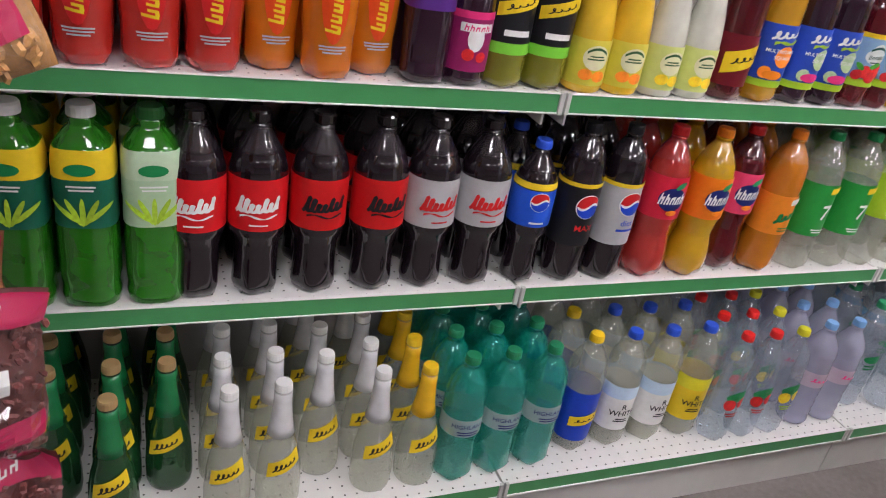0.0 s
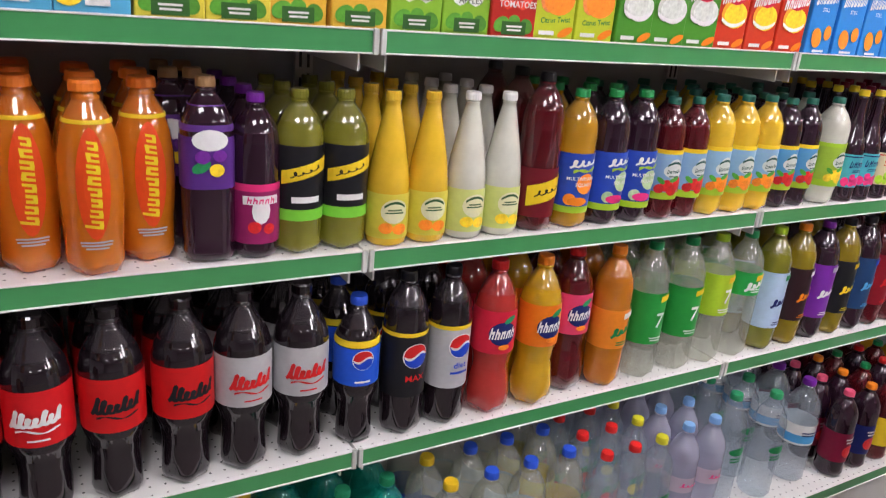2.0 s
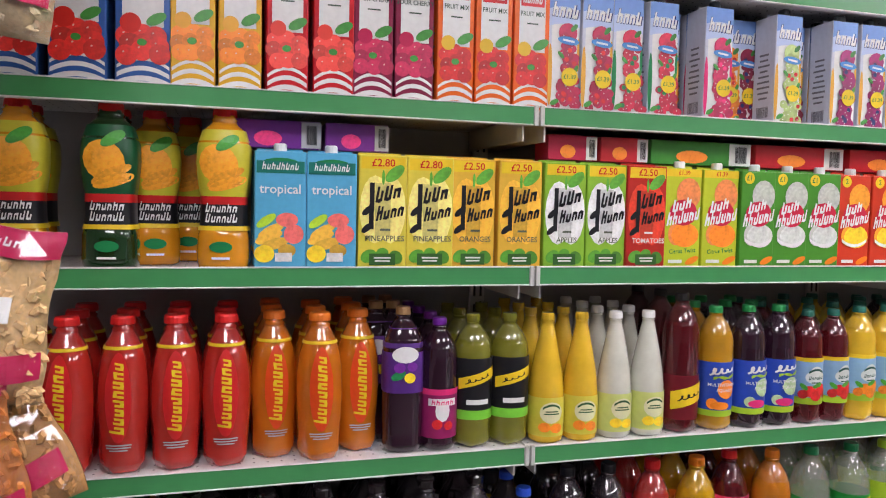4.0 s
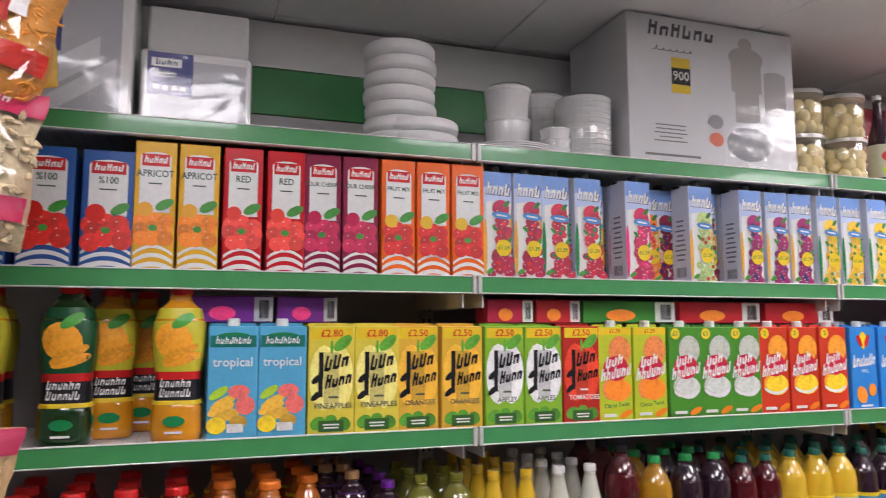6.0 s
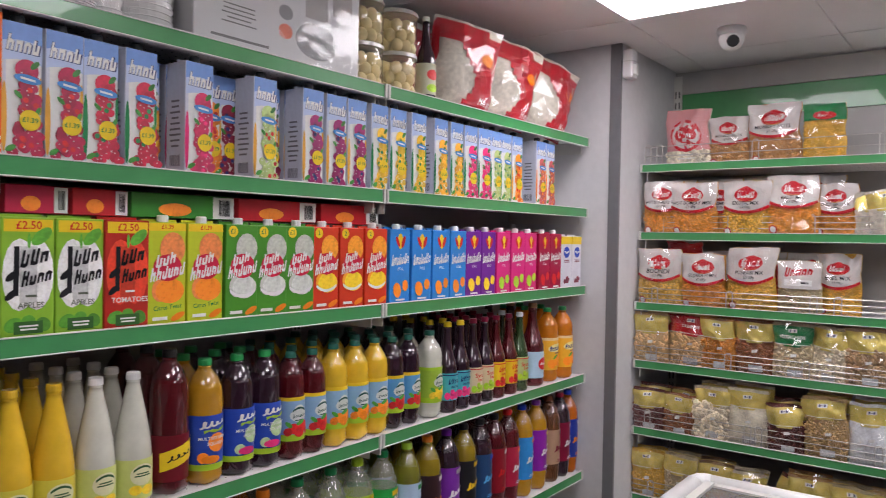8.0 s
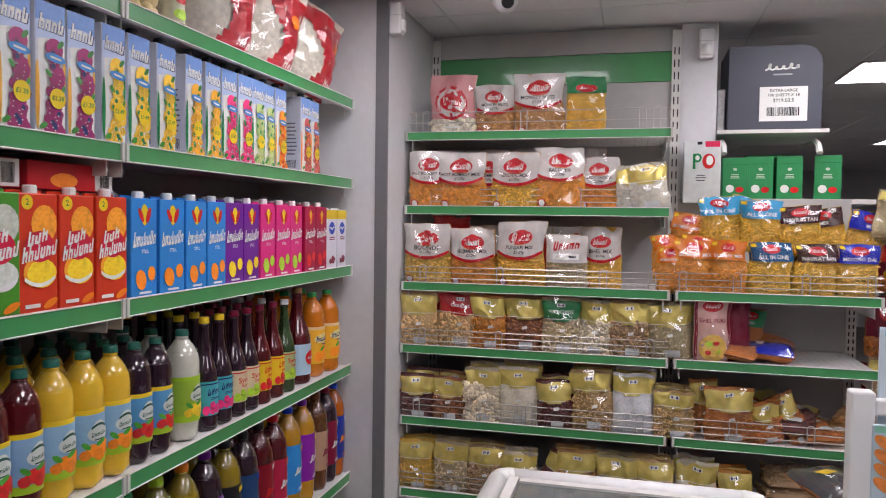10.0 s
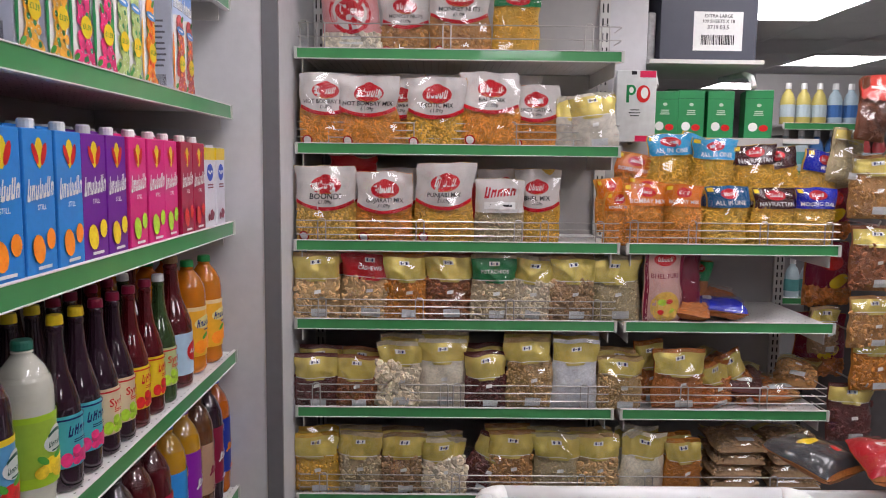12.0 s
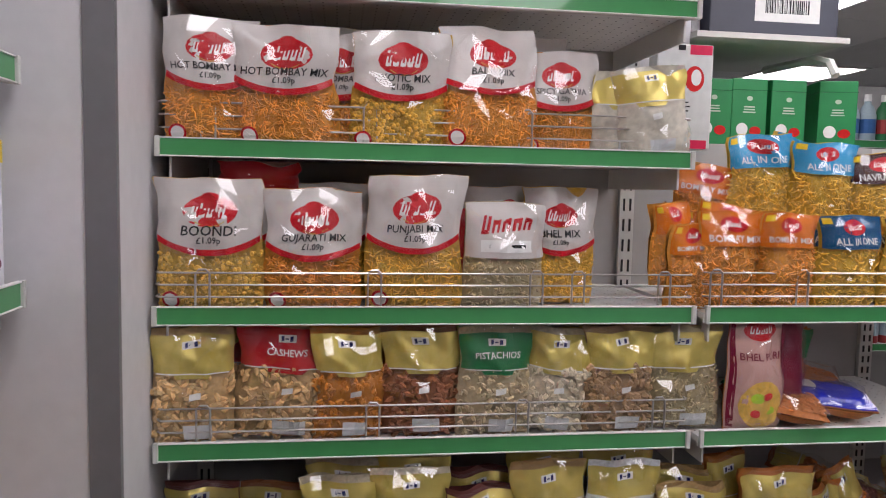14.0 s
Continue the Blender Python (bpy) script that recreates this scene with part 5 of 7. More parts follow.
def morsels(kind, w, lo, hi, depth, seed, n):
    """The loose food seen through a bag's window."""
    rnd = random.Random(seed)
    bm = bmesh.new()
    for _ in range(n):
        u, v = rnd.uniform(-0.47, 0.47) * w, rnd.uniform(lo, hi)
        p = Vector((u, -depth(u, v) - 0.001, v))
        if kind == "sev":
            a, l = rnd.uniform(0, math.pi), rnd.uniform(0.008, 0.018)
            d = Vector((math.cos(a), rnd.uniform(-0.15, 0.15), math.sin(a))) * l / 2
            m = p + Vector((-d.z, 0, d.x)) * rnd.uniform(-0.35, 0.35) - Vector((0, 0.002, 0))
            tube(bm, (p - d, m, p + d), rnd.uniform(0.0012, 0.0018), 4)
            continue
        r = {"nut": 0.0075, "pea": 0.0042, "bean": 0.0055, "seed": 0.003, "chunk": 0.012}[kind] * rnd.uniform(0.8, 1.15)
        sx, sz = {"nut": (1.35, 0.75), "pea": (1, 1), "bean": (1.4, 0.8), "seed": (1.6, 0.7), "chunk": (1.2, 1.0)}[kind]
        q = Euler((rnd.uniform(-0.4, 0.4), rnd.uniform(0, 6.3), 0)).to_matrix()
        ring = []
        for k in range(6):
            c, s = math.cos(k * math.pi / 3), math.sin(k * math.pi / 3)
            bend = 0.35 * r * c * c if kind in ("nut", "bean") else 0
            ring.append((p + q @ Vector((r * sx * c, -0.1 * r, r * sz * s + bend)), p + q @ Vector((0.62 * r * sx * c, -0.75 * r, 0.62 * r * sz * s + bend))))
        a = [bm.verts.new(x[0]) for x in ring]
        b = [bm.verts.new(x[1]) for x in ring]
        for k in range(6):
            bm.faces.new((a[k], a[(k + 1) % 6], b[(k + 1) % 6], b[k]))
        bm.faces.new(b)
    bmesh.ops.recalc_face_normals(bm, faces=bm.faces[:])
    return bm


FOOD = {}


def food(name, col, spread=0.35):
    if name not in FOOD:
        fine = name in ("puff", "powder", "salt")
        # filling: coarse food colour darkened to paint in the shaded gaps between pieces
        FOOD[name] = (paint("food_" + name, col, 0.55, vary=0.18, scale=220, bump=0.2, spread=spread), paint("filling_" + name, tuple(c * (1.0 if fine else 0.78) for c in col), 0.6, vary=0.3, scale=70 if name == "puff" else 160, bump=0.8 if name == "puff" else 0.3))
    return FOOD[name]


for nm, cl in (("golden", (0.86, 0.54, 0.06)), ("sev", (0.84, 0.36, 0.045)), ("boondi", (0.82, 0.52, 0.09)), ("gold_mix", (0.84, 0.50, 0.06)), ("cashew", (0.78, 0.52, 0.24)), ("almond", (0.36, 0.13, 0.05)), ("peanut", (0.58, 0.30, 0.10)), ("pistachio", (0.66, 0.53, 0.32)), ("raisin", (0.17, 0.045, 0.04)), ("seed", (0.56, 0.46, 0.26)), ("blanched", (0.78, 0.68, 0.50)), ("chickpea", (0.58, 0.38, 0.16)), ("apricot", (0.68, 0.26, 0.03)), ("powder", (0.76, 0.70, 0.56)), ("salt", (0.72, 0.74, 0.78)), ("lentil", (0.60, 0.20, 0.04)), ("walnut", (0.46, 0.29, 0.15)), ("puff", (0.62, 0.58, 0.49))):
    food(nm, cl, 0.08 if nm == "puff" else 0.35)


def packet(w, h, t, kind, taste, label, header=None, lo=0.5, dip=0.0, notch=0.0, arts=(), group="", seed=0, n=170, top_clear=0.0, window=None, base_arts=()):
    """A filled snack bag standing on its foot, facing -y."""
    depth = pillow(w, h, t, seed)
    wrap = bag_wrap(depth, h, seed)
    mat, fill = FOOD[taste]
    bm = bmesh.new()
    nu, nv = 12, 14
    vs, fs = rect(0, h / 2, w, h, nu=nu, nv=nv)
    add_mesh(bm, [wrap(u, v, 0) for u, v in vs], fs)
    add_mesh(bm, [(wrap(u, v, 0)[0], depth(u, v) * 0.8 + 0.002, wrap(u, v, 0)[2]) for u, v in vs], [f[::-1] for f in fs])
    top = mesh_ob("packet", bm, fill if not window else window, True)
    hi = h * (1 - top_clear)
    if n:
        food_part = part("filling", morsels(kind, w, 0.006, h * lo if header else h * 0.8, depth, seed, n), mat, top)
        tagged(food_part, kind="stuff")
    part("film", crinkled(w, h, wrap, 0.0122 if n else 0.0060, seed), FILM, top, "glossy crinkled clear film")
    host = top
    if header:
        host = part("printed_panel", sheet(w, h * lo, hi, wrap, 0.0092 if n else 0.003, 16, 14, dip * h, notch), header, top, smooth=True)
    for k, (name, m, shapes) in enumerate(arts):
        art(name, host, m, shapes, wrap, 0.0100 + 0.0004 * k - (0 if n else 0.006))
    return tagged(top, label, "packet", group)


BAGWHITE = paint("white_bag_print", (0.60, 0.565, 0.54), 0.34, coat=0.15, vary=0.16, scale=24, bump=0.3)
LOGO = ink((0.58, 0.012, 0.02))


def tall_bag(w, h, kind, taste, title, seed, label, n=420):
    s = w / 0.18
    return packet(w, h, 0.055, kind, taste, label, BAGWHITE, 0.45, 0.10, 0, [
        ("mark", LOGO, [oval(0, h * 0.76, 0.046 * s, 0.027 * s), oval(0, h * 0.76 + 0.021 * s, 0.017 * s, 0.010 * s)]),
        ("mark_script", W, [glyphs(0, h * 0.758, 0.066 * s, 0.026 * s, 5, 0.0, 61, 1.2)]),
        ("mark_rim", ink((0.60, 0.40, 0.08)), [arc(0, h * 0.76 - 0.0255 * s, 0.05 * s, -0.009 * s, 0.0018)]),
        ("edge_stripe", LOGO, [arc(0, h * 0.455, w * 0.97, -h * 0.10, 0.011)]),
        ("lettering", K, [words(title, 0, h * 0.615, 0.0185 * s if len(title) > 8 else 0.024 * s), words("£1.09p", 0, h * 0.545, 0.015 * s)]),
        ("badge", LOGO, [oval(-w * 0.36, h * 0.10, 0.016, 0.016)]),
        ("badge_band", W, [oval(-w * 0.36, h * 0.10, 0.012, 0.012)])], "fried snack packets", seed, n)


def foil_bag(w, h, kind, taste, seed, label, lo=0.66, n=90, header=None, arts=(), t=0.05):
    header = header or FOIL
    return packet(w, h, t, kind, taste, label, header, lo, 0, 0.010, [
        ("badge", W, [rect(0, h * 0.87, 0.032, 0.013, 0.001, 3, 1)]),
        ("badge_mark", NAVY, [rect(-0.0085, h * 0.87, 0.005, 0.0085, 0.001, 1, 1), rect(-0.001, h * 0.868, 0.006, 0.0022, 0, 1, 1), rect(0.0075, h * 0.87, 0.006, 0.0085, 0.001, 1, 1)]),
        ("sticker", W, [rect(w * 0.05, h * 0.45, 0.020, 0.011, 0.003)]),
        ("edge_stripe", W, [rect(0, h * lo - 0.001, w * 0.9, 0.0022)]),
        ("paper_label", ink((0.60, 0.62, 0.63)), [rect(w * 0.08, h * 0.14, w * 0.34, h * 0.12)])] + list(arts), "nut and pulse packets", seed, n, top_clear=0.05)


# top snack shelf
z = NZ[5] + 0.0015
for i, (a, b, h, args) in enumerate(((0.20, 0.385, 0.25, ("chunk", "powder", "HOT BOMBAY MIX")), (0.38, 0.535, 0.205, ("nut", "peanut", "MONKEY NUTS")), (0.54, 0.735, 0.245, ("nut", "peanut", "MONKEY NUTS")), (0.735, 0.885, 0.225, ("sev", "gold_mix", "MIX")))):
    if i == 0:
        p = packet(b - a, h, 0.07, "chunk", "powder", "red and white puffed snack bag", ink((0.66, 0.30, 0.30)), 0.3, 0, 0, [("mark", LOGO, [oval(0, h * 0.55, 0.068, 0.068)]), ("mark_ring", BAGWHITE, [oval(0, h * 0.55, 0.056, 0.056)]), ("mark_core", LOGO, [oval(0, h * 0.56, 0.048, 0.034)]), ("mark_script", W, [glyphs(0, h * 0.56, 0.07, 0.026, 4, 0, 61)]), ("lettering", W, [bars(0, h * 0.2, 0.09, 0.03, 2)])], "fried snack packets", 3, 120)
    elif i == 3:
        p = packet(b - a, h, 0.055, "sev", "gold_mix", "golden snack packet with a green top", DGREEN, 0.72, 0, 0, [("mark", LOGO, [oval(0, h * 0.8, 0.04, 0.016)]), ("mark_script", W, [ribbon(0, h * 0.8, 0.05, 0.003, 0.008, 2)])], "fried snack packets", 4, 200)
    else:
        p = tall_bag(b - a, h, *args, 10 + i, "white and red monkey nuts packet with a clear window", 80)
    p.matrix_basis = at_n((a + b) / 2, 0.17, z, 0, 4)

# second snack shelf
z = NZ[4] + 0.0015
for i, (c, w, h, d, kind, taste, title, turn, lean) in enumerate(((0.222, 0.165, 0.225, 0.075, "sev", "sev", "HOT BOMBAY MIX", 6, 4), (0.356, 0.186, 0.218, 0.068, "sev", "sev", "HOT BOMBAY MIX", 0, 5), (0.556, 0.182, 0.215, 0.075, "pea", "gold_mix", "EXOTIC MIX", 0, 7), (0.728, 0.182, 0.235, 0.058, "sev", "sev", "BALTI MIX", 0, -5), (0.87, 0.155, 0.20, 0.105, "sev", "sev", "SPICY GATHIA", -4, 4))):
    tall_bag(w, h, kind, taste, title, 20 + i, "white and red " + title.lower() + " packet with a clear window").matrix_basis = at_n(c, d, z, turn, lean)
tall_bag(0.15, 0.215, "sev", "sev", "HOT BOMBAY MIX", 27, "white and red snack packet standing behind another").matrix_basis = at_n(0.452, 0.12, z, -5, 4)
foil_bag(0.11, 0.165, "chunk", "puff", 30, "clear packet with a gold foil top, holding white sweets", 0.62, 0).matrix_basis = at_n(0.985, 0.09, z, 12, 6)
foil_bag(0.145, 0.175, "chunk", "puff", 31, "clear packet with a gold foil top, holding white sweets", 0.62, 0).matrix_basis = at_n(1.055, 0.06, z, -8, 3, -6)

# third snack shelf
z = NZ[3] + 0.0015
for i, (c, w, h, d, kind, taste, title, turn, lean) in enumerate(((0.224, 0.187, 0.238, 0.05, "pea", "boondi", "BOONDI", 3, 4), (0.405, 0.176, 0.222, 0.052, "sev", "sev", "GUJARATI MIX", 0, 5), (0.589, 0.184, 0.252, 0.05, "sev", "gold_mix", "PUNJABI MIX", 0, 4), (0.884, 0.15, 0.235, 0.12, "seed", "gold_mix", "BHEL MIX", -4, 4))):
    tall_bag(w, h, kind, taste, title, 40 + i, "white and red " + title.lower() + " packet with a clear window").matrix_basis = at_n(c, d, z, turn, lean)
p = packet(0.155, 0.205, 0.055, "seed", "seed", "white and red seed snack packet", BAGWHITE, 0.5, 0.0, 0, [("mark", LOGO, [glyphs(0, 0.165, 0.10, 0.034, 5, 0.01, 64, 1.2)]), ("panel", W, [rect(0, 0.125, 0.10, 0.022)]), ("lettering", K, [bars(0, 0.125, 0.085, 0.012, 1)])], "fried snack packets", 46, 200)
p.matrix_basis = at_n(0.757, 0.058, z, 0, 5)
deep = tall_bag(0.18, 0.235, "sev", "gold_mix", "PUNJABI MIX", 49, "white and red snack packet in the back row")
stand(deep, [at_n(c, 0.155, z, t, 3) for c, t in ((0.235, -3), (0.42, 4), (0.60, -2), (0.78, 3))] + [at_n(c, 0.155, NZ[4] + 0.0015, t, 3) for c, t in ((0.24, 3), (0.43, -4), (0.62, 2), (0.80, -3))])
packet(0.15, 0.07, 0.05, "chunk", "powder", "flattened red and white packet on top of the others", LOGO, 0.2, 0, 0, (), "fried snack packets", 47, 0).matrix_basis = at_n(0.30, 0.13, z + 0.21, 0, 30)
packet(0.09, 0.19, 0.05, "sev", "lentil", "red snack packet leaning at the back", LOGO, 0.1, 0, 0, (), "fried snack packets", 48, 0).matrix_basis = at_n(0.70, 0.10, z, 20, 3)

# fourth snack shelf: nuts
z = NZ[2] + 0.0015
NUTS = ((0.192, 0.145, 0.215, "nut", "cashew", None, ""), (0.350, 0.178, 0.222, "nut", "cashew", ink((0.50, 0.015, 0.02)), "CASHEWS"), (0.468, 0.13, 0.215, "bean", "apricot", None, ""), (0.604, 0.148, 0.215, "nut", "almond", None, ""), (0.742, 0.142, 0.215, "bean", "pistachio", ink((0.01, 0.16, 0.05)), "PISTACHIOS"), (0.858, 0.132, 0.208, "nut", "blanched", None, ""), (0.990, 0.142, 0.215, "nut", "walnut", None, ""), (1.135, 0.152, 0.210, "seed", "seed", None, ""))
for i, (c, w, h, kind, taste, hd, title) in enumerate(NUTS):
    extra = [("lettering", W, [words(title, 0, h * 0.76, 0.017)])] if title else []
    nm = {"nut": taste, "bean": taste, "seed": "seed"}[kind]
    p = foil_bag(w, h, kind, taste, 60 + i, "clear packet of " + nm + "s with a " + ("red" if title == "CASHEWS" else "green" if title else "gold foil") + " top", 0.64, 150 if kind != "seed" else 260, hd, extra)
    p.matrix_basis = at_n(c, 0.045 + (0.014 if i % 2 else 0), z, (4, -3, 5, 0, 2, -9, 2, -6)[i], 4, (0, 3, 0, 0, 0, 7, 0, -3)[i])
    if i in (1, 4):
        copy_thing(p, at_n(c - 0.04, 0.11, z, 3, 4))
    else:
        copy_thing(p, at_n(c + 0.012, 0.115, z, -3, 5))

# fifth snack shelf
z = NZ[1] + 0.0015
MIXED = ((0.189, 0.14, 0.175, "bean", "raisin"), (0.320, 0.132, 0.170, "nut", "almond"), (0.447, 0.14, 0.215, "chunk", "blanched"), (0.587, 0.15, 0.225, "seed", "powder"), (0.726, 0.132, 0.185, "bean", "raisin"), (0.862, 0.15, 0.232, "pea", "chickpea"), (1.008, 0.146, 0.228, "seed", "salt"), (1.152, 0.145, 0.175, "pea", "chickpea"))
for i, (c, w, h, kind, taste) in enumerate(MIXED):
    nn = 0 if taste in ("powder", "salt") else 150 if kind != "pea" else 330
    p = foil_bag(w, h, kind, taste, 80 + i, "clear packet of " + {"raisin": "dark raisins", "almond": "almonds", "blanched": "pale nuts", "powder": "flour", "chickpea": "roasted chickpeas", "salt": "white sugar"}[taste] + " with a gold foil top", 0.70 if i not in (0, 1, 4) else 0.6, nn)
    p.matrix_basis = at_n(c, 0.045, z, (2, -4, 3, 0, 4, 0, -3, 2)[i], 4)
    copy_thing(p, at_n(c + 0.01, 0.11, z, -4, 5) @ pose(0, 0, 0.012))
for c, w, h, kind, taste, d, turn, roll in ((1.34, 0.165, 0.20, "seed", "lentil", 0.05, 0, 0), (1.255, 0.10, 0.21, "seed", "lentil", 0.11, 5, 0), (1.475, 0.11, 0.15, "bean", "lentil", 0.08, 8, -8), (1.60, 0.085, 0.19, "bean", "lentil", 0.10, -10, -28)):
    foil_bag(w, h, kind, taste, int(c * 100), "clear packet of orange lentils with a gold foil top", 0.62, 240).matrix_basis = at_n(c, d, z, turn, 4, roll)
for c, d, zz, kind, taste in ((1.52, 0.06, 0.02, "bean", "raisin"), (1.71, 0.07, 0.02, "nut", "peanut"), (1.62, 0.14, 0.02, "nut", "peanut")):
    foil_bag(0.13, 0.18, kind, taste, int(c * 90), "clear nut packet lying flat on the shelf", 0.7, 110).matrix_basis = at_n(c, d + 0.02, z + zz, 12, -82)

# sixth snack shelf
z = NZ[0] + 0.0015
LOW = ((0.19, 0.142, 0.20, "pea", "gold_mix"), (0.33, 0.14, 0.205, "bean", "pistachio"), (0.464, 0.138, 0.20, "nut", "walnut"), (0.60, 0.14, 0.185, "chunk", "blanched"), (0.81, 0.15, 0.215, "bean", "peanut"), (0.96, 0.15, 0.205, "seed", "seed"), (1.09, 0.14, 0.205, "nut", "cashew"), (1.235, 0.145, 0.21, "seed", "powder"), (1.367, 0.12, 0.19, "sev", "apricot"))
for i, (c, w, h, kind, taste) in enumerate(LOW):
    p = foil_bag(w, h, kind, taste, 100 + i, "clear packet of mixed nuts and pulses with a gold foil top", 0.66, 150 if taste != "powder" else 0)
    p.matrix_basis = at_n(c, 0.045, z, (2, -4, 3, 0, 4, 0, -3, 2, 0)[i], 4)
    copy_thing(p, at_n(c - 0.01, 0.11, z, 4, 5))
foil_bag(0.14, 0.20, "bean", "raisin", 120, "clear packet of raisins leaning sideways", 0.66, 140).matrix_basis = at_n(0.70, 0.06, z, 0, 4, 24)
for c in (1.54, 1.735):
    p = foil_bag(0.17, 0.19, "nut", "walnut", int(c * 70), "clear nut packet stacked flat in a pile", 0.78, 150)
    stand(p, [at_n(c + 0.006 * k, 0.03, z + 0.025 + 0.04 * k, 3 * (k % 2) - 1, -84) for k in range(4)])

# narrow bay: small branded pouches


def pouch(w, h, taste, title, col, label, seed, kind="sev", ink_col=None):
    return packet(w, h, 0.05, kind, taste, label, col, 0.66, 0, 0, [
        ("mark", LOGO, [oval(0, h * 0.875, w * 0.22, 0.015)]), ("mark_script", W, [glyphs(0, h * 0.875, w * 0.30, 0.012, 5, 0, 61, 1.2)]),
        ("lettering", ink_col or W, [words(title, 0, h * 0.735, 0.018 * w / 0.13)]),
        ("seal_flash", YEL, [rect(-w * 0.41, h * 0.95, w * 0.13, 0.012)])], "small snack pouches", seed, 330)


DBLUE, BRIGHT, DBROWN, OR2, ROYAL = (paint("foil_" + n, c, 0.22, coat=0.15, vary=0.12, scale=28, bump=0.35) for n, c in (("deep_blue", (0.012, 0.10, 0.24)), ("bright_blue", (0.04, 0.34, 0.62)), ("brown", (0.05, 0.015, 0.015)), ("orange", (0.74, 0.20, 0.015)), ("royal", (0.02, 0.03, 0.42))))
z = NZ[3] + 0.0015
FRONTROW = ((1.205, 0.135, 0.195, "sev", "BOMBAY MIX", OR2, "orange", 0.045), (1.325, 0.115, 0.195, "sev", "BOMBAY MIX", OR2, "orange", 0.04), (1.457, 0.138, 0.19, "golden", "ALL IN ONE", DBLUE, "deep blue", 0.045), (1.602, 0.132, 0.188, "golden", "NAVRATTAN", DBROWN, "dark brown", 0.045), (1.735, 0.128, 0.19, "boondi", "MOONG DAL", ROYAL, "royal blue", 0.05))
for i, (c, w, h, taste, title, col, lab, d) in enumerate(FRONTROW):
    p = pouch(w, h, taste, title, col, lab + " " + title.lower() + " snack pouch with a clear window", 140 + i)
    p.matrix_basis = at_n(c, d, z, (5, -3, 2, 0, -3)[i], 4)
    copy_thing(p, at_n(c, d + 0.07, z, 3, 4))
BACKROW = ((1.175, 0.12, 0.19, "sev", "BOMBAY MIX", OR2, "orange", 0.13, 0.10), (1.30, 0.14, 0.19, "golden", "ALL IN ONE", BRIGHT, "bright blue", 0.11, 0.16), (1.425, 0.14, 0.19, "golden", "ALL IN ONE", BRIGHT, "bright blue", 0.105, 0.15), (1.563, 0.142, 0.18, "golden", "NAVRATTAN", DBROWN, "dark brown", 0.105, 0.14), (1.125, 0.09, 0.17, "sev", "BOMBAY MIX", OR2, "orange", 0.06, 0.0), (1.115, 0.09, 0.17, "sev", "MIX", OR2, "orange", 0.10, 0.04), (1.20, 0.12, 0.16, "sev", "MIX", OR2, "orange", 0.10, 0.05))
for i, (c, w, h, taste, title, col, lab, d, dz) in enumerate(BACKROW):
    pouch(w, h, taste, title, col, lab + " snack pouch piled behind the front row", 150 + i).matrix_basis = at_n(c, d, z + dz, (-6, 4, -2, 3, 14, 9, -8)[i], 6, (8, -4, 3, -3, 0, -6, 10)[i])
z = NZ[2] + 0.0015
p = packet(0.125, 0.235, 0.06, "chunk", "lentil", "pale pink bhel puri box packet with a food picture", ink((0.62, 0.38, 0.34)), 0.02, 0, 0, [("edge_panel", MAROON, [rect(-0.056, 0.115, 0.010, 0.21, 0, 1, 10), rect(0.056, 0.115, 0.010, 0.21, 0, 1, 10)]), ("mark", LOGO, [oval(0, 0.205, 0.036, 0.019)]), ("mark_script", W, [glyphs(0, 0.205, 0.05, 0.014, 5, 0, 61)]), ("lettering", MAROON, [words("BHEL PURI", 0, 0.155, 0.020)]), ("fruit", ink((0.66, 0.42, 0.08)), [oval(0, 0.060, 0.046, 0.050)]), ("leaf", LIME, [oval(-0.012, 0.075, 0.014, 0.010), oval(0.016, 0.05, 0.012, 0.008)]), ("tomato", RED, [oval(0.01, 0.078, 0.012, 0.008), oval(-0.016, 0.045, 0.010, 0.008)])], "small snack pouches", 160, 0)
p.matrix_basis = at_n(1.275, 0.04, z, 2, 4)
packet(0.10, 0.235, 0.06, "chunk", "lentil", "dark maroon snack pouch behind the pink packet", MAROON, 0.02, 0, 0, (), "small snack pouches", 161, 0).matrix_basis = at_n(1.36, 0.09, z, 8, 4)
pouch(0.10, 0.19, "lentil", "MIX", DGREEN, "green snack pouch standing at the back", 162, "seed").matrix_basis = at_n(1.41, 0.17, z, 0, 5)
pouch(0.15, 0.19, "lentil", "MIX", DGREEN, "green and orange lentil snack pouch lying flat", 163, "seed").matrix_basis = at_n(1.43, 0.04, z + 0.03, 70, -84)
pouch(0.15, 0.20, "lentil", "MIX", OR2, "orange snack pouch lying flat at the back", 164, "seed").matrix_basis = at_n(1.55, 0.15, z + 0.045, 60, -80)
packet(0.16, 0.22, 0.06, "chunk", "lentil", "shiny blue snack pouch lying flat on the shelf", ROYAL, 0.02, 0, 0, [("mark", W, [oval(0, 0.12, 0.04, 0.014)])], "small snack pouches", 165, 0).matrix_basis = at_n(1.56, 0.09, z + 0.032, 78, -86)

for i, (c, d, dz, turn, lean, roll, taste, col, lab) in enumerate(((1.15, 0.13, 0.03, 30, -20, 30, "sev", OR2, "orange"), (1.19, 0.17, 0.10, -18, 12, 16, "sev", OR2, "orange"), (1.37, 0.17, 0.17, 10, 14, 12, "golden", BRIGHT, "bright blue"), (1.67, 0.13, 0.13, -12, 8, -10, "golden", DBROWN, "dark brown"), (1.76, 0.12, 0.12, 8, 10, 6, "boondi", ROYAL, "royal blue"))):
    pouch(0.128, 0.185, taste, "MIX", col, lab + " snack pouch lying loose on the pile", 170 + i).matrix_basis = at_n(c, d, NZ[3] + dz, turn, lean, roll)
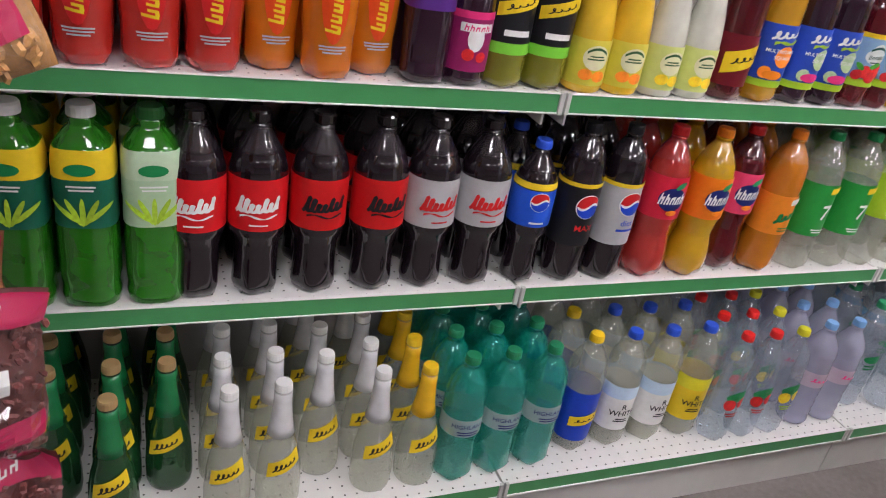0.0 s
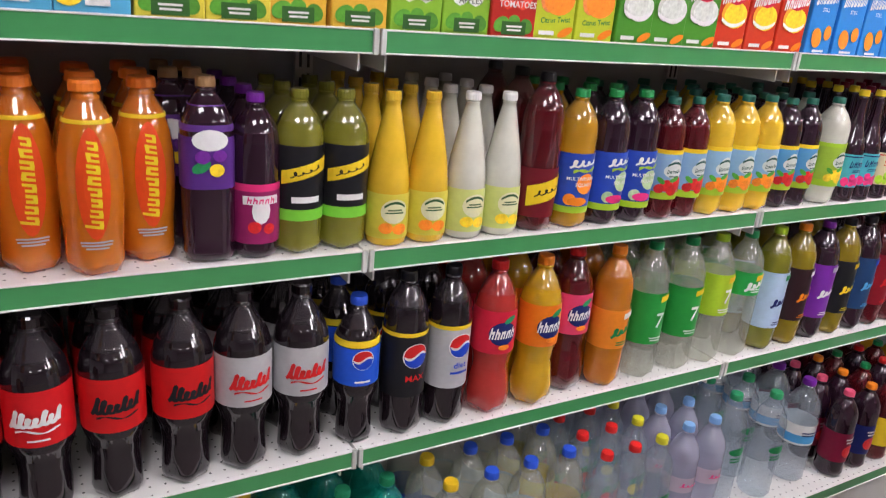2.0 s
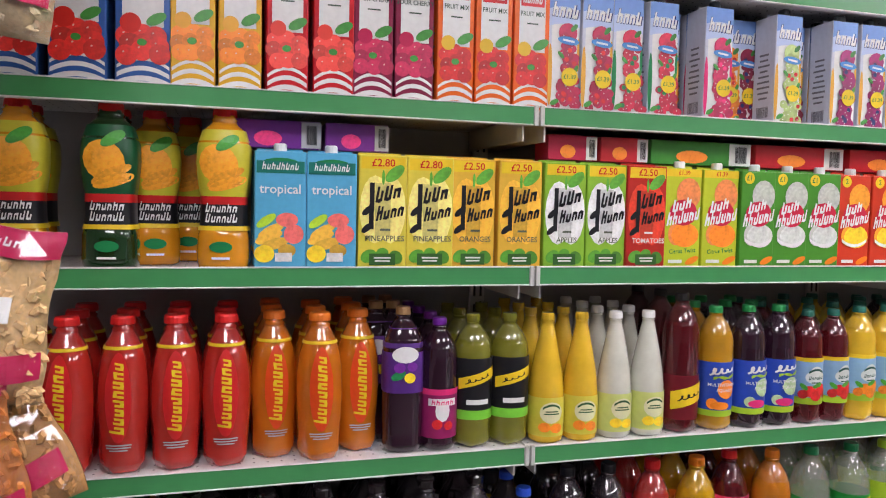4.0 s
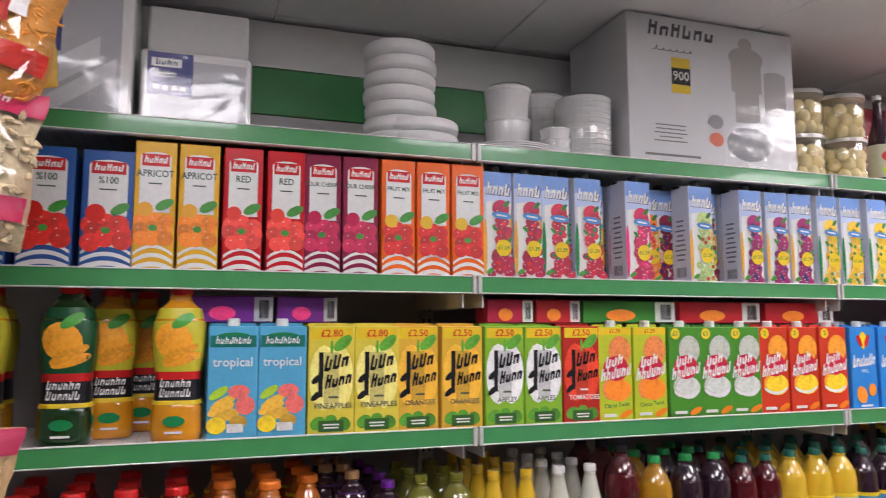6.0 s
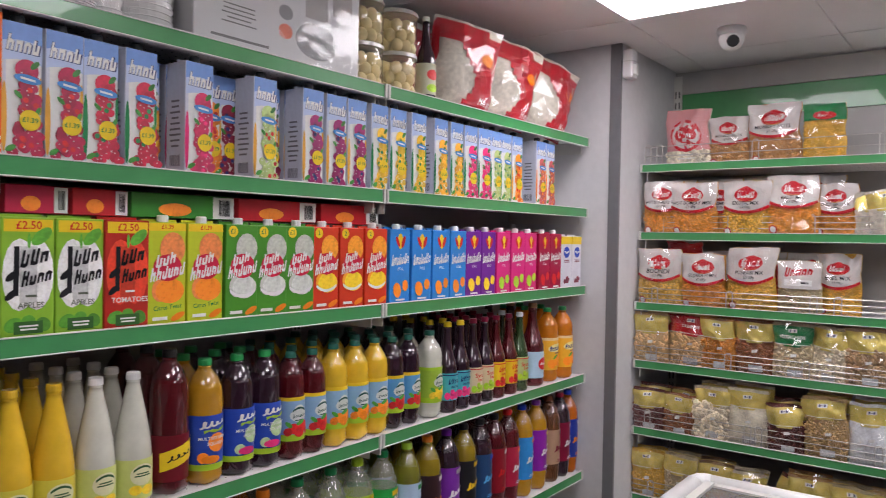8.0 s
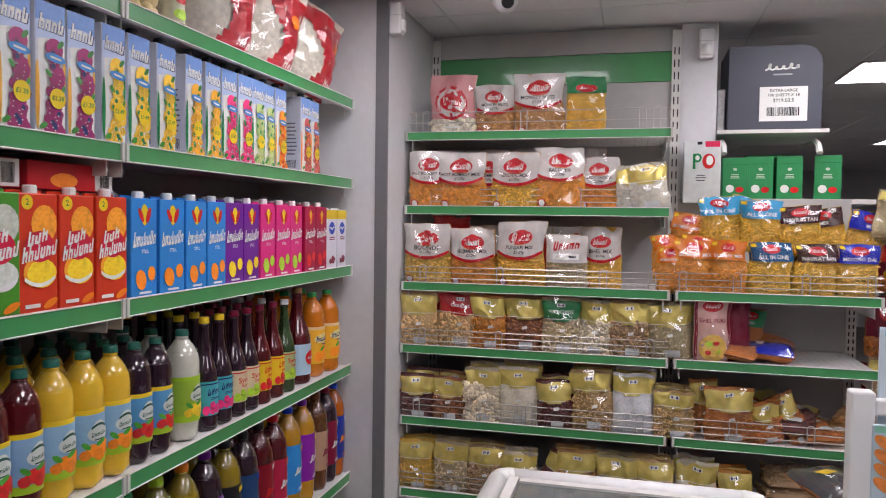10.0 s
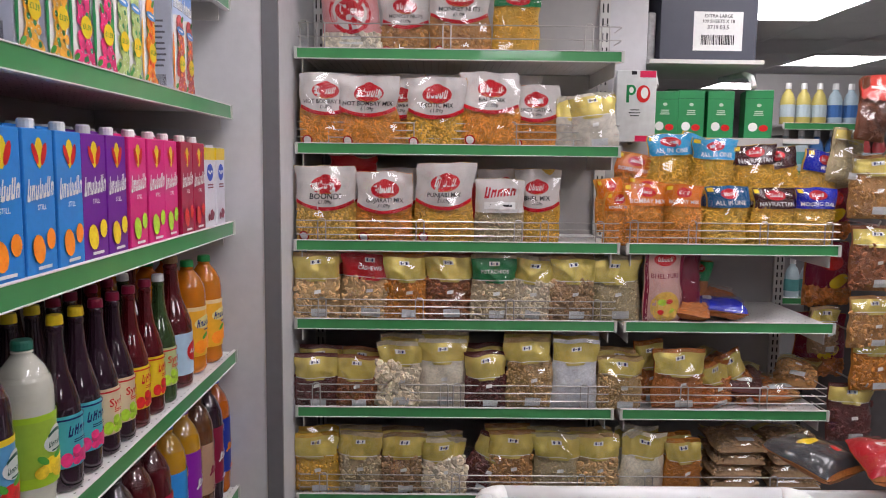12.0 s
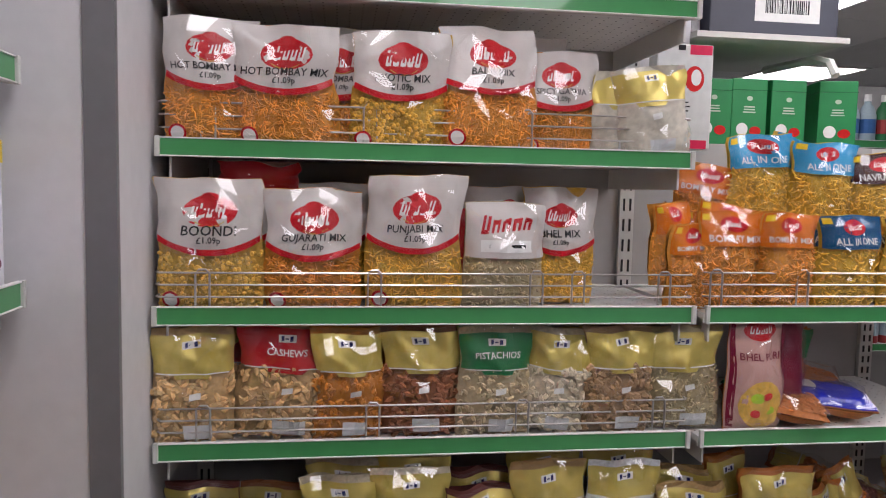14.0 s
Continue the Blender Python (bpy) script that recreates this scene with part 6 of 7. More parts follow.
for i, (c, d, dz, turn, roll, taste, kind) in enumerate(((1.44, 0.05, 0.02, 30, -82, "lentil", "bean"), (1.545, 0.05, 0.055, -20, -76, "raisin", "bean"), (1.66, 0.05, 0.03, 14, -80, "lentil", "bean"), (1.74, 0.11, 0.06, -34, -74, "peanut", "nut"), (1.60, 0.15, 0.075, 50, -70, "lentil", "bean"))):
    foil_bag(0.135, 0.19, kind, taste, 130 + i, "clear pulse packet tumbled on the lower shelf", 0.68, 150).matrix_basis = at_n(c, d, NZ[1] + dz, turn, roll)

# wire baskets along the shelf fronts


def basket(L, h, rows, loops, label):
    top = new("wire_basket")
    for k in range(rows):
        zz = 0.006 + (h - 0.006) * k / (rows - 1)
        part("rail", tube(bmesh.new(), [(0, 0.10, zz), (0, 0.008, zz), (0.006, 0.0, zz), (L - 0.006, 0.0, zz), (L, 0.008, zz), (L, 0.10, zz)], 0.0019), WIRE, top)
    for u in loops:
        part("upright_loop", tube(bmesh.new(), [(u - 0.012, -0.003, 0), (u - 0.012, -0.003, h), (u - 0.006, -0.003, h + 0.006), (u + 0.006, -0.003, h + 0.006), (u + 0.012, -0.003, h), (u + 0.012, -0.003, 0)], 0.0021), WIRE, top)
    return tagged(top, label, "basket", "wire baskets")


TXT = "low zinc wire basket front along the shelf edge"
for s, d, zz, L, h, rows, loops in ((0.14, 0.045, NZ[5], 0.98, 0.085, 3, (0.02, 0.07, 0.45, 0.88, 0.93)), (0.135, 0.045, NZ[4], 0.99, 0.075, 4, (0.085, 0.37, 0.66, 0.91)), (0.135, 0.008, NZ[3], 0.99, 0.07, 4, (0.08, 0.38, 0.68, 0.76, 0.93)), (0.135, 0.008, NZ[2], 0.99, 0.07, 4, (0.08, 0.38, 0.66, 0.93)), (0.135, 0.008, NZ[1], 0.98, 0.08, 4, (0.06, 0.46, 0.50, 0.90)), (0.135, 0.008, NZ[0], 0.98, 0.07, 4, (0.08, 0.5, 0.9)), (1.15, 0.008, NZ[3], 0.66, 0.075, 4, (0.02, 0.2, 0.42, 0.62)), (1.15, 0.008, NZ[1], 0.655, 0.08, 4, (0.2, 0.45)), (1.15, 0.008, NZ[0], 0.655, 0.07, 3, (0.1, 0.5))):
    basket(L, h, rows, loops, TXT).matrix_basis = at_n(s, d, zz + 0.002)

# ---- things on the top drinks shelf ----
z = SZ[5] + 0.0015


def napkin_pack(w, d, h, u, v, lw, lh):
    """A wrapped napkin pack with its label centred at (u, v)."""
    top = mesh_ob("napkin_pack", boxed(-w / 2, w / 2, 0, d, 0, h, 0.008), FOAM)
    part("film", boxed(-w / 2 - 0.002, w / 2 + 0.002, -0.004, d, 0.001, h + 0.002, 0.009), SHRINK, top)
    fl = flat_wrap(-0.0005)
    art("picture_panel", top, ink((0.46, 0.47, 0.50)), [rect(0.004, h * 0.46, w * 0.86, h * 0.84)], fl, 0.0004)
    art("cutlery_picture", top, ink((0.66, 0.67, 0.69)), [rect(w * 0.14, h * 0.28, w * 0.40, h * 0.17, h * 0.34), rect(w * 0.26, h * 0.20, w * 0.32, h * 0.12, h * 0.28), rect(-w * 0.06, h * 0.20, w * 0.30, 0.006, h * 0.22), oval(w * 0.09, h * 0.33, w * 0.05, 0.007, 0.6)], fl, 0.0008)
    lab = art("label", top, ink((0.02, 0.025, 0.20)), [rect(u, v, lw, lh)], fl, 0.0012)
    art("mark", lab, W, [rect(u - lw * 0.08, v + lh * 0.26, lw * 0.66, lh * 0.2)], fl, 0.0016)
    art("mark_script", lab, ink((0.02, 0.025, 0.20)), [glyphs(u - lw * 0.08, v + lh * 0.26, lw * 0.5, lh * 0.14, 4, 0, 71)], fl, 0.0020)
    art("small_print", lab, W, [rect(u + k * lw * 0.2, v - lh * 0.32, lw * 0.11, lh * 0.1) for k in (-1.5, -0.5, 0.5, 1.5)] + [bars(u - lw * 0.1, v - lh * 0.02, lw * 0.5, lh * 0.14, 2, 0.4)], fl, 0.0016)
    return tagged(top, "film-wrapped pack of white paper napkins with a blue label", "napkins", "napkin packs")


napkin_pack(0.37, 0.24, 0.30, 0.007, 0.172, 0.105, 0.098).matrix_basis = pose(-0.880, 0.03, z)
napkin_pack(0.208, 0.13, 0.148, -0.050, 0.100, 0.084, 0.086).matrix_basis = pose(-0.578, 0.03, z)
tagged(mesh_ob("paper_pack", boxed(-0.104, 0.104, 0, 0.16, 0, 0.30, 0.006), FOAM), "plain white paper pack standing behind the napkins", "pack").matrix_basis = pose(-0.575, 0.18, z)


def bowl(r, h):
    prof = [(0, r * 0.88), (h * 0.22, r * 0.95), (h * 0.30, r * 1.0), (h * 0.42, r * 1.025), (h * 0.84, r * 1.025), (h * 0.96, r * 1.0), (h, r * 0.95), (h * 0.4, r * 0.8)]
    return tagged(mesh_ob("foam_bowl", revolve(prof, 32), FOAM, True), "white foam bowl in a stack on the top shelf", "bowl", "stacked bowls")


stand(bowl(0.080, 0.036), [pose(-0.138 + 0.002 * (k % 3 - 1), 0.12, z + 0.0345 * k) for k in range(7)])
stand(bowl(0.086, 0.032), [pose(-0.098, 0.098, z + 0.0310 * k) for k in range(2)])
plate = tagged(mesh_ob("foam_plate", revolve([(0, 0.075), (0.004, 0.08), (0.014, 0.112), (0.017, 0.112), (0.006, 0.078)], 32), FOAM), "white foam plate lying on the top shelf", "plate", "stacked plates")
stand(plate, [pose(0.13, 0.125, z + 0.005 * k) for k in range(3)])


def cup_stack(r, h, n, label):
    top = new("cup_stack")
    for k in range(n):
        a = h * k / n
        part("cup", revolve([(a, r * (0.86 + 0.02)), (a + h / n * 0.85, r), (a + h / n * 0.9, r * 1.04), (a + h / n * 0.99, r * 1.04)], 24), FOAM, top)
    part("film", revolve([(0.001, r * 0.95), (h * 0.1, r * 1.06), (h * 0.9, r * 1.07), (h + 0.01, r * 0.8), (h + 0.02, r * 0.2)], 16), SHRINK, top, "clear crinkled wrap", True)
    return tagged(top, label, "cups", "wrapped cups")


cup_stack(0.055, 0.15, 2, "film-wrapped white foam cups standing on plates").matrix_basis = pose(0.135, 0.13, z + 0.028)
cup_stack(0.066, 0.155, 12, "film-wrapped stack of white foam bowls").matrix_basis = pose(0.315, 0.085, z)
cup_stack(0.062, 0.20, 6, "film-wrapped stack of white foam cups").matrix_basis = pose(0.27, 0.23, z)
cup_stack(0.035, 0.07, 3, "small bundle of wrapped foam lids").matrix_basis = pose(0.225, 0.06, z + 0.0)

w, h = 0.505, 0.376
b = mesh_ob("blender_box", boxed(-w / 2, w / 2, 0, 0.28, 0, h, 0.003), paint("box_card", (0.66, 0.66, 0.67), 0.5, vary=0.04, scale=20))
fw = flat_wrap(0)
art("mark", b, ink((0.06, 0.06, 0.07)), [glyphs(-0.095, 0.340, 0.20, 0.038, 6, 0, 81, 1.0)], fw, 0.0008)
art("mark_script", b, ink((0.25, 0.25, 0.26)), [ribbon(-0.12, 0.292, 0.12, 0.004, 0.010, 4)], fw, 0.0008)
fl = art("flash", b, YEL, [rect(-0.10, 0.228, 0.055, 0.09)], fw, 0.0008)
art("flash_core", fl, K, [rect(-0.10, 0.226, 0.055, 0.042)], fw, 0.0012)
art("number", fl, W, [words("900", -0.10, 0.226, 0.032)], fw, 0.0016)
art("small_print", b, ink((0.2, 0.2, 0.2)), [bars(-0.135, 0.08, 0.10, 0.05, 5, 0.3), rect(-0.13, 0.025, 0.16, 0.006)], fw, 0.0008)
pic = art("blender_picture", b, ink((0.42, 0.40, 0.39)), [rect(0.10, 0.25, 0.095, 0.09), oval(0.10, 0.295, 0.055, 0.030), rect(0.10, 0.17, 0.075, 0.09), oval(0.10, 0.332, 0.022, 0.018), rect(0.19, 0.20, 0.07, 0.10), oval(0.19, 0.255, 0.036, 0.014)], fw, 0.0008)
art("blender_base", pic, ink((0.30, 0.30, 0.31)), [oval(0.10, 0.07, 0.07, 0.045), oval(0.0, 0.12, 0.022, 0.018)], fw, 0.0012)
art("food_picture", b, ink((0.60, 0.12, 0.05)), [oval(0.0, 0.075, 0.022, 0.018)], fw, 0.0008)
part("film", boxed(-w / 2 - 0.0015, w / 2 + 0.0015, -0.004, 0.282, 0.001, h + 0.002, 0.005), SHRINK, b, "crinkled clear shrink wrap")
tagged(b, "large white blender box in shrink wrap on the top shelf", "box").matrix_basis = pose(0.655, 0.02, z)

JAR = clear("jar", (0.84, 0.80, 0.68), 0.10)
SWEET = paint("cream_sweets", (0.82, 0.70, 0.38), 0.4, coat=0.3, vary=0.12, scale=40, spread=0.15)


def sweet_jar(r, h):
    top = mesh_ob("sweet_jar", revolve([(0, r * 0.9), (0.006, r), (h * 0.85, r), (h * 0.92, r * 0.96)], 28), JAR, True)
    rnd = random.Random(5)
    for k in range(26):
        a, ring, lev = k * 0.7854 + rnd.uniform(-0.1, 0.1), 0.70, k // 8
        bm = bmesh.new()
        bmesh.ops.create_icosphere(bm, subdivisions=2, radius=0.0175, matrix=Matrix.Translation((r * ring * math.cos(a + 0.39 * lev), r * ring * math.sin(a + 0.39 * lev), 0.020 + 0.029 * lev)) @ Matrix.Diagonal((1, 1, 1.15, 1)))
        part("sweet", bm, SWEET, top, smooth=True)
    part("lid", revolve([(h * 0.9, r * 1.03), (h * 0.98, r * 1.03), (h, r * 0.98)], 28), clear("lid", (0.8, 0.8, 0.76), 0.5), top)
    return tagged(top, "clear plastic jar of cream-coloured round sweets", "jar", "sweet jars")


stand(sweet_jar(0.066, 0.122), [pose(x, y, z + k) for x, y in ((0.985, 0.09), (1.128, 0.085)) for k in (0, 0.123)])
b = bottle("syrup", 0.26, 0.032, PLUM, EDGE, "dark sauce bottle with a pale picture label", [(0.08, 0.44, ink((0.55, 0.55, 0.40)), "label")], [("fruit", RED, [oval(0, 0.08, 0.02, 0.016)]), ("leaf", LIME, [oval(0, 0.04, 0.02, 0.012)])], "")
row(b, z, [(1.245, 0.06)])
REDBAG = paint("red_bag_print", (0.50, 0.012, 0.025), 0.3, coat=0.2, vary=0.2, scale=24, bump=0.5)
for i, (x, y, w, h, roll, turn) in enumerate(((1.44, 0.10, 0.25, 0.30, 9, -30), (1.70, 0.10, 0.24, 0.295, 13, -26), (1.965, 0.09, 0.25, 0.285, 18, -22))):
    edge = [rect(w * (0.25 + 0.07 * math.sin(k * 0.52 - 0.6)), h * (0.03 + 0.075 * k), w * (0.50 - 0.14 * math.sin(k * 0.52 - 0.6)), h * 0.08, 0, 4, 2) for k in range(12)]
    p = packet(w, h, 0.12, "chunk", "puff", "large red and clear bag of white puffed snacks", None, arts=[("side_panel", REDBAG, edge), ("edge_panel", REDBAG, [rect(-w * 0.46, h * 0.5, w * 0.08, h * 0.9, 0, 2, 10), rect(-w * 0.1, h * 0.86, w * 0.78, h * 0.22, 0, 6, 3)]), ("mark", W, [glyphs(w * 0.34, h * 0.16, w * 0.22, 0.026, 3, 0, 90)]), ("seal_flash", ORANGE, [oval(w * 0.30, h * 0.62, w * 0.10, h * 0.07)])], group="puffed snack bags", seed=200 + i, n=0)
    p.matrix_basis = pose(x, y, z, 5, roll, turn)
packet(0.26, 0.27, 0.06, "chunk", "puff", "red snack bag standing at the back of the shelf", REDBAG, 0.02, 0, 0, (), "puffed snack bags", 210, 0).matrix_basis = pose(1.36, 0.2, z, 4, 0, -10)
stand(packet(0.27, 0.30, 0.07, "chunk", "puff", "red snack bag standing at the back of the shelf", REDBAG, 0.02, 0, 0, (), "puffed snack bags", 211, 0), [pose(x, 0.22, z, 4, 8, -12) for x in (1.13, 1.58, 1.84, 2.06)])

# ---- fixtures on wall and ceiling ----


def sensor_box():
    top = mesh_ob("alarm_sensor", boxed(-0.028, 0.028, -0.045, 0, 0, 0.115, 0.008), WHITE)
    part("lens", revolve([(0.012, 0.02), (0.016, 0.023), (0.05, 0.023), (0.054, 0.02)], 16), EDGE, top).matrix_basis = pose(0, -0.034, 0)
    part("seam", boxed(-0.029, 0.029, -0.046, -0.002, 0.066, 0.068), GREY_CLIP, top)
    return tagged(top, "white alarm sensor box fixed high on the wall", "alarm sensor", "alarm sensors")


stand(sensor_box(), [pose(2.31, -0.124, 2.19, 0, 0, 0), pose(2.899, -1.262, 2.18, 0, 0, -90)])
cctv = mesh_ob("dome_camera", revolve([(0, 0.05), (-0.004, 0.052), (-0.02, 0.052), (-0.028, 0.05)][::-1], 24), WHITE, True)
bm = bmesh.new()
bmesh.ops.create_uvsphere(bm, u_segments=20, v_segments=12, radius=0.045)
part("ball", bm, WHITE, cctv, smooth=True).matrix_basis = pose(0, 0, -0.04)
part("lens", revolve([(0, 0.022), (0.008, 0.022), (0.010, 0.018)], 18), BLACK, cctv, "black glass lens").matrix_basis = pose(-0.033, -0.014, -0.055, 0, -112, 24)
tagged(cctv, "white dome security camera under the ceiling", "camera").matrix_basis = pose(2.30, -0.545, CEIL_Z)

# ---- beyond the narrow bay: packing box, tea, far aisle ----
SLATE = paint("slate_card", (0.055, 0.06, 0.085), 0.5, vary=0.08, scale=22)
structure("shelf_board", boxed(2.87, 3.35, -1.72, -1.312, 1.880, 1.894), STEEL, "white shelf board on curved brackets", "shelf")
for y in (-1.34, -1.69):
    bm = bmesh.new()
    tube(bm, [(2.875, y, 1.80), (2.90, y, 1.835), (2.96, y, 1.855), (3.2, y, 1.862)], 0.012)
    structure("shelf_bracket", bm, EDGE, "white curved shelf bracket", "bracket")
bm = boxed(0, 0.345, 0, 0.30, 0, 0.33)
bmesh.ops.bevel(bm, geom=[e for e in bm.edges if all(v.co.x > 0.3 and v.co.z > 0.3 for v in e.verts)], offset=0.075, segments=4, affect="EDGES", profile=0.5)
bmesh.ops.bevel(bm, geom=bm.edges[:], offset=0.003, segments=2, affect="EDGES", profile=0.5)
b = mesh_ob("tissue_box", bm, SLATE)
lab = art("label", b, W, [rect(0.205, 0.10, 0.175, 0.135)], fw, 0.001)
art("lettering", lab, K, [words("EXTRA LARGE", 0.205, 0.152, 0.016), words("100 SHEETS X 18", 0.205, 0.134, 0.016), words("3719.03.5", 0.205, 0.113, 0.020)], fw, 0.0014)
art("barcode", lab, K, [barcode(0.205, 0.07, 0.12, 0.034)], fw, 0.0014)
art("mark", b, W, [ribbon(0.20, 0.245, 0.13, 0.006, 0.022, 3.5, 0.006)], fw, 0.001)
art("small_print", b, ink((0.35, 0.35, 0.38)), [rect(0.20, 0.215, 0.07, 0.006)], fw, 0.001)
tagged(b, "dark slate cardboard tissue box with a white barcode label", "box").matrix_basis = pose(2.885, -1.350, 1.8945, 0, 0, -90)
tagged(mesh_ob("paper_pack", boxed(0, 0.25, 0, 0.03, 0, 0.17, 0.006), paint("bundle", (0.45, 0.45, 0.45), 0.5, vary=0.3, scale=60)), "grey patterned paper pack beside the box", "pack").matrix_basis = pose(2.92, -1.345, 1.8945)
structure("shelf_board", boxed(2.9, 3.3, -1.95, -1.312, 1.604, 1.622), STEEL, "steel shelf behind the narrow bay", "shelf")
TEA = paint("tea_green", (0.015, 0.24, 0.075), 0.4, vary=0.08, scale=30)
for i, (y, tall, turn) in enumerate(((-1.388, 0.165, 0), (-1.484, 0.168, 0), (-1.592, 0.168, 0), (-1.73, 0.172, -14))):
    b = mesh_ob("tea_box", boxed(-0.048, 0.048, 0, 0.13, 0, tall, 0.002), TEA)
    part("flap", boxed(-0.049, 0.049, -0.001, 0.131, tall - 0.03, tall - 0.028), ink((0.01, 0.15, 0.05)), b)
    art("seal", b, W, [oval(-0.018, 0.04, 0.016, 0.016)], fw, 0.001)
    art("seal_red", b, RED, [oval(0.018, 0.036, 0.016, 0.012)], fw, 0.001)
    art("small_print", b, ink((0.5, 0.62, 0.5)), [bars(0, 0.09, 0.04, 0.02, 3), oval(0, 0.118, 0.008, 0.006)], fw, 0.001)
    tagged(b, "bright green tea box with white and red seals", "box", "tea boxes").matrix_basis = pose(2.915, y, 1.6225, 0, 0, -90 + turn)
b = mesh_ob("tea_box", boxed(-0.11, 0.11, 0, 0.1, 0, 0.19, 0.002), TEA)
part("flap", boxed(-0.111, 0.111, -0.001, 0.101, 0.15, 0.152), ink((0.01, 0.15, 0.05)), b)
tagged(b, "larger green tea box behind the small ones", "box", "tea boxes").matrix_basis = pose(3.09, -1.56, 1.6225, 0, 0, -90)
b = mesh_ob("tea_packet", boxed(-0.070, 0.070, 0, 0.05, 0, 0.245, 0.004), paint("tea_packet_white", (0.62, 0.64, 0.63), 0.3, coat=0.4))
art("letter_mark", b, DGREEN, [rect(-0.03, 0.165, 0.010, 0.06), oval(-0.018, 0.178, 0.016, 0.018)], fw, 0.001)
art("letter_mark_red", b, RED, [oval(0.024, 0.165, 0.024, 0.030)], fw, 0.001)
art("letter_core", b, W, [oval(0.028, 0.168, 0.013, 0.019), oval(-0.018, 0.178, 0.008, 0.010)], fw, 0.0014)
art("price_flash", b, ink((0.68, 0.03, 0.10)), [rect(0.038, 0.232, 0.055, 0.022), rect(0.03, 0.012, 0.06, 0.020)], fw, 0.001)
art("small_print", b, K, [bars(-0.004, 0.10, 0.05, 0.03, 3, 0.3), rect(-0.01, 0.236, 0.018, 0.012)], fw, 0.001)
tagged(b, "white foil tea packet with green and red letters", "packet").matrix_basis = pose(2.80, -1.252, 1.600, 0, 0, -90)
structure("peg", tube(bmesh.new(), [(2.81, -1.252, 1.597), (2.9, -1.252, 1.597)], 0.005), WIRE, "wire prong holding the tea packet", "peg")

# far aisle shelving, seen over the narrow bay
for x0, y0 in ((4.5, -2.55), (4.5, -3.56), (6.3, -3.3)):
    for k, zz in enumerate((0.3, 0.75, 1.15, 1.50, 1.77)):
        s = shelf(1.0, 0.4, "cream shop shelf of the far aisle with a green strip", "far shelves")
        s.matrix_basis = pose(x0, y0, zz, 0, 0, -90)
    structure("back_panel", boxed(x0 + 0.4, x0 + 0.42, y0 - 1.0, y0, 0, 2.1), BACK, "grey back panel of the far shelving", "back panel")
rnd = random.Random(12)
FARCOL = [ink(c) for c in ((0.45, 0.55, 0.58), (0.05, 0.14, 0.35), (0.4, 0.06, 0.06), (0.12, 0.36, 0.34), (0.5, 0.42, 0.12), (0.35, 0.45, 0.5), (0.04, 0.2, 0.08))]
kinds = []
for i, c in enumerate(FARCOL):
    t = tagged(mesh_ob("cleaner_bottle", revolve([(0, 0.038), (0.01, 0.042), (0.13, 0.042), (0.17, 0.03), (0.19, 0.016), (0.20, 0.016)], 14), c, True), "household bottle on the far shelves", "bottle", "far bottles")
    part("cap", revolve([(0.20, 0.018), (0.235, 0.016)], 12), W, t)
    part("label", revolve([(0.04, 0.0426), (0.11, 0.0426)], 14), FARCOL[(i + 3) % 7], t)
    kinds.append(t)
spots = [(x0 + 0.06, y0 - 0.05 - 0.092 * j, zz + 0.002) for x0, y0 in ((4.5, -2.55), (4.5, -3.56), (6.3, -3.3)) for zz in (0.75, 1.15, 1.50, 1.77) for j in range(11)]
used = set()
for i, p in enumerate(spots):
    k = (i // 3) % 7
    if k in used:
        copy_thing(kinds[k], pose(*p))
    else:
        kinds[k].matrix_basis = pose(*p)
        used.add(k)

# ---- hanging packets on the rack beyond the narrow bay ----
structure("rack_panel", boxed(2.80, 2.83, -2.75, -1.90, 0.15, 1.55), paint("rack_dark", (0.10, 0.09, 0.09), 0.5), "dark rack panel for hanging packets", "rack")
MEAT = food("stick", (0.20, 0.06, 0.02))
for i, (y, x, zz, w, h, kind, taste, lab) in enumerate((
        (-1.935, 2.52, 1.36, 0.15, 0.20, "bean", "peanut", 0), (-1.95, 2.52, 1.13, 0.15, 0.21, "nut", "almond", 0), (-1.955, 2.52, 0.945, 0.15, 0.17, "nut", "peanut", 0), (-1.93, 2.55, 0.62, 0.14, 0.20, "bean", "raisin", 0), (-1.98, 2.53, 0.80, 0.14, 0.18, "bean", "apricot", 0),
        (-2.10, 2.52, 1.36, 0.15, 0.20, "bean", "cashew", 0), (-2.11, 2.52, 1.13, 0.15, 0.21, "nut", "walnut", 0), (-2.11, 2.52, 0.90, 0.15, 0.21, "bean", "lentil", 0),
        (-1.90, 2.70, 1.05, 0.17, 0.22, "chunk", "lentil", 1), (-1.90, 2.72, 0.80, 0.17, 0.22, "chunk", "lentil", 1), (-1.88, 2.70, 1.28, 0.17, 0.2, "chunk", "lentil", 1), (-1.86, 2.62, 0.90, 0.10, 0.16, "nut", "walnut", 0))):
    if lab:
        p = packet(w, h, 0.06, kind, taste, "dark red snack packet hanging on the rack", MAROON, 0.3, 0, 0, [("mark", RED, [oval(0, h * 0.7, 0.05, 0.03)]), ("flash", YEL, [oval(0.02, h * 0.4, 0.04, 0.02, 0.4)])], "hanging packets", 300 + i, 60)
    else:
        p = foil_bag(w, h, kind, taste, 300 + i, "clear nut packet with a gold foil top hanging on the rack", 0.72, 110)
    p.matrix_basis = pose(x, y, zz, 0, 0, -90 + (i % 3 - 1) * 7)
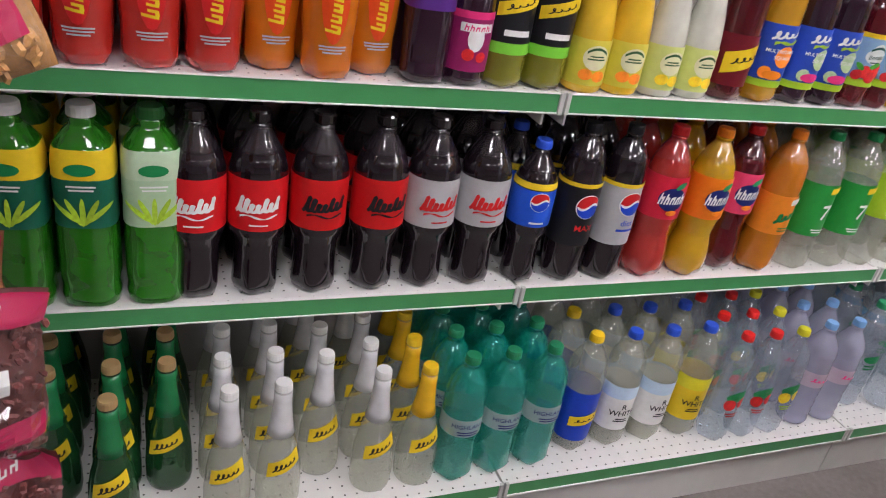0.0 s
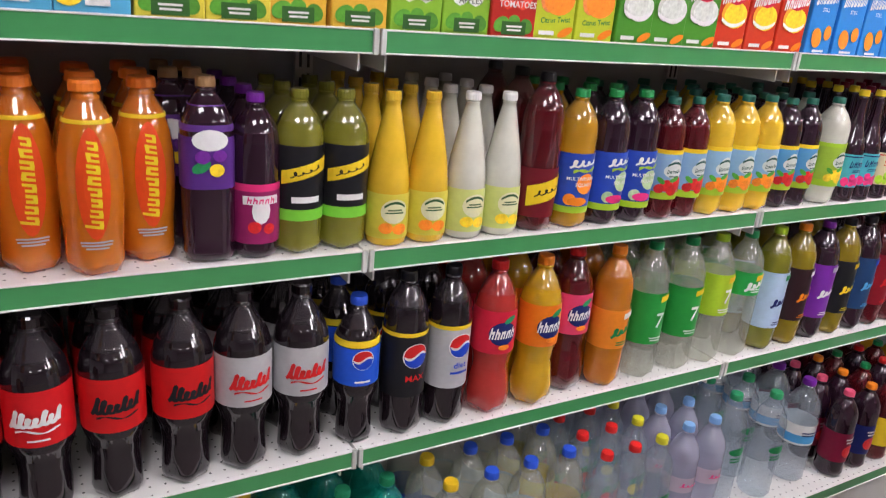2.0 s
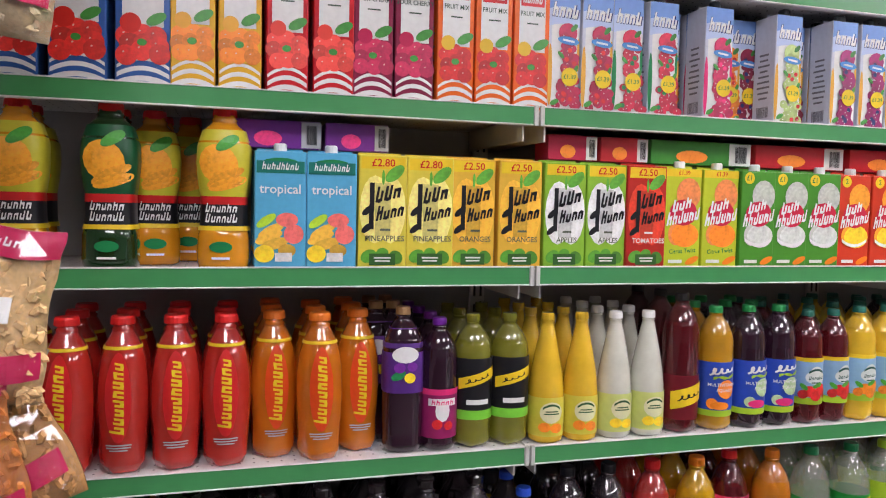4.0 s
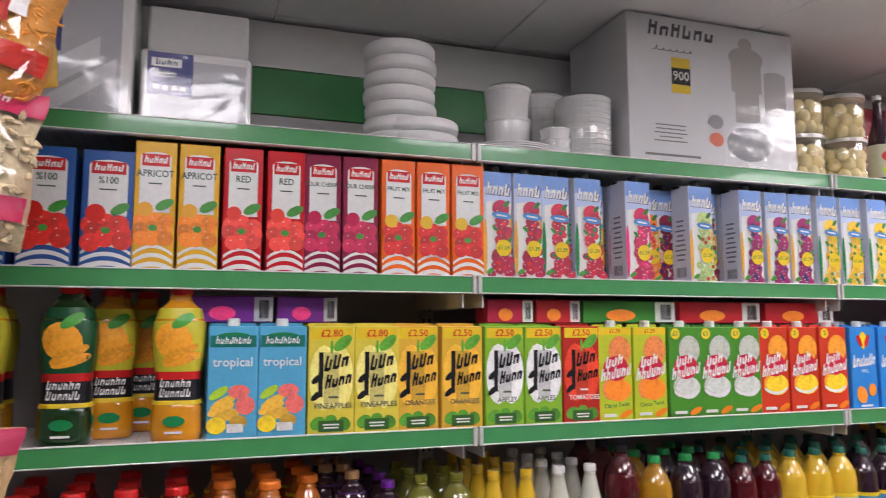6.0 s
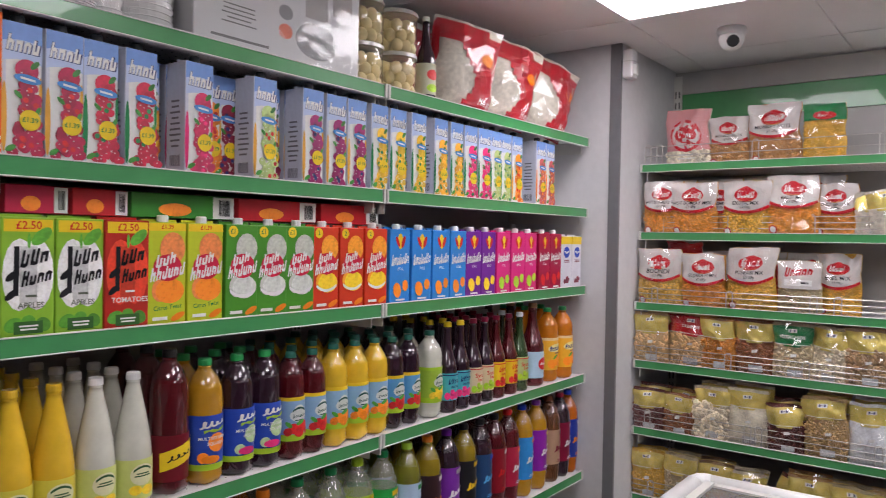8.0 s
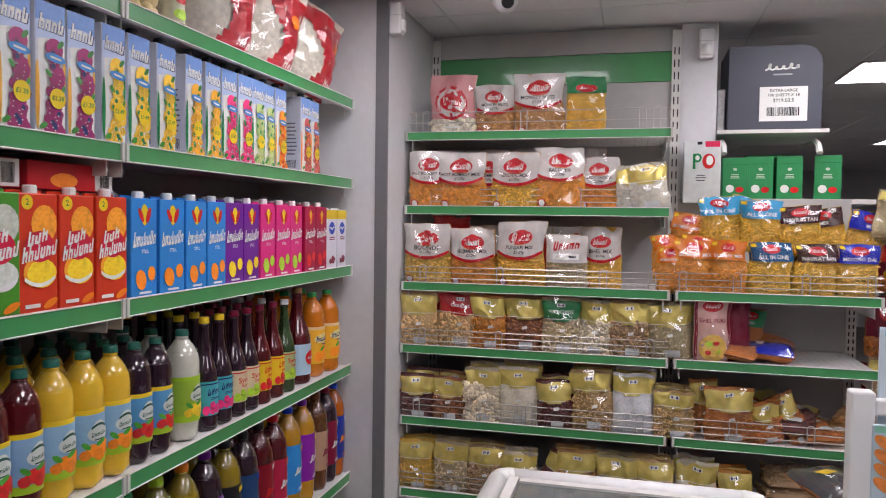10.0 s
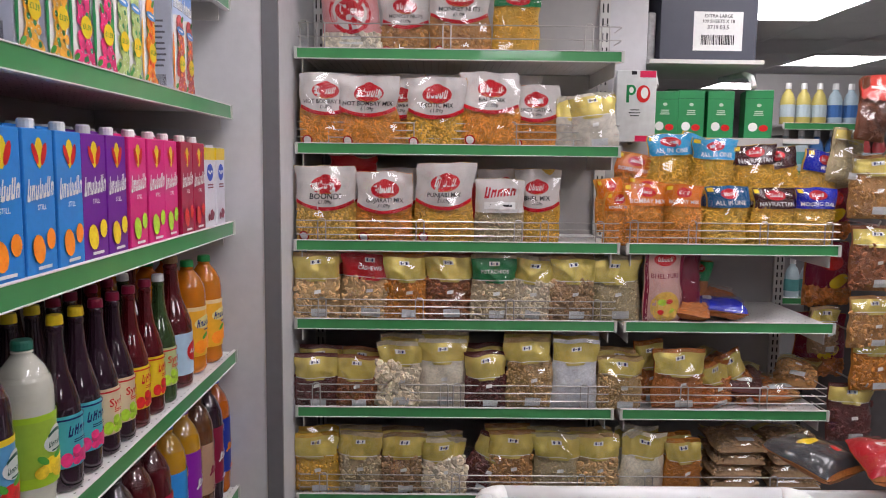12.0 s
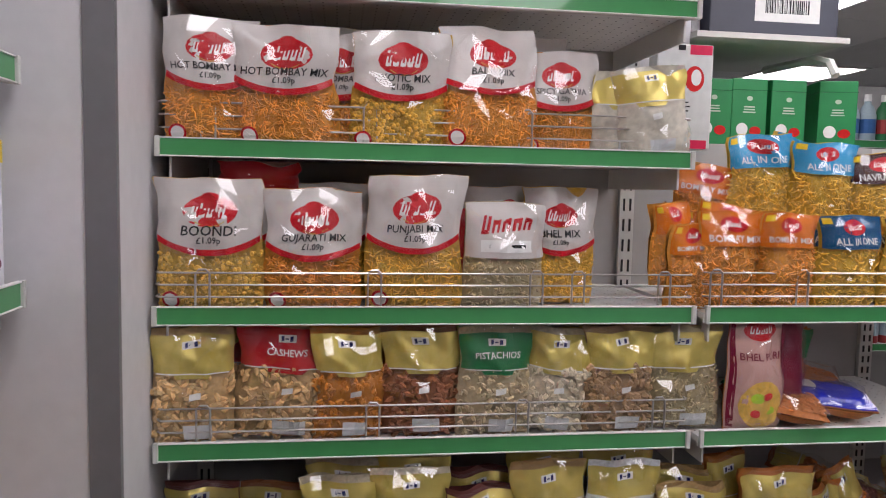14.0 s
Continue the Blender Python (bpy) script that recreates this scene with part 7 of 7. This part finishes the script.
for k in range(8):
    p = packet(0.11, 0.17, 0.025, "sev", "stick", "thin brown snack stick packet with a red top", ink((0.60, 0.05, 0.03)), 0.72, 0, 0, [("mark", W, [rect(0, 0.16, 0.04, 0.008)])], "hanging bunch", 330, 90) if k == 0 else copy_thing(p, pose(2.46 + 0.016 * k, -1.875 - 0.012 * k, 1.60 + 0.006 * k, 0, 6 - 2 * k, -78 + 3 * k))
    if k == 0:
        p.matrix_basis = pose(2.46, -1.875, 1.60, 0, 6, -78)
for zz in (1.56, 1.34, 1.15, 0.98, 0.82):
    structure("peg", tube(bmesh.new(), [(2.80, -1.95, zz), (2.5, -1.95, zz), (2.49, -1.95, zz + 0.015)], 0.003), WIRE, "zinc wire peg of the hanging rack", "peg")
for k in range(5):
    p = foil_bag(0.13, 0.17, "sev", "seed", 340, "brown noodle packet hanging in a bunch", 0.78, 150) if k == 0 else copy_thing(p, pose(2.54 + 0.02 * k, -1.84 - 0.015 * k, 1.47 - 0.004 * k, 0, 8 - 3 * k, -70 + 4 * k))
    if k == 0:
        p.matrix_basis = pose(2.54, -1.84, 1.47, 0, 8, -70)

# ---- chest freezer with a white rim ----
FX0, FX1, FY0, FY1, FZ = 0.55, 1.655, -1.33, -0.65, 0.866
fr = new("chest_freezer")
GREYG = paint("dark_liner", (0.16, 0.165, 0.17), 0.35, vary=0.1, scale=12)
part("body", boxed(FX0 + 0.03, FX1 - 0.03, FY0 + 0.03, FY1 - 0.03, 0.06, FZ - 0.05, 0.01), WHITE, fr)
part("foot", boxed(FX0 + 0.06, FX1 - 0.06, FY0 + 0.06, FY1 - 0.06, 0, 0.06), BLACK, fr)
for a, b in (((FX0 + 0.02, FY1 - 0.02), (FX1 - 0.02, FY1 - 0.02)), ((FX1 - 0.02, FY1 - 0.02), (FX1 - 0.02, FY0 + 0.02)), ((FX1 - 0.02, FY0 + 0.02), (FX0 + 0.02, FY0 + 0.02)), ((FX0 + 0.02, FY0 + 0.02), (FX0 + 0.02, FY1 - 0.02))):
    d = (Vector(b) - Vector(a)).normalized() * 0.035
    part("rim", tube(bmesh.new(), [(a[0] + d.x, a[1] + d.y, FZ - 0.026), (b[0] - d.x, b[1] - d.y, FZ - 0.026)], 0.026, 14), WHITE, fr, smooth=True)
for x, y in ((FX0 + 0.02, FY1 - 0.02), (FX1 - 0.02, FY1 - 0.02), (FX1 - 0.02, FY0 + 0.02), (FX0 + 0.02, FY0 + 0.02)):
    cx, cy = (1 if x < 1 else -1) * 0.037, (1 if y < -1 else -1) * 0.037
    part("rim_corner", tube(bmesh.new(), [(x, y + cy, FZ - 0.026), (x + cx * 0.12, y + cy * 0.55, FZ - 0.026), (x + cx * 0.4, y + cy * 0.15, FZ - 0.026), (x + cx, y, FZ - 0.026)], 0.0275, 14), EDGE, fr, smooth=True)
part("track", boxed(FX0 + 0.045, FX1 - 0.045, FY1 - 0.075, FY1 - 0.050, FZ - 0.03, FZ - 0.012), STEEL, fr)
part("track", boxed(FX1 - 0.075, FX1 - 0.05, FY0 + 0.05, FY1 - 0.08, FZ - 0.03, FZ - 0.012), STEEL, fr)
part("glass_lid", boxed(FX0 + 0.05, FX1 - 0.08, FY0 + 0.05, FY1 - 0.08, FZ - 0.022, FZ - 0.016), clear("lid_glass", (0.25, 0.26, 0.27), 0.55), fr, "sliding grey glass lid")
part("liner", boxed(FX0 + 0.05, FX1 - 0.05, FY0 + 0.05, FY1 - 0.05, FZ - 0.049, FZ - 0.04), GREYG, fr)
tagged(fr, "white chest freezer with a rounded rim and glass lid", "freezer")

# display board beside the freezer
bd = new("display_board")
part("post", boxed(0.98, 1.012, -1.372, -1.336, 0, 1.262, 0.004), WHITE, bd)
part("post", boxed(0.98, 1.012, -1.95, -1.92, 0, 1.262, 0.004), WHITE, bd)
part("rail", boxed(0.985, 1.007, -1.92, -1.372, 1.225, 1.25, 0.003), WHITE, bd)
c1 = part("card", boxed(0.972, 0.979, -1.93, -1.366, 0.62, 1.215, 0.002), ink((0.50, 0.62, 0.70)), bd, "pale blue printed card with orange leaves")


def card_wrap(u, v, off):
    return (0.972 - off, -u, v)


art("top_edge", c1, ink((0.25, 0.55, 0.42)), [rect(1.648, 1.208, 0.56, 0.010)], card_wrap, 0.001)
art("leaf_stem", c1, ink((0.72, 0.24, 0.06)), [rect(1.405, 1.15, 0.004, 0.09, 0.0)], card_wrap, 0.001)
art("leaf", c1, ink((0.72, 0.24, 0.06)), [oval(1.405 + s * 0.02, 1.12 + 0.022 * k, 0.02, 0.009, s * 0.6 + (0 if s > 0 else 3.14)) for k in range(4) for s in (-1, 1)], card_wrap, 0.001)
art("lettering", c1, ink((0.62, 0.04, 0.14)), [words("W", 1.475, 1.145, 0.10)], card_wrap, 0.001)
art("stripe", c1, ink((0.42, 0.25, 0.62)), [rect(1.648, 1.07, 0.55, 0.012)], card_wrap, 0.001)
art("stripe_low", c1, ink((0.10, 0.40, 0.72)), [rect(1.648, 1.05, 0.55, 0.010)], card_wrap, 0.001)
c2 = part("card", boxed(1.02, 1.027, -1.9, -1.385, 1.0, 1.36, 0.002), ink((0.55, 0.64, 0.72)), bd, "second pale card standing behind")


def card_wrap2(u, v, off):
    return (1.02 - off, -u, v)


art("dot", c2, RED, [oval(1.425, 1.245, 0.022, 0.022)], card_wrap2, 0.001)
art("edge", c2, ink((0.08, 0.32, 0.66)), [rect(1.642, 1.352, 0.5, 0.012)], card_wrap2, 0.001)
tagged(bd, "white display stand with pale blue printed cards", "display stand")

# low dump bin with packs beside the freezer
db = new("dump_bin")
for k, (a, b, c, d) in enumerate(((1.45, 2.0, -1.455, -1.44), (1.45, 2.0, -2.015, -2.0), (1.45, 1.465, -2.0, -1.455), (1.985, 2.0, -2.0, -1.455))):
    part("side", boxed(a, b, c, d, 0, 0.70, 0.003), WHITE, db)
part("base", boxed(1.465, 1.985, -2.0, -1.455, 0.0, 0.68), STEEL, db)
tagged(db, "low white display bin beside the freezer", "bin")
CHAR = paint("charcoal_bag", (0.04, 0.04, 0.045), 0.3, coat=0.6, bump=0.4)
for i, (x, y, zz, col, lab, turn) in enumerate(((1.93, -1.68, 0.70, CHAR, "charcoal", -60), (1.79, -1.69, 0.735, REDBAG, "red", -100), (1.84, -1.90, 0.705, CHAR, "charcoal", -80))):
    p = packet(0.17, 0.20, 0.07, "chunk", "lentil", lab + " snack bag lying in the display bin", col, 0.02, 0, 0, [("mark", YEL if lab == "charcoal" else W, [oval(0, 0.12, 0.035, 0.02)]), ("picture", RED, [oval(0.03, 0.06, 0.02, 0.018)])], "bagged snacks", 400 + i, 0)
    p.matrix_basis = pose(x, y, zz, 0, 0, turn) @ pose(0, 0.10, 0.03, -80, 0, 0)

# ---- hanging packets at the open end of the drinks shelves ----
st = new("wire_rack")
part("post", tube(bmesh.new(), [(-1.02, -0.30, 0), (-1.02, -0.30, 2.15)], 0.012, 10), WIRE, st)
part("foot", revolve([(0, 0.16), (0.012, 0.16), (0.02, 0.05)], 24), BLACK, st).matrix_basis = pose(-1.02, -0.30, 0)
# hung packets: place, height of the foot, turn, tilt, contents, colour
HUNG = ((-0.865, -0.34, 1.875, 14, 12, "sev", "sev", 1), (-0.845, -0.26, 1.90, -8, -10, "sev", "gold_mix", 1), (-0.90, -0.38, 1.93, 20, 4, "sev", "sev", 1), (-0.872, -0.34, 1.665, 12, 6, "bean", "pistachio", 0), (-0.90, -0.25, 1.68, -6, -4, "nut", "cashew", 0),
        (-0.885, -0.34, 1.21, 10, 5, "nut", "cashew", 0), (-0.828, -0.29, 1.05, -10, -24, "nut", "peanut", 0), (-0.885, -0.37, 1.035, 12, -8, "bean", "lentil", 0), (-0.885, -0.34, 0.615, 14, 6, "bean", "raisin", 0), (-0.90, -0.25, 0.64, -8, -5, "nut", "almond", 0), (-0.888, -0.33, 0.37, 8, 4, "bean", "raisin", 0))
for x, y, zz, turn, tilt, kind, taste, warm in HUNG:
    part("prong", tube(bmesh.new(), [(-1.02, -0.30, zz + 0.205), (x - 0.03, y, zz + 0.205), (x + 0.01, y, zz + 0.205), (x + 0.015, y, zz + 0.217)], 0.003), WIRE, st)
tagged(st, "zinc wire rack with prongs for hanging packets", "rack")
PINKP = ink((0.50, 0.02, 0.09))
for i, (x, y, zz, turn, tilt, kind, taste, warm) in enumerate(HUNG):
    col = PINKP if not warm else ink((0.55, 0.03, 0.02))
    h, w = 0.225, 0.150
    p = packet(w, h, 0.065, kind, taste, ("red-banded orange" if warm else "red-edged clear") + " snack packet hanging on the wire rack", col, 0.84, 0, 0, [("foot_band", col, [rect(0, 0.050, w * 0.92, 0.034, 0.01, 8, 4)]), ("small_print", W, [rect(0.01, 0.125, 0.045, 0.032)]), ("mark", W, [glyphs(0, h * 0.92, 0.06, 0.012, 5, 0, 95)])], "hanging packets", 500 + i, 170)
    p.matrix_basis = pose(x, y, zz, 0, tilt, turn)
